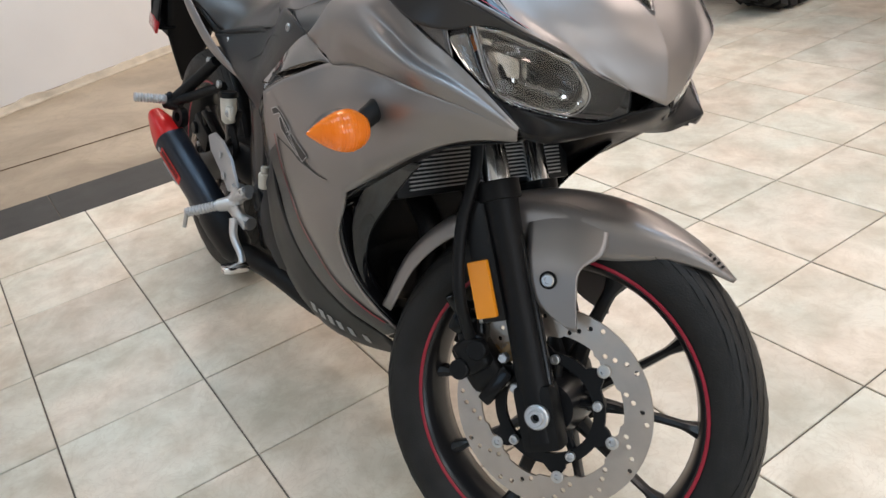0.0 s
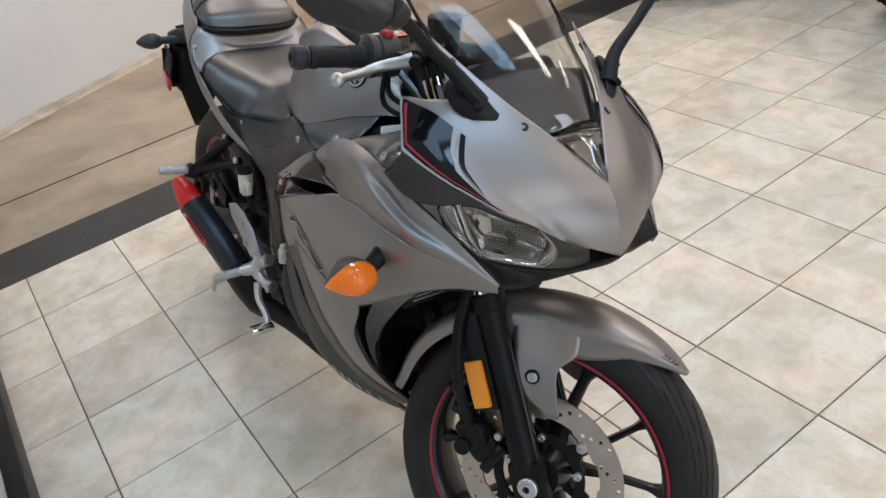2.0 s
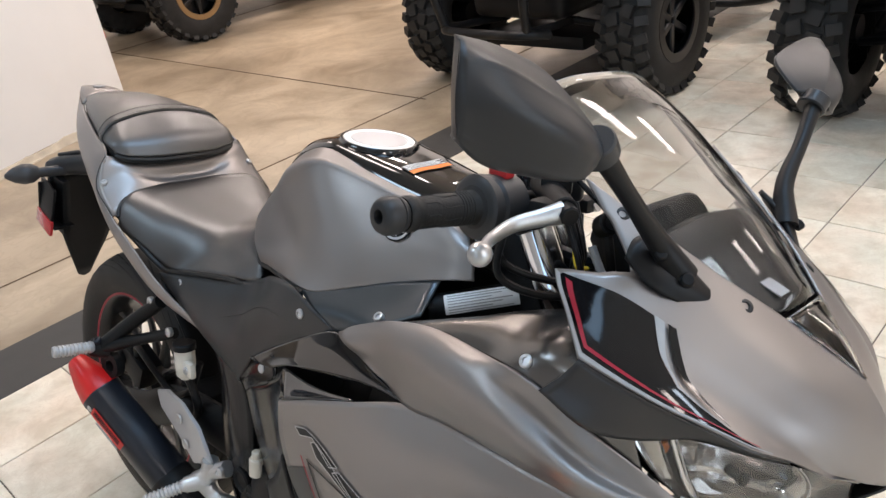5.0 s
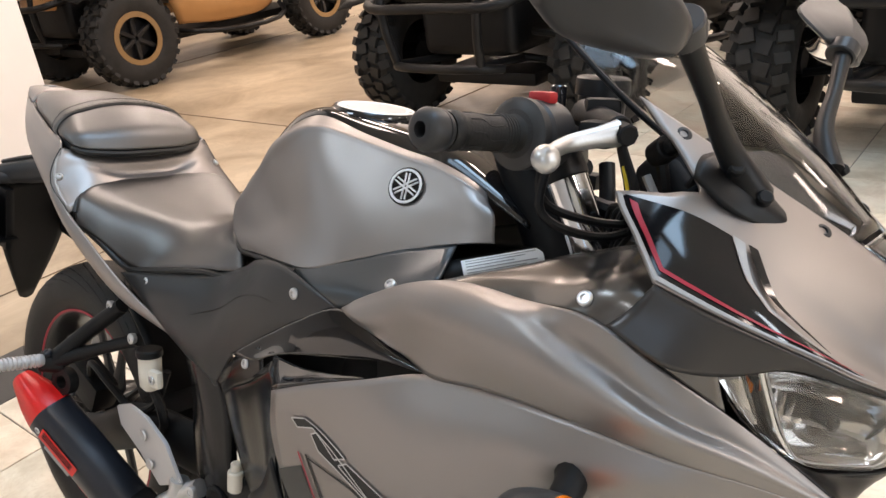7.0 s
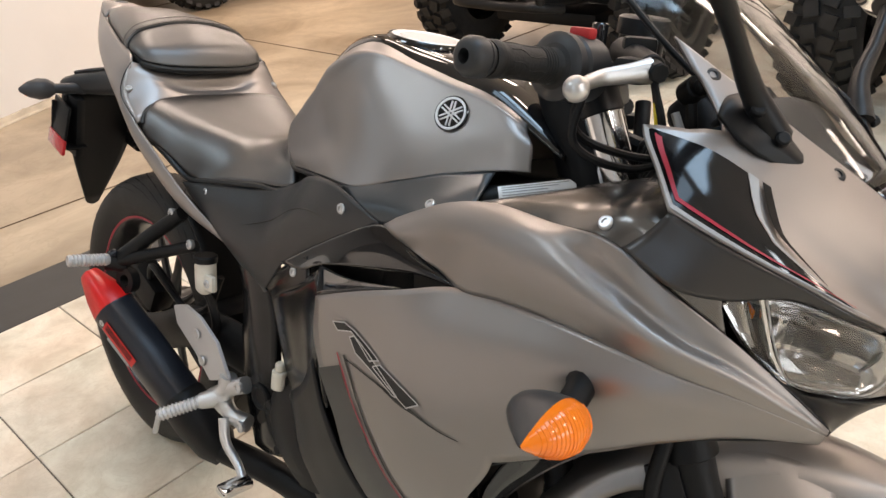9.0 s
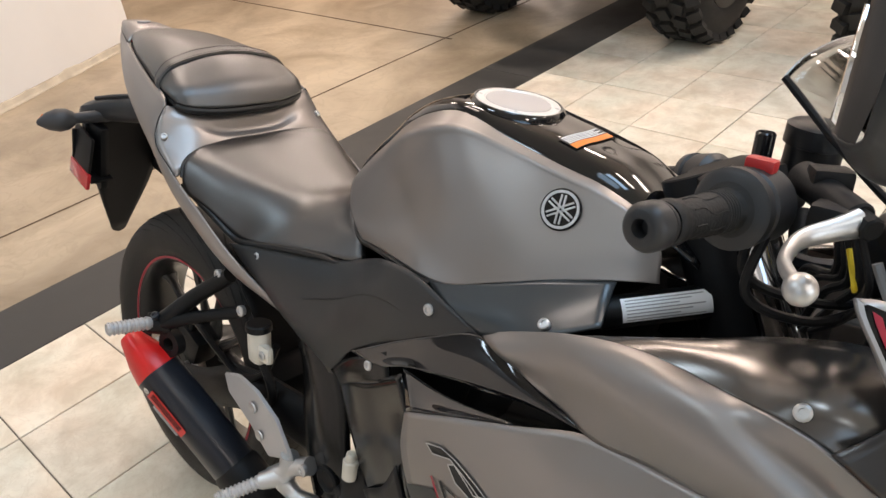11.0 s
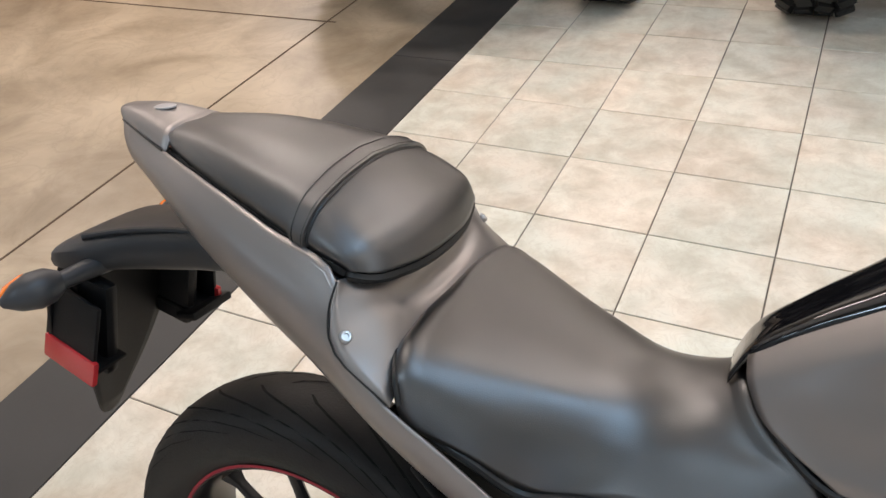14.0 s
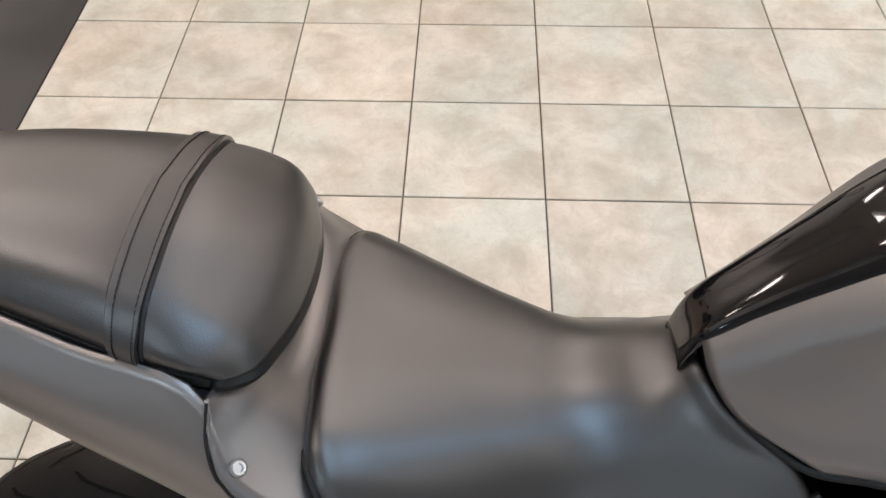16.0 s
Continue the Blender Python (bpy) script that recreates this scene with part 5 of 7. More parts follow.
for s in (-1, 1):
    bolt(mid, (0.9215, s * 0.1450, 0.7715), (0.58, s * 0.40, 0.70), 0.0058)
    part("seam", tube([(0.906, s * 0.131, 0.8135), (0.905, s * 0.1435, 0.7935), (0.910, s * 0.1535, 0.7715), (0.966, s * 0.1572, 0.7235)], 0.0009, 6), M_INKSHADE, mid)

# Added filler sheet: its black stands for the shaded gap under the pad.
part("pad_filler", sheet([[(0.650, -0.050, 0.866), (0.650, 0, 0.868), (0.650, 0.050, 0.866)], [(0.72, -0.078, 0.855), (0.72, 0, 0.857), (0.72, 0.078, 0.855)], [(0.82, -0.106, 0.832), (0.82, 0, 0.836), (0.82, 0.106, 0.832)], [(0.880, -0.122, 0.815), (0.880, 0, 0.818), (0.880, 0.122, 0.815)], [(0.906, -0.127, 0.7985), (0.910, 0, 0.798), (0.906, 0.127, 0.7985)]], 4, 4), M_DARK, bike, "black filler sheet closing the shaded gap under the passenger seat", thick=0.006)
# Solid black tubes paint the shade in the gaps round both seats.
rear_gap = [(x, -w, z) for x, w, z in ((0.974, 0.1500, 0.722), (0.966, 0.142, 0.737), (0.957, 0.126, 0.746), (0.950, 0.075, 0.750))] + [(0.949, 0.0, 0.751)] + [(x, w, z) for x, w, z in ((0.950, 0.075, 0.750), (0.957, 0.126, 0.746), (0.966, 0.142, 0.737), (0.974, 0.1500, 0.722))]
part("seat_gap_shade", tube(rear_gap, 0.0030, 8, 5), M_INKSHADE, bike)
pill_gap = [(r[0], -r[1] + 0.001, r[2] - 0.005) for r in PILL[4][:-1]] + [(r[-1][0] - 0.003, -r[-1][1] + 0.002, r[-1][2] - 0.006) for r in PILL[::-1]] + [(r[-1][0] - 0.003, r[-1][1] - 0.002, r[-1][2] - 0.006) for r in PILL[1:]] + [(r[0], r[1] - 0.001, r[2] - 0.005) for r in PILL[4][-2::-1]]
part("seat_gap_shade", tube(pill_gap, 0.0060, 8, 5), M_INKSHADE, bike)
part("seat_tray", sheet([[(0.955, -0.145, 0.700), (0.955, 0, 0.700), (0.955, 0.145, 0.700)], [(1.10, -0.108, 0.650), (1.10, 0, 0.652), (1.10, 0.108, 0.650)], [(1.32, -0.096, 0.675), (1.32, 0, 0.68), (1.32, 0.096, 0.675)]], 4, 4), M_DARK, bike, thick=0.006)
# The same painted gap shade along the seat sides and tank foot.
for s in (-1, 1):
    part("seat_gap_shade", tube([(0.964, s * 0.143, 0.706), (1.030, s * 0.141, 0.681), (1.078, s * 0.126, 0.648), (1.120, s * 0.119, 0.653), (1.165, s * 0.112, 0.660), (1.240, s * 0.1035, 0.670), (1.296, s * 0.097, 0.675), (1.313, s * 0.093, 0.688)], 0.0048, 8, 6), M_INKSHADE, bike)
    part("tank_gap_shade", tube([(1.236, 0, 0.752), (1.239, s * 0.030, 0.746), (1.254, s * 0.054, 0.731), (1.274, s * 0.072, 0.719), (1.300, s * 0.087, 0.710), (1.336, s * 0.0955, 0.711), (1.400, s * 0.118, 0.718), (1.470, s * 0.138, 0.7225)], 0.004, 8, 6), M_INKSHADE, bike)

# side cover under the seat
COVER = []
COVER.append([(1.066, 0.132, 0.642), (1.11, 0.1225, 0.648), (1.17, 0.113, 0.656), (1.245, 0.105, 0.667), (1.312, 0.096, 0.688), (1.385, 0.122, 0.718), (1.455, 0.142, 0.727), (1.5, 0.151, 0.719), (1.557, 0.153, 0.7)])
COVER.append([(1.103, 0.13, 0.616), (1.15, 0.126, 0.62), (1.21, 0.122, 0.626), (1.28, 0.118, 0.64), (1.33, 0.122, 0.666), (1.385, 0.138, 0.682), (1.44, 0.149, 0.69), (1.48, 0.153, 0.69), (1.535, 0.154, 0.69)])
COVER.append([(1.135, 0.122, 0.588), (1.17, 0.126, 0.576), (1.22, 0.13, 0.572), (1.275, 0.131, 0.582), (1.315, 0.134, 0.606), (1.355, 0.14, 0.627), (1.39, 0.145, 0.639), (1.43, 0.15, 0.652), (1.485, 0.152, 0.668)])
COVER.append([(1.16, 0.114, 0.564), (1.195, 0.117, 0.548), (1.235, 0.12, 0.534), (1.272, 0.123, 0.519), (1.29, 0.126, 0.523), (1.308, 0.13, 0.548), (1.332, 0.135, 0.576), (1.37, 0.141, 0.604), (1.43, 0.147, 0.638)])
# Crease drawn as a thin dark tube, its shade put into the colour.
for s in (-1, 1):
    part("cover_crease_shade", tube([on_sheet(COVER, u, v, s)[0] + on_sheet(COVER, u, v, s)[1] * 0.0012 for u, v in ((2.2, 1.35), (3.4, 1.25), (4.6, 1.15), (5.8, 1.12), (6.6, 1.2))], [0.0004, 0.0012, 0.0013, 0.0010, 0.0004], 6, 4), M_INKSHADE, bike)
cover = both("side_cover", COVER, M_COVER, bike, "dark grey textured side cover", 5, 5, 0.003)
for s in (-1, 1):
    bolt(cover, (1.1215, s * 0.1245, 0.637), (-0.1, s, 0.1), 0.0062)
    bolt(cover, (1.484, s * 0.1545, 0.702), (0, s, 0.1), 0.0070)

# trim strip below the tank
M_TRIM = mat("blue_grey_satin_trim", (0.060, 0.067, 0.072), 0.30, 0.45, grain=0.10, scale=900, vary=0.05, vscale=9)
TRIM = []
TRIM.append([(1.462, 0.136, 0.7255), (1.53, 0.1285, 0.7435), (1.605, 0.108, 0.7665), (1.664, 0.0865, 0.7785)])
TRIM.append([(1.505, 0.15, 0.714), (1.56, 0.146, 0.729), (1.622, 0.131, 0.748), (1.67, 0.108, 0.766)])
TRIM.append([(1.557, 0.153, 0.7), (1.6, 0.155, 0.718), (1.64, 0.156, 0.735), (1.682, 0.137, 0.755)])
trim = both("tank_trim", TRIM, M_TRIM, bike, "dark blue-grey trim under the tank", 5, 5, 0.003)
for s in (-1, 1):
    bolt(trim, (1.631, s * 0.1535, 0.7435), (0, s * 0.7, 0.7), 0.0062)
part("label_plate", tube([(1.656, -0.097, 0.7450), (1.7000, -0.0540, 0.7562), (1.7565, 0.0007, 0.7708)], 0.0166, 24, 4), M_DARK, bike)
lab_n, lab_a = Vector((0.576, -0.705, 0.412)).normalized(), Vector((0.707, 0.684, 0.182)).normalized()
lab_n = (lab_n - lab_a * lab_n.dot(lab_a)).normalized()
lab_c = Vector((1.7000, -0.0540, 0.7562))


def wrapped(x0, x1, a0, a1, r):
    """A film round the labelled tube, between two places along it and two angles."""
    bm, prev = bmesh.new(), None
    for k in range(9):
        q = radians(a0 + (a1 - a0) * k / 8)
        way = lab_n * math.cos(q) + lab_a.cross(lab_n) * math.sin(q)
        pair = [bm.verts.new(lab_c + lab_a * x + way * r) for x in (x0, x1)]
        if prev:
            bm.faces.new((prev[0], prev[1], pair[1], pair[0]))
        prev = pair
    return bm


spec = part("spec_label", wrapped(-0.043, 0.043, -46, 40, 0.01690), M_WHITE, bike, "white specification label with small print")
for k in range(7):
    q = -36 + 11 * k
    part("print_bar", wrapped(-0.039, 0.036 - 0.012 * (k % 3), q, q + 4, 0.0172), M_GREYP, spec)

# fairing: shoulder, flank, lower leg
SHOULDER = []
SHOULDER.append([(1.556, 0.149, 0.701), (1.623, 0.1625, 0.735), (1.68, 0.1745, 0.759), (1.7426, 0.1815, 0.7735), (1.8137, 0.1905, 0.7745), (1.89, 0.214, 0.7815), (1.944, 0.2005, 0.751), (1.995, 0.18, 0.719), (2.065, 0.149, 0.664)])
SHOULDER.append([(1.5645, 0.156, 0.7014), (1.6299, 0.1661, 0.7334), (1.6867, 0.1808, 0.7558), (1.7478, 0.1911, 0.7702), (1.8145, 0.2004, 0.7723), (1.891, 0.2131, 0.7649), (1.945, 0.2034, 0.7367), (1.996, 0.1835, 0.7118), (2.065, 0.15, 0.664)])
SHOULDER.append([(1.5756, 0.1627, 0.7016), (1.6397, 0.1721, 0.7294), (1.6963, 0.1883, 0.7492), (1.7553, 0.2004, 0.7623), (1.8165, 0.2084, 0.7678), (1.892, 0.2099, 0.7476), (1.948, 0.2046, 0.7211), (1.998, 0.1861, 0.7033), (2.065, 0.15, 0.663)])
SHOULDER.append([(1.5895, 0.1673, 0.7), (1.6524, 0.178, 0.722), (1.7088, 0.1949, 0.7381), (1.765, 0.2077, 0.7488), (1.822, 0.2157, 0.7556), (1.895, 0.2226, 0.7368), (1.953, 0.2176, 0.7147), (2, 0.194, 0.6988), (2.065, 0.15, 0.663)])
SHOULDER.append([(1.61, 0.166, 0.694), (1.672, 0.182, 0.706), (1.728, 0.198, 0.716), (1.78, 0.2095, 0.722), (1.838, 0.2185, 0.721), (1.905, 0.2215, 0.711), (1.957, 0.214, 0.702), (2.007, 0.189, 0.689), (2.065, 0.15, 0.662)])
SHOULDER.append([(1.645, 0.176, 0.69), (1.682, 0.183, 0.687), (1.714, 0.1925, 0.681), (1.7778, 0.2, 0.6885), (1.83, 0.208, 0.694), (1.9046, 0.213, 0.694), (1.96, 0.206, 0.688), (2.01, 0.185, 0.679), (2.064, 0.15, 0.661)])
both("shoulder_fairing", SHOULDER, M_PAINT, bike, "matte grey fairing shoulder with a sharp crease", 5, 6, 0.003)
FLANK = []
FLANK.append([(1.505, 0.205, 0.606), (1.568, 0.206, 0.632), (1.64, 0.2025, 0.657), (1.714, 0.1925, 0.681), (1.7778, 0.2, 0.6885), (1.83, 0.208, 0.694), (1.9046, 0.213, 0.694), (1.96, 0.206, 0.688), (2.01, 0.185, 0.679), (2.064, 0.15, 0.661)])
FLANK.append([(1.497, 0.2, 0.555), (1.57, 0.206, 0.585), (1.645, 0.2085, 0.615), (1.72, 0.2105, 0.64), (1.787, 0.2165, 0.652), (1.85, 0.2225, 0.66), (1.905, 0.2205, 0.663), (1.956, 0.209, 0.665), (2.008, 0.184, 0.666), (2.063, 0.149, 0.657)])
FLANK.append([(1.507, 0.194, 0.5), (1.58, 0.206, 0.525), (1.655, 0.215, 0.55), (1.728, 0.22, 0.575), (1.792, 0.221, 0.597), (1.853, 0.219, 0.615), (1.907, 0.213, 0.632), (1.957, 0.2, 0.643), (2.008, 0.178, 0.652), (2.062, 0.148, 0.654)])
FLANK.append([(1.525, 0.186, 0.45), (1.595, 0.199, 0.468), (1.665, 0.207, 0.482), (1.735, 0.209, 0.498), (1.792, 0.207, 0.522), (1.85, 0.203, 0.555), (1.905, 0.198, 0.588), (1.956, 0.189, 0.618), (2.006, 0.172, 0.64), (2.06, 0.146, 0.65)])
LEG = [[(1.525, 0.186, 0.450), (1.595, 0.199, 0.468), (1.665, 0.207, 0.482), (1.735, 0.209, 0.498), (1.768, 0.207, 0.500)],
       [(1.545, 0.178, 0.390), (1.605, 0.190, 0.405), (1.665, 0.197, 0.420), (1.720, 0.199, 0.432), (1.752, 0.194, 0.436)],
       [(1.585, 0.160, 0.330), (1.632, 0.172, 0.343), (1.680, 0.178, 0.356), (1.728, 0.178, 0.366), (1.758, 0.168, 0.370)],
       [(1.650, 0.135, 0.285), (1.682, 0.144, 0.294), (1.715, 0.148, 0.304), (1.748, 0.146, 0.316), (1.772, 0.136, 0.322)],
       [(1.740, 0.100, 0.258), (1.752, 0.104, 0.264), (1.764, 0.106, 0.272), (1.776, 0.106, 0.280), (1.786, 0.103, 0.286)]]
SIDE = [r[:5] for r in FLANK] + LEG[1:]


def side_fairing(s):
    """One shell: the flank forward to the tip, and the leg that runs down from its rear part."""
    def net(rows, nu, nv, cols, spans):
        across = [spline(r, nu) for r in rows]
        out = [spline([r[i] for r in across], nv) for i in range(cols[0] * nu, cols[1] * nu + 1)]
        return [c[:spans * nv + 1] for c in out]
    a_rows = side([r[:6] for r in FLANK], s)
    leg_rows = side([r + [(r[4][0] * 2 - r[3][0], r[4][1] - 0.02, r[4][2])] for r in LEG[1:]], s)
    lip = side([LEG[1] + [(x, w - 0.02, z - 0.012) for x, w, z in FLANK[3][5:]]], s)
    bm = bmesh.new()
    for grid in (net(a_rows + leg_rows, 5, 6, (0, 4), 7), net(side(FLANK, s) + lip, 5, 6, (4, 9), 3)):
        vs = [[bm.verts.new(p) for p in c] for c in grid]
        for a, b in zip(vs, vs[1:]):
            for k in range(len(a) - 1):
                bm.faces.new((a[k], a[k + 1], b[k + 1], b[k]))
    bmesh.ops.remove_doubles(bm, verts=bm.verts, dist=5e-4)
    bmesh.ops.recalc_face_normals(bm, faces=bm.faces)
    return part("side_fairing", bm, M_PAINT, bike, "matte grey side fairing with a graphic", thick=0.003)


for s in (-1, 1):
    side_fairing(s)
COWL = [[(1.468, 0.178, 0.500), (1.497, 0.180, 0.440), (1.530, 0.172, 0.380), (1.575, 0.154, 0.322), (1.640, 0.130, 0.276), (1.745, 0.096, 0.250)],
        [(1.440, 0.172, 0.450), (1.462, 0.168, 0.375), (1.492, 0.156, 0.310), (1.545, 0.138, 0.262), (1.620, 0.116, 0.236), (1.748, 0.084, 0.236)],
        [(1.405, 0.162, 0.420), (1.415, 0.152, 0.325), (1.445, 0.132, 0.240), (1.520, 0.118, 0.205), (1.610, 0.100, 0.203), (1.750, 0.068, 0.222)],
        [(1.385, 0.150, 0.400), (1.395, 0.130, 0.300), (1.425, 0.105, 0.200), (1.510, 0.092, 0.170), (1.605, 0.078, 0.176), (1.750, 0.045, 0.206)]]
belly = both("belly_cowl", COWL, M_SATIN, bike, "dark satin belly cowl with pale print", 5, 5, 0.003)
both("inner_duct", [[(1.768, 0.205, 0.500), (1.752, 0.192, 0.436), (1.758, 0.166, 0.370), (1.786, 0.101, 0.286)], [(1.745, 0.165, 0.500), (1.735, 0.150, 0.436), (1.735, 0.130, 0.370), (1.755, 0.075, 0.290)], [(1.700, 0.140, 0.500), (1.690, 0.130, 0.43), (1.690, 0.110, 0.36), (1.70, 0.06, 0.29)]], M_GLOSS, bike, thick=0.003)
both("duct_panel", [[(1.880, 0.188, 0.585), (1.798, 0.188, 0.520), (1.770, 0.184, 0.465), (1.756, 0.164, 0.385), (1.758, 0.116, 0.300)], [(1.895, 0.178, 0.588), (1.813, 0.176, 0.516), (1.776, 0.174, 0.456), (1.758, 0.158, 0.384), (1.752, 0.113, 0.298)], [(1.907, 0.165, 0.587), (1.829, 0.160, 0.512), (1.779, 0.160, 0.446), (1.757, 0.150, 0.383), (1.744, 0.110, 0.295)]], M_GLOSS, bike, "gloss black duct panel beside the radiator", 5, 5, 0.003)
both("upper_duct", [[(1.768, 0.205, 0.502), (1.850, 0.200, 0.556), (1.956, 0.186, 0.618), (2.055, 0.140, 0.648)], [(1.775, 0.165, 0.515), (1.855, 0.160, 0.565), (1.95, 0.145, 0.62), (2.03, 0.10, 0.645)], [(1.79, 0.14, 0.56), (1.86, 0.13, 0.60), (1.93, 0.11, 0.63), (1.99, 0.06, 0.645)]], M_SATIN, bike, thick=0.003)
# gloss black intake and its frame
M_SEMI = mat("semi_gloss_black_plastic", (0.0045, 0.0045, 0.005), 0.16, spec=0.32, grain=0.05, scale=500, vary=0.10, vscale=9, rvary=0.04)
# Added black sheet behind the slot: paints its depth dark, blocks see-through light.
both("intake_dark_backing", [[(1.300, 0.105, 0.560), (1.430, 0.118, 0.650), (1.560, 0.120, 0.700), (1.700, 0.150, 0.700)], [(1.310, 0.105, 0.500), (1.430, 0.112, 0.590), (1.560, 0.112, 0.645), (1.706, 0.150, 0.677)], [(1.330, 0.105, 0.440), (1.440, 0.112, 0.520), (1.580, 0.120, 0.590), (1.707, 0.150, 0.640)]], M_INKSHADE, bike, "", 4, 4, 0.004)
both("side_intake", [[(1.352, 0.1470, 0.5915), (1.428, 0.1475, 0.6385), (1.484, 0.1525, 0.6695), (1.558, 0.1545, 0.7020), (1.636, 0.168, 0.688), (1.709, 0.186, 0.6790)],
                     [(1.388, 0.153, 0.596), (1.446, 0.156, 0.627), (1.492, 0.160, 0.651), (1.566, 0.165, 0.682), (1.640, 0.176, 0.682), (1.709, 0.1866, 0.6786)],
                     [(1.420, 0.158, 0.604), (1.466, 0.165, 0.626), (1.506, 0.1665, 0.637), (1.580, 0.1725, 0.6545), (1.648, 0.180, 0.672), (1.7088, 0.1868, 0.6780)]], M_GLOSS, bike, "gloss black side intake panel", 6, 5, 0.003)
both("intake_fin", [[(1.463, 0.167, 0.625), (1.525, 0.180, 0.631), (1.590, 0.193, 0.645), (1.640, 0.1985, 0.6575)], [(1.486, 0.186, 0.617), (1.540, 0.194, 0.627), (1.598, 0.199, 0.644), (1.641, 0.1995, 0.6570)], [(1.508, 0.2055, 0.6080), (1.560, 0.2065, 0.6300), (1.605, 0.2045, 0.6460), (1.642, 0.2000, 0.6565)]], M_GLOSS, bike, "gloss black triangular intake fin", 4, 4, 0.003)
both("intake_frame", [[(1.292, 0.129, 0.530), (1.330, 0.137, 0.566), (1.370, 0.1465, 0.592), (1.420, 0.152, 0.622)], [(1.312, 0.136, 0.530), (1.345, 0.145, 0.556), (1.384, 0.152, 0.580), (1.430, 0.157, 0.606)], [(1.322, 0.138, 0.523), (1.352, 0.146, 0.544), (1.388, 0.154, 0.564), (1.436, 0.161, 0.592)]], M_SEMI, bike, "semi-gloss black frame trim", 5, 4, 0.003)
inner = both("inner_panel", [[(1.312, 0.134, 0.533), (1.352, 0.146, 0.551), (1.400, 0.155, 0.575), (1.462, 0.168, 0.618)], [(1.334, 0.138, 0.485), (1.378, 0.150, 0.500), (1.428, 0.160, 0.525), (1.496, 0.186, 0.580)], [(1.365, 0.142, 0.430), (1.400, 0.152, 0.445), (1.440, 0.162, 0.465), (1.500, 0.186, 0.500)], [(1.390, 0.146, 0.390), (1.415, 0.152, 0.400), (1.450, 0.165, 0.420), (1.505, 0.180, 0.445)]], M_SEMI, bike, "semi-gloss black inner panel", 5, 5, 0.003)
for s in (-1, 1):
    bolt(inner, (1.391, s * 0.1545, 0.591), (0, s, 0.2), 0.0066)

# panel between fairing and nose
M_SKIRT = mat("dark_satin_skirt", (0.060, 0.057, 0.056), 0.30, 0.6, grain=0.03, scale=600, vary=0.05, vscale=8)
both("inner_cowl", [[(1.676, 0.172, 0.7545), (1.7426, 0.1795, 0.7705), (1.8137, 0.1885, 0.7715), (1.888, 0.2115, 0.7785), (1.940, 0.1995, 0.750), (1.985, 0.182, 0.723)],
                    [(1.690, 0.164, 0.758), (1.756, 0.169, 0.780), (1.830, 0.181, 0.789), (1.898, 0.203, 0.803), (1.945, 0.197, 0.783), (1.978, 0.187, 0.762)],
                    [(1.712, 0.154, 0.762), (1.785, 0.150, 0.790), (1.846, 0.142, 0.813), (1.915, 0.150, 0.828), (1.955, 0.168, 0.810), (1.985, 0.174, 0.782)]], M_GUN, bike, "satin gunmetal inner cowl panel", 5, 5, 0.003)
for s in (-1, 1):
    bolt(bike, (1.8786, s * 0.2075, 0.7945), (0, s * 0.8, 0.5), 0.0066)

# nose cowl
NOSE = []
NOSE.append([(1.868, 0.128, 0.945), (1.93, 0.104, 0.905), (1.985, 0.077, 0.868), (2.032, 0.043, 0.833), (2.062, 0.021, 0.808), (2.093, 0, 0.782), (2.121, 0, 0.739), (2.128, 0, 0.693)])
NOSE.append([(1.872, 0.14, 0.93), (1.93, 0.122, 0.895), (1.986, 0.103, 0.856), (2.0361, 0.08, 0.8198), (2.0677, 0.062, 0.7958), (2.0936, 0.044, 0.7706), (2.1137, 0.031, 0.7332), (2.124, 0.015, 0.6985)])
NOSE.append([(1.877, 0.161, 0.901), (1.925, 0.15, 0.879), (1.98, 0.142, 0.84), (2.032, 0.118, 0.803), (2.062, 0.1, 0.78), (2.086, 0.08, 0.758), (2.104, 0.06, 0.728), (2.119, 0.029, 0.704)])
NOSE.append([(1.884, 0.182, 0.874), (1.938, 0.177, 0.85), (1.984, 0.17, 0.82), (2.028, 0.15, 0.788), (2.055, 0.132, 0.768), (2.078, 0.104, 0.749), (2.095, 0.077, 0.726), (2.1135, 0.042, 0.709)])
NOSE.append([(1.909, 0.198, 0.846), (1.954, 0.194, 0.828), (1.994, 0.182, 0.806), (2.03, 0.161, 0.783), (2.057, 0.141, 0.765), (2.078, 0.11, 0.748), (2.094, 0.082, 0.727), (2.112, 0.046, 0.711)])
NOSE.append([(1.934, 0.214, 0.819), (1.965, 0.204, 0.806), (2, 0.189, 0.791), (2.033, 0.169, 0.776), (2.058, 0.149, 0.762), (2.078, 0.117, 0.747), (2.093, 0.086, 0.728), (2.11, 0.05, 0.7135)])


def rear_edge(v):
    """Where the nose cowl begins along a row: cut back round the mirror's foot."""
    stops = ((0.0, 0.05), (0.8, 0.37), (1.23, 0.70), (1.70, 1.10), (1.88, 1.18), (2.05, 1.08), (2.40, 0.75), (2.77, 0.23), (3.0, 0.0), (5.0, 0.0))
    for (a, ua), (b, ub) in zip(stops, stops[1:]):
        if v <= b:
            return ua + (ub - ua) * (v - a) / (b - a)
    return 0.0


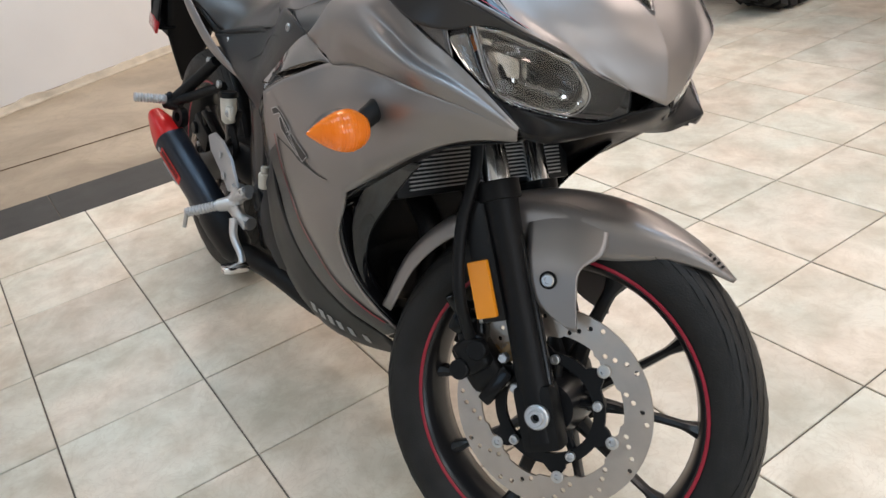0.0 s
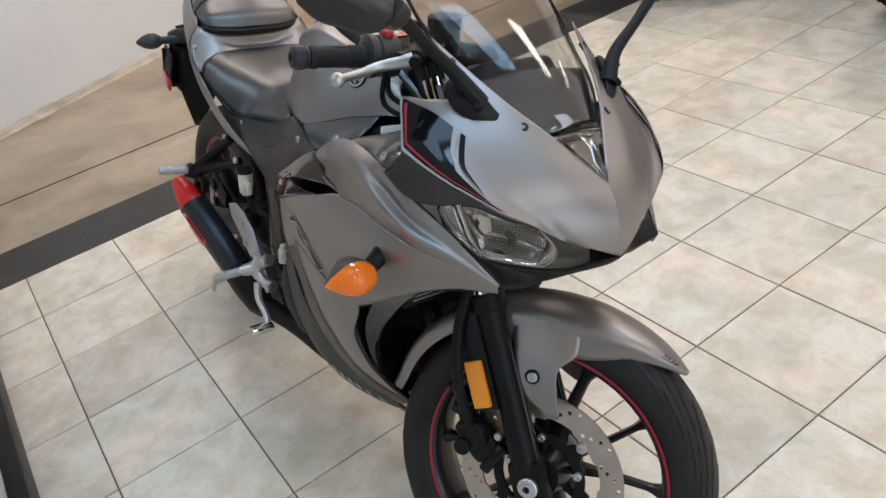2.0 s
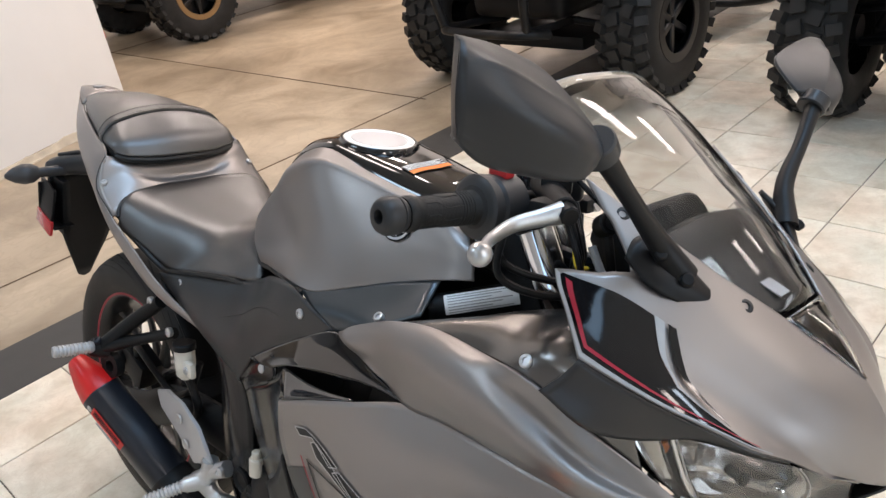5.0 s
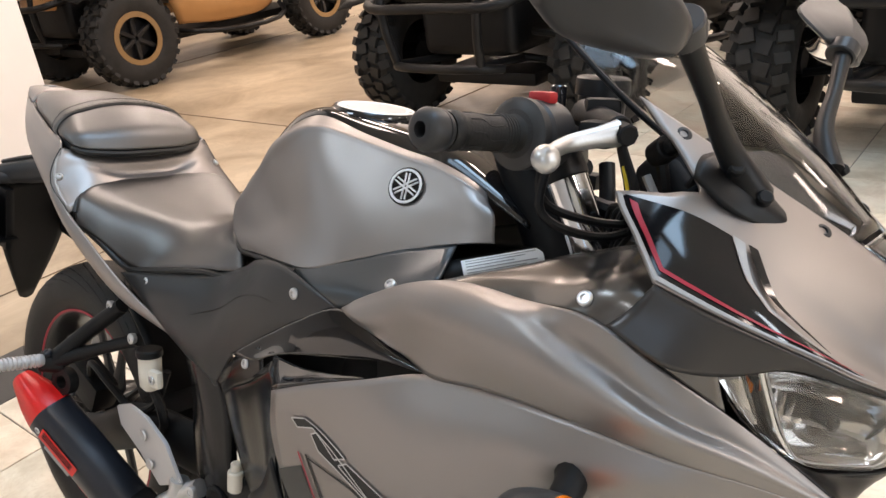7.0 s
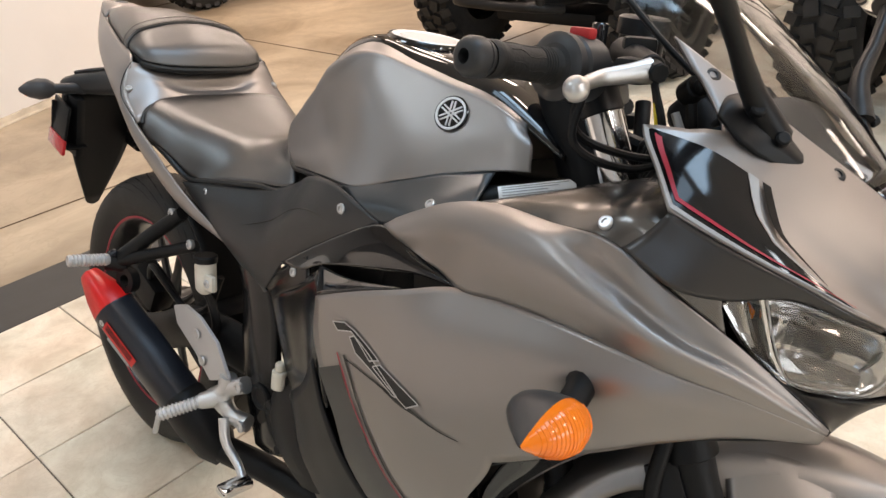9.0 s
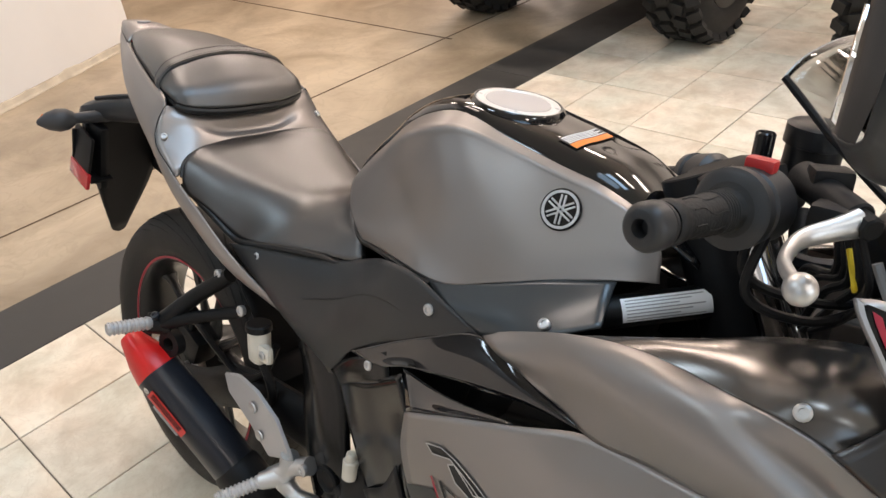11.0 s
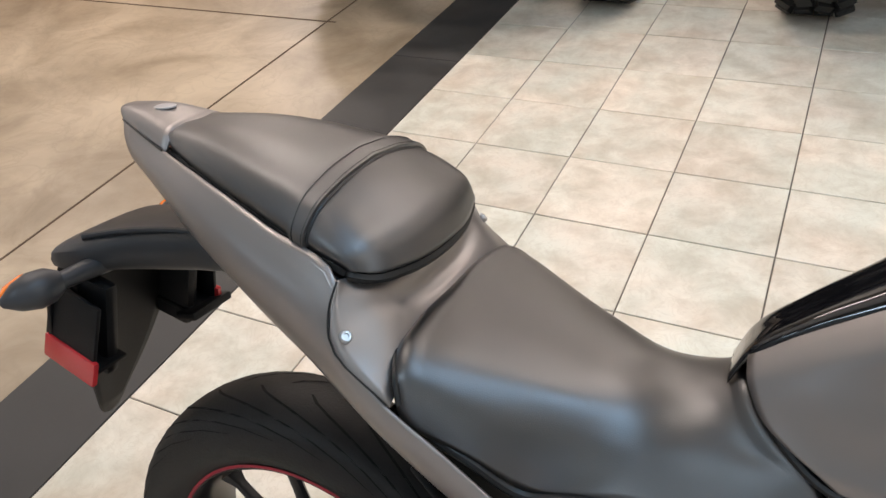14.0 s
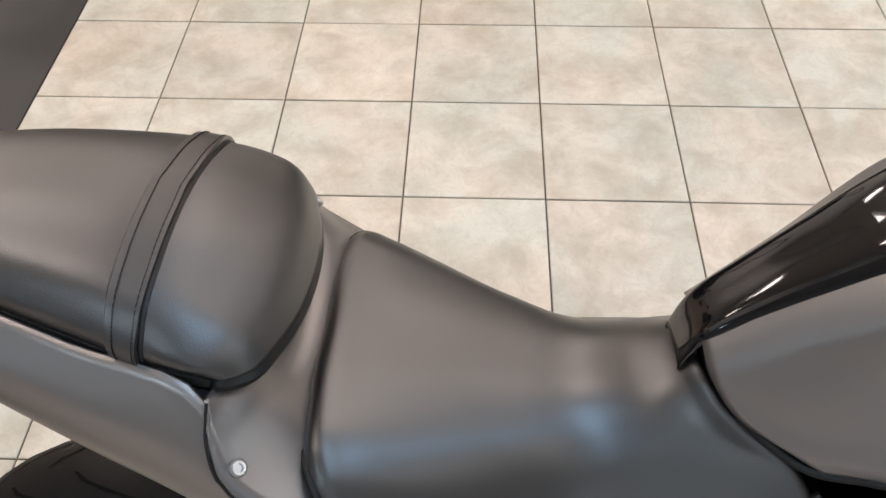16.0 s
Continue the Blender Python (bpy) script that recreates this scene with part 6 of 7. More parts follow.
def nose_cowl():
    """Both halves of the nose in one shell, joined along its ridge."""
    bm = bmesh.new()
    for s in (-1, 1):
        lines = []
        for k in range(43):
            line = []
            for j in range(61):
                v = j / 12
                u0 = rear_edge(v)
                p = on_sheet(NOSE, u0 + (7 - u0) * k / 42, v, s)[0]
                p.y = 0.0 if j == 0 and k > 28 else s * max(s * p.y, 0.0)
                line.append(bm.verts.new(p))
            lines.append(line)
        for a, b in zip(lines, lines[1:]):
            for j in range(60):
                bm.faces.new((a[j], a[j + 1], b[j + 1], b[j]) if s > 0 else (b[j], b[j + 1], a[j + 1], a[j]))
    bmesh.ops.remove_doubles(bm, verts=bm.verts, dist=2e-4)
    bmesh.ops.recalc_face_normals(bm, faces=bm.faces)
    return part("nose_cowl", bm, M_PAINT, bike, "matte grey nose cowl with black, red and silver graphics", thick=0.003)


nose_cowl()


def nose_at(u, v, s=-1):
    return on_sheet(NOSE, u, v, s)[0]


def decal(name, rows, material, parent, label="", s=-1, lift=0.0026, grid=None):
    """A thin film that follows a panel, from rows of (u, v) on its control grid."""
    bm = bmesh.new()
    vs = []
    for row in rows:
        line = []
        for u, v in row:
            p, n = on_sheet(grid or NOSE, u, v, s)
            line.append(bm.verts.new(p + n * lift))
        vs.append(line)
    for a, b in zip(vs, vs[1:]):
        for k in range(len(a) - 1):
            bm.faces.new((a[k], a[k + 1], b[k + 1], b[k]))
    return part(name, bm, material, parent, label)


def lerp_rows(a, b, n=8):
    """Rows of (u, v) between two broken lines."""
    def fill(line):
        out = []
        for p, q in zip(line, line[1:]):
            out += [(p[0] + (q[0] - p[0]) * k / n, p[1] + (q[1] - p[1]) * k / n) for k in range(n)]
        return out + [line[-1]]
    a, b = fill(a), fill(b)
    return [[(p[0] + (q[0] - p[0]) * f, p[1] + (q[1] - p[1]) * f) for p, q in zip(a, b)] for f in (0, 0.25, 0.5, 0.75, 1.0)]


M_VINYL = mat("black_graphic_vinyl", (0.006, 0.006, 0.007), 0.09, spec=0.5, grain=0.015, scale=200)


def nearest(grid, p):
    """The (u, v) of the spot on a side panel's control grid nearest to a point (x, half width, height)."""
    p, best = Vector(p), (0, 0)
    step, lo, hi = 0.25, (0.0, 0.0), (len(grid[0]) - 1.0, len(grid) - 1.0)
    for _ in range(5):
        us = [lo[0] + step * i for i in range(int((hi[0] - lo[0]) / step + 1.5))]
        vs = [lo[1] + step * i for i in range(int((hi[1] - lo[1]) / step + 1.5))]
        best = min(((u, v) for u in us for v in vs), key=lambda q: (on_sheet(grid, q[0], q[1], 1)[0] - p).length)
        lo = tuple(max(0.0, b - step) for b in best)
        hi = (min(len(grid[0]) - 1.0, best[0] + step), min(len(grid) - 1.0, best[1] + step))
        step /= 3
    return best


BTOP, BMID = nearest(NOSE, (1.964, 0.154, 0.847)), nearest(NOSE, (2.001, 0.176, 0.804))
BAR0, BAR1 = nearest(NOSE, (1.973, 0.149, 0.840)), nearest(NOSE, (2.003, 0.168, 0.806))


def inset(a, b, f):
    return (a[0] + (b[0] - a[0]) * f, a[1] + (b[1] - a[1]) * f)


for s in (-1, 1):
    blk = decal("graphic_panel", lerp_rows([(0.10, 3.05), (0.16, 4.86), (2.0, 4.84), (4.2, 4.80)], [(0.16, 2.96), BTOP, BMID, (4.2, 4.74)], 14), M_VINYL, bike, "gloss black graphic on the nose", s, 0.0030)
    decal("red_line", lerp_rows([(0.20, 3.05), (0.24, 4.66), (4.05, 4.66)], [(0.32, 3.05), (0.36, 4.52), (4.05, 4.60)]), M_RED, blk, "red pinstripe", s, 0.0044)
    decal("silver_line", lerp_rows([(0.015, 3.0), (0.02, 4.97), (4.4, 4.97)], [(0.10, 3.02), (0.13, 4.82), (4.4, 4.84)]), M_GREYP, blk, "silver stripe", s, 0.0036)
    decal("silver_bar", lerp_rows([BTOP, BMID, (3.2, 4.30)], [inset(BTOP, BAR0, 0.8), inset(BMID, (2.3, 3.55), 0.35), (3.2, 4.26)], 14), M_GREYP, blk, "silver stripe", s, 0.0042)
    decal("black_bar", lerp_rows([BAR0, BAR1, (3.3, 4.24)], [(BAR0[0] + 0.12, BAR0[1] - 0.05), (BAR1[0] + 0.14, BAR1[1] - 0.10), (3.3, 4.20)], 14), M_VINYL, blk, "", s, 0.0046)
both("nose_lip", [[(1.934, 0.2125, 0.8175), (1.965, 0.2025, 0.8045), (2.000, 0.1875, 0.7895), (2.033, 0.1675, 0.7745), (2.058, 0.1475, 0.7605), (2.077, 0.1155, 0.7455)],
                  [(1.918, 0.2170, 0.7960), (1.956, 0.2070, 0.7800), (1.992, 0.1880, 0.7720), (2.027, 0.1690, 0.7700), (2.057, 0.1460, 0.7580), (2.076, 0.1135, 0.7440)],
                  [(1.905, 0.2235, 0.7830), (1.950, 0.2120, 0.7590), (1.984, 0.1890, 0.7560), (2.021, 0.1695, 0.7655), (2.056, 0.1440, 0.7550), (2.075, 0.1110, 0.7420)]], M_SKIRT, bike, "dark satin lower nose panel", 5, 5, 0.003)
for s in (-1, 1):
    bolt(bike, nose_at(2.45, 0.42, s), (0.5, s * 0.5, 0.7), 0.0072, M_INKSHADE)
    bolt(bike, nose_at(0.62, 0.42, s), (0.5, s * 0.6, 0.6), 0.0072, M_INKSHADE)

# centre lens, headlamps, chin
part("position_lamp", sheet([[(2.032, -0.042, 0.834), (2.036, 0.0, 0.838), (2.032, 0.042, 0.834)], [(2.064, -0.020, 0.810), (2.069, 0, 0.814), (2.064, 0.020, 0.810)], [(2.093, -0.001, 0.784), (2.0935, 0, 0.7845), (2.093, 0.001, 0.784)]], 6, 6), M_LENS, bike, "clear position lamp lens", thick=0.002)
part("position_reflector", sheet([[(2.026, -0.040, 0.822), (2.024, 0.0, 0.822), (2.026, 0.040, 0.822)], [(2.054, -0.018, 0.796), (2.052, 0, 0.793), (2.054, 0.018, 0.796)], [(2.086, -0.001, 0.774), (2.086, 0, 0.774), (2.086, 0.001, 0.774)]], 6, 6), M_REFLECTOR, bike, thick=0.001)
HL = [[(1.972, 0.188, 0.757), (2.02, 0.168, 0.765), (2.057, 0.14, 0.754), (2.079, 0.102, 0.738), (2.096, 0.067, 0.722), (2.11, 0.036, 0.7085)],
      [(1.985, 0.184, 0.738), (2.0245, 0.1595, 0.735), (2.055, 0.127, 0.724), (2.081, 0.093, 0.711), (2.092, 0.058, 0.702), (2.1075, 0.0315, 0.696)],
      [(2, 0.176, 0.718), (2.0295, 0.1525, 0.708), (2.053, 0.121, 0.698), (2.077, 0.089, 0.69), (2.09, 0.056, 0.685), (2.1065, 0.0305, 0.682)],
      [(2.02, 0.165, 0.7), (2.0365, 0.1445, 0.686), (2.051, 0.117, 0.678), (2.071, 0.087, 0.673), (2.085, 0.055, 0.671), (2.1015, 0.0305, 0.67)]]
lamp = both("headlamp_lens", HL, M_LENS, bike, "clear headlamp lens", 6, 6, 0.002)


def lens_point(u, v, s, back):
    """A spot behind the lens: back metres in along the lamp's axis."""
    return on_sheet(HL, u, v, s)[0] + Vector((-0.93, -s * 0.30, 0.10)).normalized() * back


def dish(s, u0, u1, v0, v1, deep, facets, nu=26, nv=12):
    """A reflector that fills the lens, cut into upright facets."""
    bm = bmesh.new()
    net = []
    for i in range(nu + 1):
        a = i / nu
        col = []
        for j in range(nv + 1):
            b = j / nv
            bow = (1 - (2 * a - 1) ** 2) ** 0.55 * (1 - (2 * b - 1) ** 4) ** 0.8
            ridge = 0.0022 * ((a * facets) % 1.0) * a * (b > 0.30)
            shelf = 0.010 * (b < 0.30)
            col.append(bm.verts.new(lens_point(u0 + (u1 - u0) * a - 0.5 * a * (2 * b - 1) ** 2, v0 + (v1 - v0) * b, s, 0.006 + deep * bow - ridge - shelf * bow)))
        net.append(col)
    for p, q in zip(net, net[1:]):
        for k in range(nv):
            bm.faces.new((p[k], p[k + 1], q[k + 1], q[k]))
    rim = [net[0][k].co.copy() for k in range(0, nv + 1, 3)] + [net[k][nv].co.copy() for k in range(4, nu, 4)] + [net[nu][k].co.copy() for k in range(nv, -1, -3)]
    return bm, rim


for s in (-1, 1):
    bowl_bm, rim_line = dish(s, 0.72, 3.55, 0.16, 2.86, 0.046, 13)
    bowl = part("headlamp_bowl", bowl_bm, M_REFLECTOR, bike, "bright faceted headlamp reflector", smooth=16, thick=0.0015)
    part("bowl_rim", tube([p + Vector((0.003, 0, 0)) for p in rim_line], 0.0007, 6, 3), M_SILVER, bowl, "bright reflector rim")
    at = lens_point(2.2, 1.5, s, 0.036)
    out = Vector((0.93, s * 0.30, -0.10)).normalized()
    part("bulb", joined(rod(at, at + out * 0.016, 0.005), rod(at + out * 0.014, at + out * 0.020, 0.0065)), M_DARK, bowl)
    part("lamp_insert", sheet([[lens_point(u, v, s, 0.010 + 0.012 * (u - 0.1)) for u in (0.10, 0.35, 0.62)] for v in (0.15, 1.0, 2.0, 2.85)], 2, 2), M_REFLECTOR, bowl, "chrome side lamp insert", smooth=8, thick=0.0015)
    sb = lens_point(0.66, 0.95, s, 0.034)
    part("side_bulb", lathe([(0, 0), (0, 0.0095), (0.008, 0.0095), (0.014, 0.006), (0.015, 0)], sb, out, 18), M_AMBER, bowl, "amber side bulb")
    part("lamp_divider", tube([lens_point(0.70, v, s, 0.006) for v in (0.1, 1.0, 2.0, 2.9)], 0.0022, 6, 4), M_CHROME, bowl)
    part("lamp_hood", sheet([[lens_point(u, v, s, b) for u in (0.72, 1.4, 2.1, 2.8, 3.5)] for v, b in ((0.10, 0.004), (0.42, 0.028), (0.80, 0.046))], 3, 4), M_SATIN, bowl, "black hood over the reflector", thick=0.0015)
    part("lamp_mask", sheet([[lens_point(u, v, s, 0.007 + 0.008 * (v - 0.1)) for u in (3.30, 3.9, 4.5, 4.95)] for v in (0.1, 1.0, 2.0, 2.9)], 4, 4), M_SATIN, bowl, "black inner lamp mask", thick=0.002)
    part("lamp_housing", sheet([[lens_point(u, v, s, 0.012 + 0.075 * (1 - ((v - 1.5) / 1.6) ** 2) ** 0.5) for u in (0.0, 1.0, 2.0, 3.0, 4.0, 5.0)] for v in (-0.05, 0.3, 1.5, 2.7, 3.05)], 3, 5), M_DARK, bowl, thick=0.002)
CHIN = [[(2.018, 0.166, 0.699), (2.0365, 0.1455, 0.684), (2.051, 0.118, 0.676), (2.071, 0.088, 0.671), (2.087, 0.056, 0.669), (2.1105, 0.0285, 0.684), (2.128, 0, 0.692)],
        [(2.045, 0.156, 0.68), (2.0485, 0.1345, 0.673), (2.055, 0.107, 0.667), (2.069, 0.079, 0.663), (2.081, 0.05, 0.662), (2.0985, 0.0245, 0.669), (2.112, 0, 0.676)],
        [(2.066, 0.149, 0.663), (2.062, 0.13, 0.656), (2.062, 0.108, 0.652), (2.064, 0.082, 0.65), (2.068, 0.056, 0.65), (2.076, 0.028, 0.655), (2.082, 0, 0.658)],
        [(2.02, 0.13, 0.648), (2.01, 0.11, 0.645), (2, 0.09, 0.643), (2, 0.07, 0.642), (2, 0.05, 0.642), (2, 0.025, 0.642), (2, 0, 0.642)]]
chin_rows = [[(x, -w, z) for x, w, z in r] + [(x, w, z) for x, w, z in r[-2::-1]] for r in CHIN]
part("chin_cowl", sheet(chin_rows, 4, 5), M_SATIN, bike, "satin black chin under the headlamps", thick=0.003)

# windscreen, inner dash
WS = [[(2.034, 0.0, 0.842), (1.980, 0.0, 0.896), (1.915, 0.0, 0.948), (1.855, 0.0, 0.990), (1.798, 0.0, 1.021)],
      [(2.031, 0.024, 0.839), (1.974, 0.048, 0.890), (1.910, 0.063, 0.941), (1.850, 0.072, 0.984), (1.795, 0.074, 1.016)],
      [(2.025, 0.043, 0.835), (1.962, 0.080, 0.878), (1.900, 0.100, 0.922), (1.845, 0.108, 0.968), (1.791, 0.108, 1.006)],
      [(2.018, 0.050, 0.838), (1.952, 0.092, 0.876), (1.888, 0.112, 0.914), (1.838, 0.120, 0.954), (1.789, 0.122, 0.997)]]
ws_rows = side(WS[::-1], -1) + side(WS[1:], 1)
screen = part("windscreen", sheet(ws_rows, 6, 5), M_SCREEN, bike, "smoked clear windscreen", thick=0.003)
screen.visible_shadow = False
part("screen_edge", tube([r[-1] for r in ws_rows], 0.0010, 8, 5), M_GREYP, screen)
for s in (-1, 1):
    part("screen_seal", tube([r for r in side(WS, s)[3]], 0.0028, 8, 5), M_DARK, screen)
part("dash_panel", sheet([[(2.015, -0.05, 0.828), (2.018, 0, 0.832), (2.015, 0.05, 0.828)], [(1.965, -0.082, 0.856), (1.968, 0, 0.862), (1.965, 0.082, 0.856)], [(1.915, -0.105, 0.882), (1.920, 0, 0.893), (1.915, 0.105, 0.882)], [(1.908, -0.104, 0.872), (1.912, 0, 0.884), (1.908, 0.104, 0.872)]], 5, 5), M_INKSHADE, bike, "black inner dash panel", thick=0.004)
part("instrument_panel", joined(moved(box(0.05, 0.17, 0.075, bevel=0.020, seg=3), pose(1.885, 0, 0.862, 0, -38)), rod((1.890, -0.042, 0.862), (1.872, -0.042, 0.886), 0.040, 32)), M_DARK, bike, "black instrument cluster behind the screen")
part("dash_badge", moved(box(0.022, 0.022, 0.001, bevel=0), facing((2.004, 0, 0.8445), (0.4, 0, 1))), M_GREYP, bike, smooth=0)

# mirrors
M_HEAD = mat("satin_black_mirror_shell", (0.022, 0.022, 0.023), 0.40, spec=0.5, grain=0.06, scale=700, vary=0.06, vscale=9, rvary=0.03)


def mirror(s):
    root = Vector((1.955, s * 0.118, 0.885))
    tip = Vector((1.940, s * 0.224, 0.992))
    base = part("mirror_base", sheet([[(1.932, s * 0.122, 0.903), (1.957, s * 0.113, 0.888), (1.994, s * 0.089, 0.847)], [(1.928, s * 0.135, 0.900), (1.957, s * 0.134, 0.881), (1.995, s * 0.092, 0.845)], [(1.930, s * 0.148, 0.888), (1.952, s * 0.145, 0.868), (1.994, s * 0.095, 0.843)]], 5, 5), M_SATIN, bike, "black mirror with a slim stalk", thick=0.005)
    part("stalk", tube([root + Vector((0.012, s * -0.004, -0.012)), root + Vector((-0.004, s * 0.02, 0.022)), root.lerp(tip, 0.6), tip], [0.0135, 0.0100, 0.0078, 0.0095], 12, 6), M_SATIN, base)
    for at in ((1.955, s * 0.135, 0.893), (1.974, s * 0.122, 0.872)):
        part("bolt", rod(Vector(at), Vector(at) + Vector((0.004, s * 0.006, 0.005)), 0.0060, 18), M_DARK, base)
    fwd = Vector((0.78, s * 0.62, -0.09)).normalized()
    top = [(1.900, 0.330, 1.064), (1.900, 0.298, 1.0585), (1.899, 0.262, 1.048), (1.902, 0.236, 1.037), (1.922, 0.224, 1.016), (1.936, 0.222, 1.002)]
    crease = [(1.904, 0.334, 1.056), (1.918, 0.308, 1.050), (1.929, 0.282, 1.036), (1.938, 0.258, 1.021), (1.942, 0.240, 1.008), (1.943, 0.228, 0.998)]
    face = [(1.902, 0.335, 1.030), (1.932, 0.308, 1.020), (1.948, 0.282, 1.008), (1.954, 0.262, 0.999), (1.954, 0.246, 0.992), (1.950, 0.233, 0.990)]
    low = [(1.900, 0.330, 1.006), (1.914, 0.310, 0.994), (1.930, 0.290, 0.983), (1.944, 0.270, 0.976), (1.950, 0.254, 0.975), (1.950, 0.240, 0.981)]
    bottom = [(1.896, 0.326, 1.002), (1.905, 0.308, 0.985), (1.920, 0.286, 0.977), (1.935, 0.266, 0.973), (1.942, 0.250, 0.973), (1.945, 0.238, 0.980)]
    squash = 0.86 if s > 0 else 1.0
    shell = [[Vector((x, s * y, 0.990 + (z - 0.990) * squash)) for x, y, z in line] for line in (top, crease, face, low, bottom)]
    mid_c = Vector((1.918, s * 0.280, 0.990 + 0.028 * squash))
    rim_back = [[mid_c + (p - mid_c) * f - fwd * b for p in shell[k]] for k, f, b in ((0, 1.01, 0.018), (4, 1.01, 0.016))]
    lip = [[mid_c + (p - mid_c) * 0.93 - fwd * 0.020 for p in line] for line in (shell[0], shell[4])]
    def near(a, b, f):
        return [p.lerp(q, f) for p, q in zip(a, b)]
    creased = [shell[0], near(shell[0], shell[1], 0.88), near(shell[1], shell[2], 0.03), near(shell[1], shell[2], 0.16), shell[2], near(shell[2], shell[3], 0.85)] + shell[3:]
    h = part("head", sheet([lip[0], rim_back[0]] + creased + [rim_back[1], lip[1]], 5, 4), M_HEAD, base, "angular black mirror housing", thick=0.002)
    ends = []
    for k in (0, -1):
        ends.append(sheet([[lip[0][k], rim_back[0][k], shell[0][k]], [lip[0][k].lerp(lip[1][k], 0.5), rim_back[0][k].lerp(rim_back[1][k], 0.5), shell[2][k]], [lip[1][k], rim_back[1][k], shell[4][k]]], 3, 4))
    for end_bm in ends:
        part("end_cap", end_bm, M_HEAD, h)
    g = bmesh.new()
    ring = [mid_c + (p - mid_c) * 0.88 - fwd * 0.012 for p in shell[0][:-1] + shell[4][::-1]]
    flatten = sum(((p - mid_c).dot(fwd) for p in ring)) / len(ring)
    g.faces.new([g.verts.new(p - fwd * ((p - mid_c).dot(fwd) - flatten)) for p in ring])
    part("mirror_glass", g, M_MIRROR, h, "silver mirror glass", thick=0.002)
    part("hinge_ring", rod(Vector((1.940, s * 0.228, 0.996)), Vector((1.938, s * 0.216, 0.984)), 0.016, 20), M_HEAD, base)


mirror(-1)
mirror(1)

# handlebars, levers, switches
HEAD_TOP = PIVOT + UP * 0.69
ACROSS = Matrix.Rotation(radians(STEER), 3, UP) @ Vector((0, 1, 0))


def other_side(p):
    """The mirrored place on the left half of the turned handlebar."""
    return p - ACROSS * (2 * (p - HEAD_TOP).dot(ACROSS))


def bar_side(s):
    inner = Vector((1.800, s * 0.115, 0.905))
    end = Vector((1.780, -0.286, 0.917))
    inner.y = -0.115
    if s > 0:
        inner, end = other_side(inner), other_side(end)
    d = (end - inner).normalized()
    bar = part("handlebar", tube([inner - d * 0.03, inner, end - d * 0.01], 0.011, 12, 3), M_DARK, bike, "black clip-on handlebar")
    L = (end - inner).length
    g0 = inner + d * (L * 0.36)
    gl = (end - g0).length - 0.022
    prof = [(0, 0), (0, 0.0225), (0.004, 0.0232), (0.007, 0.0232), (0.010, 0.0160), (0.014, 0.0148), (gl - 0.016, 0.0142), (gl - 0.011, 0.0146), (gl - 0.009, 0.0158), (gl - 0.003, 0.0158), (gl, 0.0145), (gl, 0)]
    grip = part("grip", lathe(prof, g0, d, 28), M_RUBBER, bar, "black rubber grip with a raised zigzag pattern")
    ga = (Vector((0, 0, 1)) - d * d.z).normalized()
    gb = d.cross(ga)
    for k in range(8):
        q0 = 2 * math.pi * k / 8
        way = [(0.016, 0.0), (gl * 0.28, 0.05), (gl * 0.36, 0.42), (gl * 0.58, 0.42), (gl * 0.66, 0.78), (gl - 0.018, 0.80)]
        part("grip_rib", tube([g0 + d * h + (ga * math.cos(q0 + q) + gb * math.sin(q0 + q)) * 0.0144 for h, q in way], 0.0005, 5, 4), M_RUBBER, grip)
    for k in range(5):
        part("grip_ring", lathe([(0.0165 + 0.0032 * k, 0.0144), (0.0172 + 0.0032 * k, 0.0157), (0.0182 + 0.0032 * k, 0.0157), (0.0189 + 0.0032 * k, 0.0144)], g0, d, 28), M_RUBBER, grip)
    part("bar_end", lathe([(0, 0.010), (0.0015, 0.0142), (0.004, 0.0155), (0.006, 0.0155), (0.0068, 0.0145), (0.0078, 0.0145), (0.0086, 0.0165), (0.019, 0.0165), (0.0235, 0.0140), (0.0250, 0.0110), (0.0250, 0.0062), (0.014, 0.0058), (0.014, 0)], end - d * 0.022, d, 32), M_HEAD, bar, "gloss black bar end with a hollow")
    sw = inner + d * (L * 0.24)
    part("switch_housing", lathe([(-0.022, 0), (-0.022, 0.022), (-0.016, 0.029), (0.010, 0.029), (0.013, 0.0265), (0.016, 0.0265), (0.018, 0.0300), (0.026, 0.0300), (0.029, 0.0260), (0.029, 0)], sw, d, 28), M_HEAD, bar)
    if s < 0:
        part("engine_switch", moved(box(0.022, 0.013, 0.010, bevel=0.003), Matrix.Translation(sw + Vector((0.002, 0.004, 0.031)))), M_KNOB, bar, "red engine stop switch")
    lr = Vector((1.868, -0.154, 0.915))
    way = [lr, Vector((1.860, -0.170, 0.912)), Vector((1.847, -0.194, 0.907)), Vector((1.848, -0.222, 0.902)), Vector((1.868, -0.262, 0.903))]
    tip_at = Vector((1.874, -0.270, 0.904))
    if s > 0:
        way, tip_at = [other_side(q) for q in way], other_side(tip_at)
        lr = way[0]
    lever = part("brake_lever" if s < 0 else "clutch_lever", tube(way, [0.011, 0.0085, 0.0070, 0.0060, 0.0055], 12, 6, flat=0.75), M_ALU, bar, "silver brake lever" if s < 0 else "silver clutch lever")
    ball = bmesh.new()
    bmesh.ops.create_uvsphere(ball, u_segments=18, v_segments=12, radius=0.0100, matrix=Matrix.Translation(tip_at))
    part("lever_ball", ball, M_ALU, lever)
    part("lever_perch", moved(box(0.030, 0.034, 0.022, bevel=0.007), Matrix.Translation(lr + Vector((-0.016, -s * 0.006, -0.002)))), M_DARK, bar)
    return bar, lr


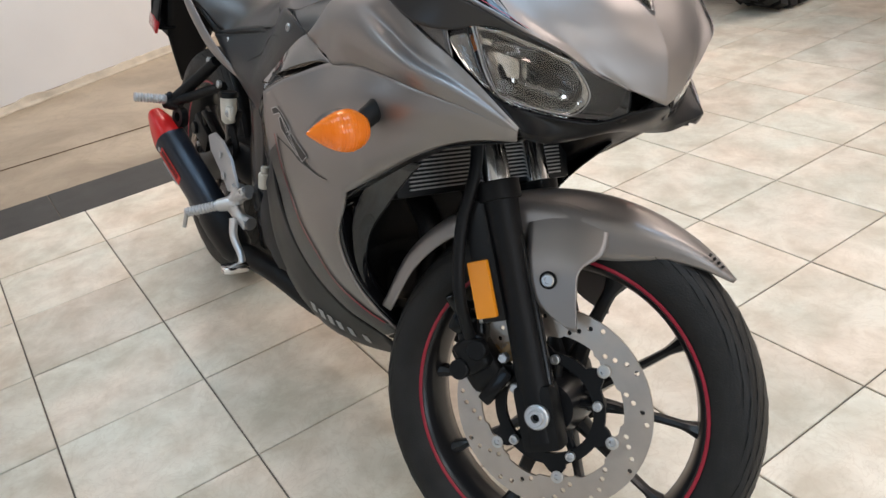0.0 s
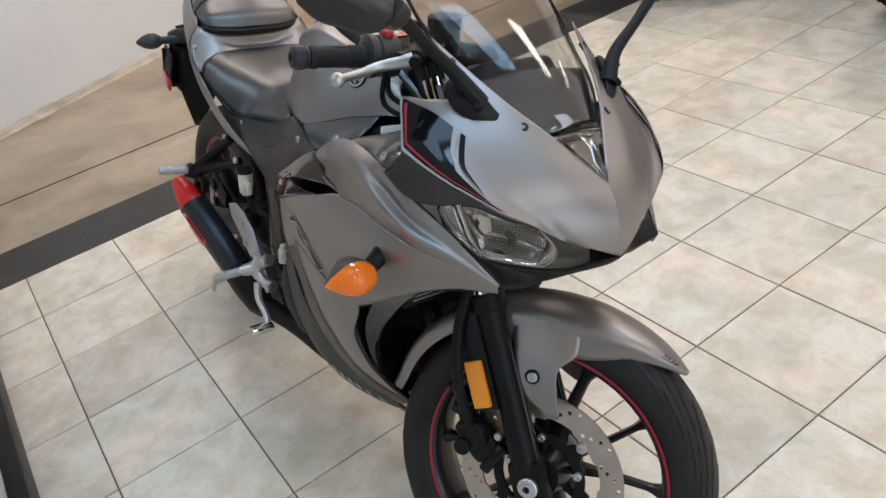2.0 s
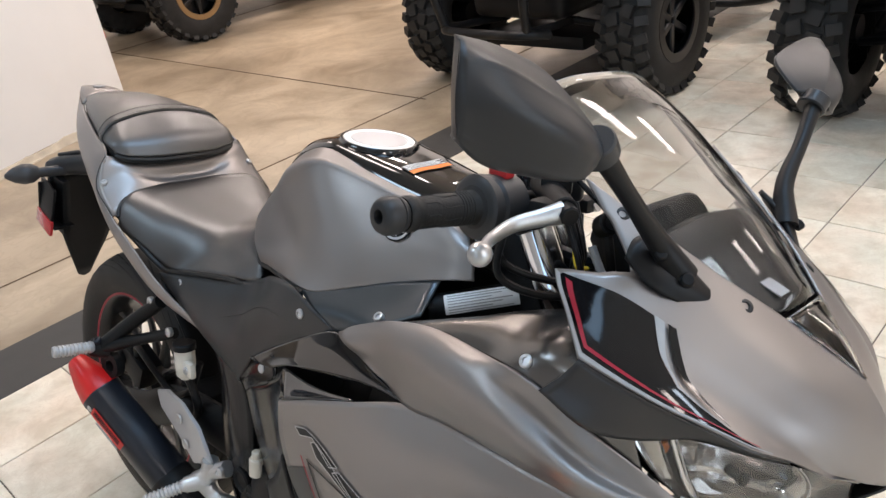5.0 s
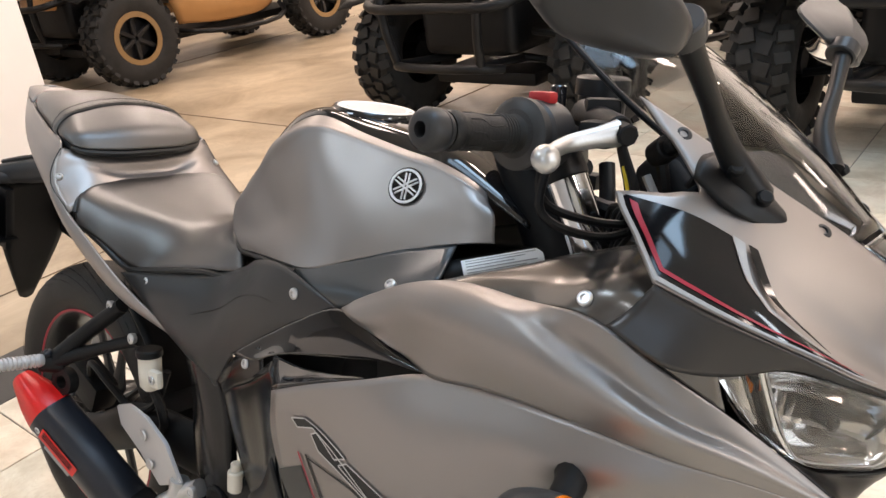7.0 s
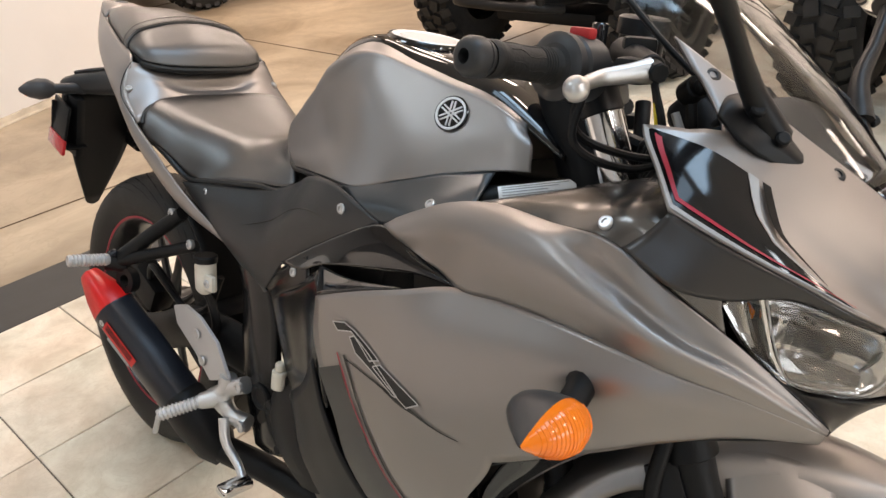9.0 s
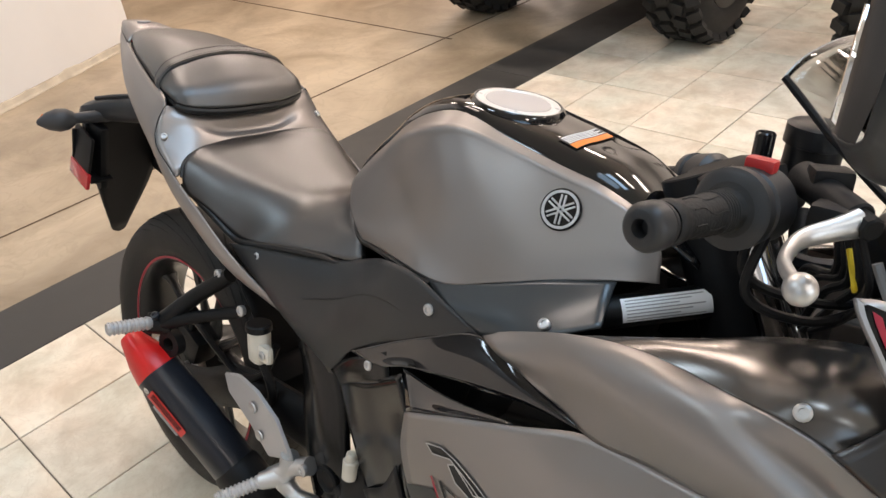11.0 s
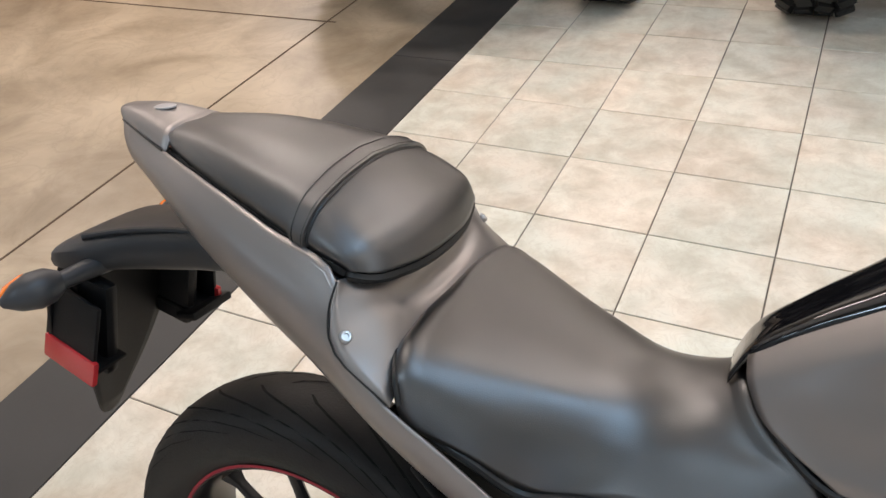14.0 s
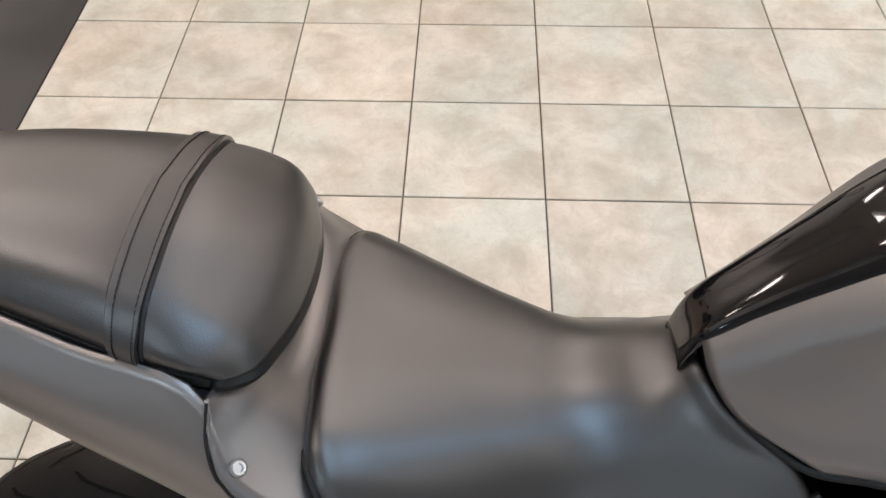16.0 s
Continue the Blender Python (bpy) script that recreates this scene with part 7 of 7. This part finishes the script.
bar_r, root_r = bar_side(-1)
bar_side(1)
resv = part("fluid_reservoir", lathe([(0, 0), (0, 0.020), (0.004, 0.022), (0.040, 0.022), (0.041, 0.025), (0.056, 0.025), (0.058, 0.022), (0.058, 0)], (1.800, -0.055, 0.899), (0.05, -0.04, 1), 28), M_SATIN, bike, "black front brake fluid reservoir")
part("reservoir_clip", rod((1.772, -0.085, 0.910), (1.772, -0.085, 0.948), 0.008), M_GLOSS, resv)
part("master_cylinder", joined(rod((1.868, -0.150, 0.916), (1.812, -0.108, 0.926), 0.0125), rod((1.880, -0.158, 0.914), (1.864, -0.147, 0.917), 0.009, 8), moved(box(0.030, 0.022, 0.020, bevel=0.005), pose(1.835, -0.118, 0.930, 0, 0, 35))), M_DARK, bike, "black brake master cylinder")
part("hose_joint", joined(rod((1.880, -0.105, 0.895), (1.895, -0.115, 0.905), 0.011), rod((1.888, -0.11, 0.90), (1.902, -0.118, 0.908), 0.007)), M_DARK, bike)
for pts, r, m in (([(1.885, -0.108, 0.90), (1.892, -0.105, 0.86), (1.885, -0.08, 0.80), (1.87, -0.06, 0.72)], 0.0055, M_DARK),
                  ([(1.80, -0.15, 0.895), (1.80, -0.15, 0.855), (1.835, -0.12, 0.835), (1.885, -0.08, 0.84), (1.90, -0.04, 0.86)], 0.0040, M_DARK),
                  ([(1.815, -0.165, 0.895), (1.81, -0.165, 0.845), (1.85, -0.13, 0.825), (1.89, -0.09, 0.845)], 0.0040, M_DARK),
                  ([(1.86, -0.12, 0.885), (1.872, -0.13, 0.862), (1.865, -0.10, 0.85)], 0.0022, M_YELLOW),
                  ([(1.88, -0.12, 0.88), (1.90, -0.12, 0.84), (1.86, -0.09, 0.82)], 0.004, M_GREYP),
                  ([(1.75, -0.06, 0.86), (1.80, -0.03, 0.83), (1.86, 0.03, 0.83), (1.90, 0.08, 0.85)], 0.009, M_DARK)):
    part("cable", tube(pts, r, 8, 6), m, bike)
for k in range(5):
    y0, x0 = -0.150 + 0.018 * k, 1.872 - 0.010 * k
    part("cable", tube([(x0, y0, 0.905), (x0 + 0.012, y0 + 0.004, 0.872 - 0.006 * k), (x0 - 0.004 * k, y0 + 0.03, 0.835), (x0 - 0.03, y0 + 0.06, 0.80 - 0.01 * k)], 0.0028 + 0.0005 * (k % 3), 8, 5), M_DARK, bike)
part("steering_head", joined(rod(PIVOT + UP * 0.46, PIVOT + UP * 0.70, 0.035), moved(box(0.12, 0.07, 0.09, bevel=0.02), pose(1.77, 0.02, 0.73))), M_DARK, bike)
part("airbox", moved(box(0.22, 0.15, 0.10, bevel=0.04), pose(1.55, 0, 0.70)), M_DARK, bike)

# front indicators on the fairing
def indicator(s):
    inn, tipp = Vector((1.900, s * 0.236, 0.634)), Vector((1.893, s * 0.312, 0.632))
    d = (tipp - inn).normalized()
    front = Vector((1, s * 0.10, 0.05)).normalized()
    upv = front.cross(d).normalized()
    upv = upv if upv.z > 0 else -upv
    stalk = part("indicator", tube([(1.880, s * 0.205, 0.655), (1.888, s * 0.225, 0.650), inn + d * 0.012 - front * 0.012], [0.019, 0.013, 0.012], 14, 4), M_DARK, bike, "amber turn signal on a black stalk")
    prof = [(0.0, 0.004), (0.04, 0.013), (0.14, 0.020), (0.32, 0.0250), (0.5, 0.0238), (0.68, 0.0182), (0.84, 0.0105), (0.95, 0.0045), (1.0, 0.001)]
    L = (tipp - inn).length
    for name, sign, depth, material, label in (("lens", 1, 0.0238, M_AMBER, "ribbed amber lens"), ("housing", -1, 0.054, M_INDI, "dark teardrop housing")):
        rows = []
        for t, h in prof:
            p = inn + d * (L * t)
            rows.append([p + upv * h * math.cos(q) + front * sign * depth * (h / 0.0250) * math.sin(q) * (1.0 if sign > 0 else 0.8 + 0.2 * h / 0.0250) for q in (math.pi * k / 8 for k in range(9))])
        part(name, sheet(rows, 2, 3), material, stalk, label)
    for k in range(17):
        t = 0.08 + 0.046 * k
        h = float(np.interp(t, [a for a, b in prof], [b for a, b in prof]))
        p = inn + d * (L * t)
        part("rib", tube([p + upv * (h + 0.0002) * math.cos(q) + front * (0.0240 * h / 0.0250) * math.sin(q) for q in (math.pi * j / 8 for j in range(1, 8))], 0.0007, 5, 2), M_AMBER, stalk)


M_INDI = mat("satin_dark_grey_housing", (0.05, 0.05, 0.052), 0.42, 0.3, grain=0.08, scale=600, vary=0.06)
indicator(-1)
indicator(1)

# tail: mudguard, number plate carrier, rear indicators, red reflector
M_TAILG = mat("grained_black_mudguard", (0.028, 0.028, 0.029), 0.44, spec=0.4, grain=0.15, scale=700, vary=0.10, vscale=12, rvary=0.05)


def loft(stations):
    """A closed body through rounded cross-sections (x, height, half width, half thickness)."""
    rings = []
    for x, z, w, h in stations:
        ring = []
        for k in range(20):
            q = 2 * math.pi * k / 20
            c, d = math.cos(q), math.sin(q)
            ring.append(Vector((x, w * math.copysign(abs(c) ** 0.6, c), z + h * math.copysign(abs(d) ** 0.6, d))))
        rings.append(ring)
    return skin([r for r in rings])


tailguard = part("rear_mudguard", loft([(0.720, 0.752, 0.044, 0.020), (0.660, 0.748, 0.046, 0.026), (0.600, 0.738, 0.048, 0.028), (0.560, 0.731, 0.056, 0.027), (0.525, 0.726, 0.076, 0.024), (0.490, 0.720, 0.082, 0.021), (0.470, 0.716, 0.078, 0.017), (0.458, 0.713, 0.066, 0.009)]), M_TAILG, bike, "black rear mudguard and number plate carrier")
part("guard_rib", tube([(0.700, -0.030, 0.771), (0.620, -0.034, 0.766), (0.560, -0.044, 0.757), (0.510, -0.060, 0.746)], 0.004, 8, 5), M_TAILG, tailguard)
part("plate_carrier", sheet([[(0.505, -0.085, 0.700), (0.500, 0, 0.705), (0.505, 0.085, 0.700)], [(0.470, -0.062, 0.580), (0.465, 0, 0.580), (0.470, 0.062, 0.580)], [(0.412, -0.014, 0.438), (0.410, 0, 0.432), (0.412, 0.014, 0.438)]], 5, 6), M_DARK, tailguard, thick=0.008)
for s in (-1, 1):
    part("carrier_side", moved(box(0.08, 0.020, 0.13, bevel=0.008), pose(0.500, s * 0.068, 0.640, 0, 12)), M_DARK, tailguard)
part("carrier_arm", moved(box(0.035, 0.075, 0.012, bevel=0.004), pose(0.535, 0.085, 0.590, 0, -12)), M_DARK, tailguard)
for s in (-1, 1):
    refl = part("red_reflector", moved(box(0.088, 0.008, 0.032, bevel=0.003), pose(0.502, s * 0.104, 0.604, s * 8, 12, s * 5)), M_REDLENS, tailguard, "red side reflector")
    mount = part("reflector_mount", moved(box(0.084, 0.006, 0.100, bevel=0.002), pose(0.506, s * 0.097, 0.640, s * 8, 12, s * 5)), M_DARK, tailguard)
    part("mount_rib", moved(box(0.006, 0.045, 0.075, bevel=0.002), pose(0.474, s * 0.078, 0.650, 0, 12)), M_DARK, mount)
    part("mount_shelf", moved(box(0.080, 0.045, 0.006, bevel=0.002), pose(0.500, s * 0.078, 0.600, 0, 12)), M_DARK, mount)
    st = part("rear_indicator", tube([(0.530, s * 0.050, 0.716), (0.527 if s < 0 else 0.490, s * 0.115, 0.717 if s < 0 else 0.709)], [0.013, 0.010], 12, 3), M_INDI, bike, "rear turn signal on a short stalk")
    part("housing", lathe([(0, 0), (0.002, 0.012), (0.015, 0.020), (0.032, 0.0215), (0.050, 0.016), (0.066, 0.005), (0.068, 0)], (0.525 if s < 0 else 0.483, s * (0.108 if s < 0 else 0.096), 0.717 if s < 0 else 0.708), (-0.25, s * 0.95, -0.06), 22), M_INDI, st)
    part("lens", lathe([(0, 0), (0.002, 0.010), (0.015, 0.017), (0.032, 0.0185), (0.050, 0.013), (0.060, 0.004), (0.061, 0)], (0.513 if s < 0 else 0.470, s * (0.110 if s < 0 else 0.098), 0.715 if s < 0 else 0.706), (-0.25, s * 0.95, -0.06), 22), M_AMBER, st, "amber rear lens")


# graphics on the flank: outlined mark, red line
def film_line(name, way, width, material, parent, label="", s=-1, lift=0.0026):
    """A line of its own width along (u, v) spots of the side fairing."""
    bm, prev = bmesh.new(), None
    line = spline([(u, v, 0) for u, v in way], 6)
    wide = [w.x for w in spline([(w, 0, 0) for w in width], 6)] if isinstance(width, (list, tuple)) else [width] * len(line)
    for k, q in enumerate(line):
        p, n = on_sheet(SIDE, q.x, q.y, s)
        a, b = line[max(k - 1, 0)], line[min(k + 1, len(line) - 1)]
        d = on_sheet(SIDE, b.x, b.y, s)[0] - on_sheet(SIDE, a.x, a.y, s)[0]
        w = d.cross(n).normalized() * wide[k] / 2
        pair = [bm.verts.new(p + n * lift + w), bm.verts.new(p + n * lift - w)]
        if prev:
            bm.faces.new((prev[0], prev[1], pair[1], pair[0]))
        prev = pair
    return part(name, bm, material, parent, label)


def outlined(corners, parent, s):
    """One outlined stroke of the mark: silver line round a dark field."""
    ring = corners + corners[:1]
    for a, b in zip(ring, ring[1:]):
        film_line("mark_outline", [a, inset(a, b, 0.5), b], 0.0016, M_SILVER, parent, "", s, 0.0034)


STROKES = []
for a, b in (
        (((1.54, 0.586), (1.563, 0.593), (1.63, 0.571)), ((1.55, 0.578), (1.576, 0.586), (1.613, 0.564))),
        (((1.582, 0.583), (1.609, 0.572), (1.666, 0.544)), ((1.573, 0.578), (1.586, 0.563), (1.659, 0.542))),
        (((1.633, 0.567), (1.668, 0.559), (1.7, 0.551)), ((1.62, 0.56), (1.652, 0.548), (1.68, 0.538)))):
    STROKES.append(([nearest(SIDE, (x, 0.206, z)) for x, z in a], [nearest(SIDE, (x, 0.206, z)) for x, z in b]))
for s in (-1, 1):
    mark = None
    for a, b in STROKES:
        film = decal("mark_field" if mark else "model_mark", lerp_rows(a, b), M_INKSHADE, mark or bike, "" if mark else "dark outlined mark on the flank", s, 0.0026, SIDE)
        mark = mark or film
        outlined(a + b[::-1], mark, s)
    way = [(0.67, 1.45), (0.80, 2.0), (0.86, 2.5), (0.96, 2.95), (1.20, 3.4), (1.60, 3.95), (2.20, 4.57), (2.63, 5.17), (3.20, 5.90), (3.6, 6.5)]
    film_line("red_line", way, 0.0034, M_RED, bike, "red pinstripe on the side fairing", s, 0.0032)
    film_line("black_line", [(u + 0.17, v + 0.05) for u, v in way], 0.0040, M_INKSHADE, bike, "", s)
    decal("belly_film", lerp_rows([(0.0, 1.85), (0.0, 2.45), (0.0, 3.3), (0.0, 3.95), (0.0, 4.57), (0.0, 5.17), (0.0, 5.9), (0.0, 6.95)], [(0.68, 1.72), (0.80, 2.45), (1.05, 3.35), (1.52, 3.95), (2.12, 4.57), (2.55, 5.17), (3.12, 5.90), (3.8, 6.95)], 5), M_COVER, bike, "", s, 0.0026, SIDE)
    film_line("swoosh", [(0.88, 1.58), (1.30, 1.80), (1.75, 2.02), (2.15, 2.22), (2.45, 2.36), (2.90, 2.55), (3.30, 2.66)], [0.002, 0.002, 0.003, 0.009, 0.004, 0.002, 0.001], M_INKSHADE, bike, "", s)
    for k in range(6):
        f = k / 5
        at, an = on_sheet(COWL, 3.05 + 1.35 * f, 1.62, s)
        part("print_bar", moved(box(0.013, 0.020, 0.0008, bevel=0), facing(at + an * 0.0026, an)), M_GREYP, belly, "", smooth=0)


# ---- floor tiles, one object each ----
def tile_bm(size):
    bm = bmesh.new()
    h, e = size / 2, 0.0022
    low = [bm.verts.new((sx * h, sy * h, -0.012)) for sx, sy in ((-1, -1), (1, -1), (1, 1), (-1, 1))]
    mid = [bm.verts.new((sx * h, sy * h, -e * 0.6)) for sx, sy in ((-1, -1), (1, -1), (1, 1), (-1, 1))]
    top = [bm.verts.new((sx * (h - e), sy * (h - e), 0)) for sx, sy in ((-1, -1), (1, -1), (1, 1), (-1, 1))]
    for a, b in ((low, mid), (mid, top)):
        for k in range(4):
            bm.faces.new((a[k], a[(k + 1) % 4], b[(k + 1) % 4], b[k]))
    bm.faces.new(top)
    return bm


tile_mesh = bpy.data.meshes.new("tile")
tb = tile_bm((T - 0.0036) * K)
tb.to_mesh(tile_mesh)
tb.free()
tile_mesh.materials.append(M_TILE)
random.seed(11)
far = []
for i in range(0, 29):
    for j in range(-23, 26):
        at = ((i + 0.5) * T, (j + 0.5) * T, random.uniform(-0.0005, 0.0005))
        if i < 14 and -8 <= j < 13:
            t_ob = new("tile", tile_mesh)
            t_ob.parent = floor
            t_ob.location = Vector(at) * K
        else:
            far.append(at)
fb = bmesh.new()
h = (T - 0.0036) / 2
for x, y, z in far:
    fb.faces.new([fb.verts.new((x + sx * h, y + sy * h, z)) for sx, sy in ((-1, -1), (1, -1), (1, 1), (-1, 1))])
part("far_tiles", fb, M_TILE, floor, smooth=0)["kind"] = "stuff"
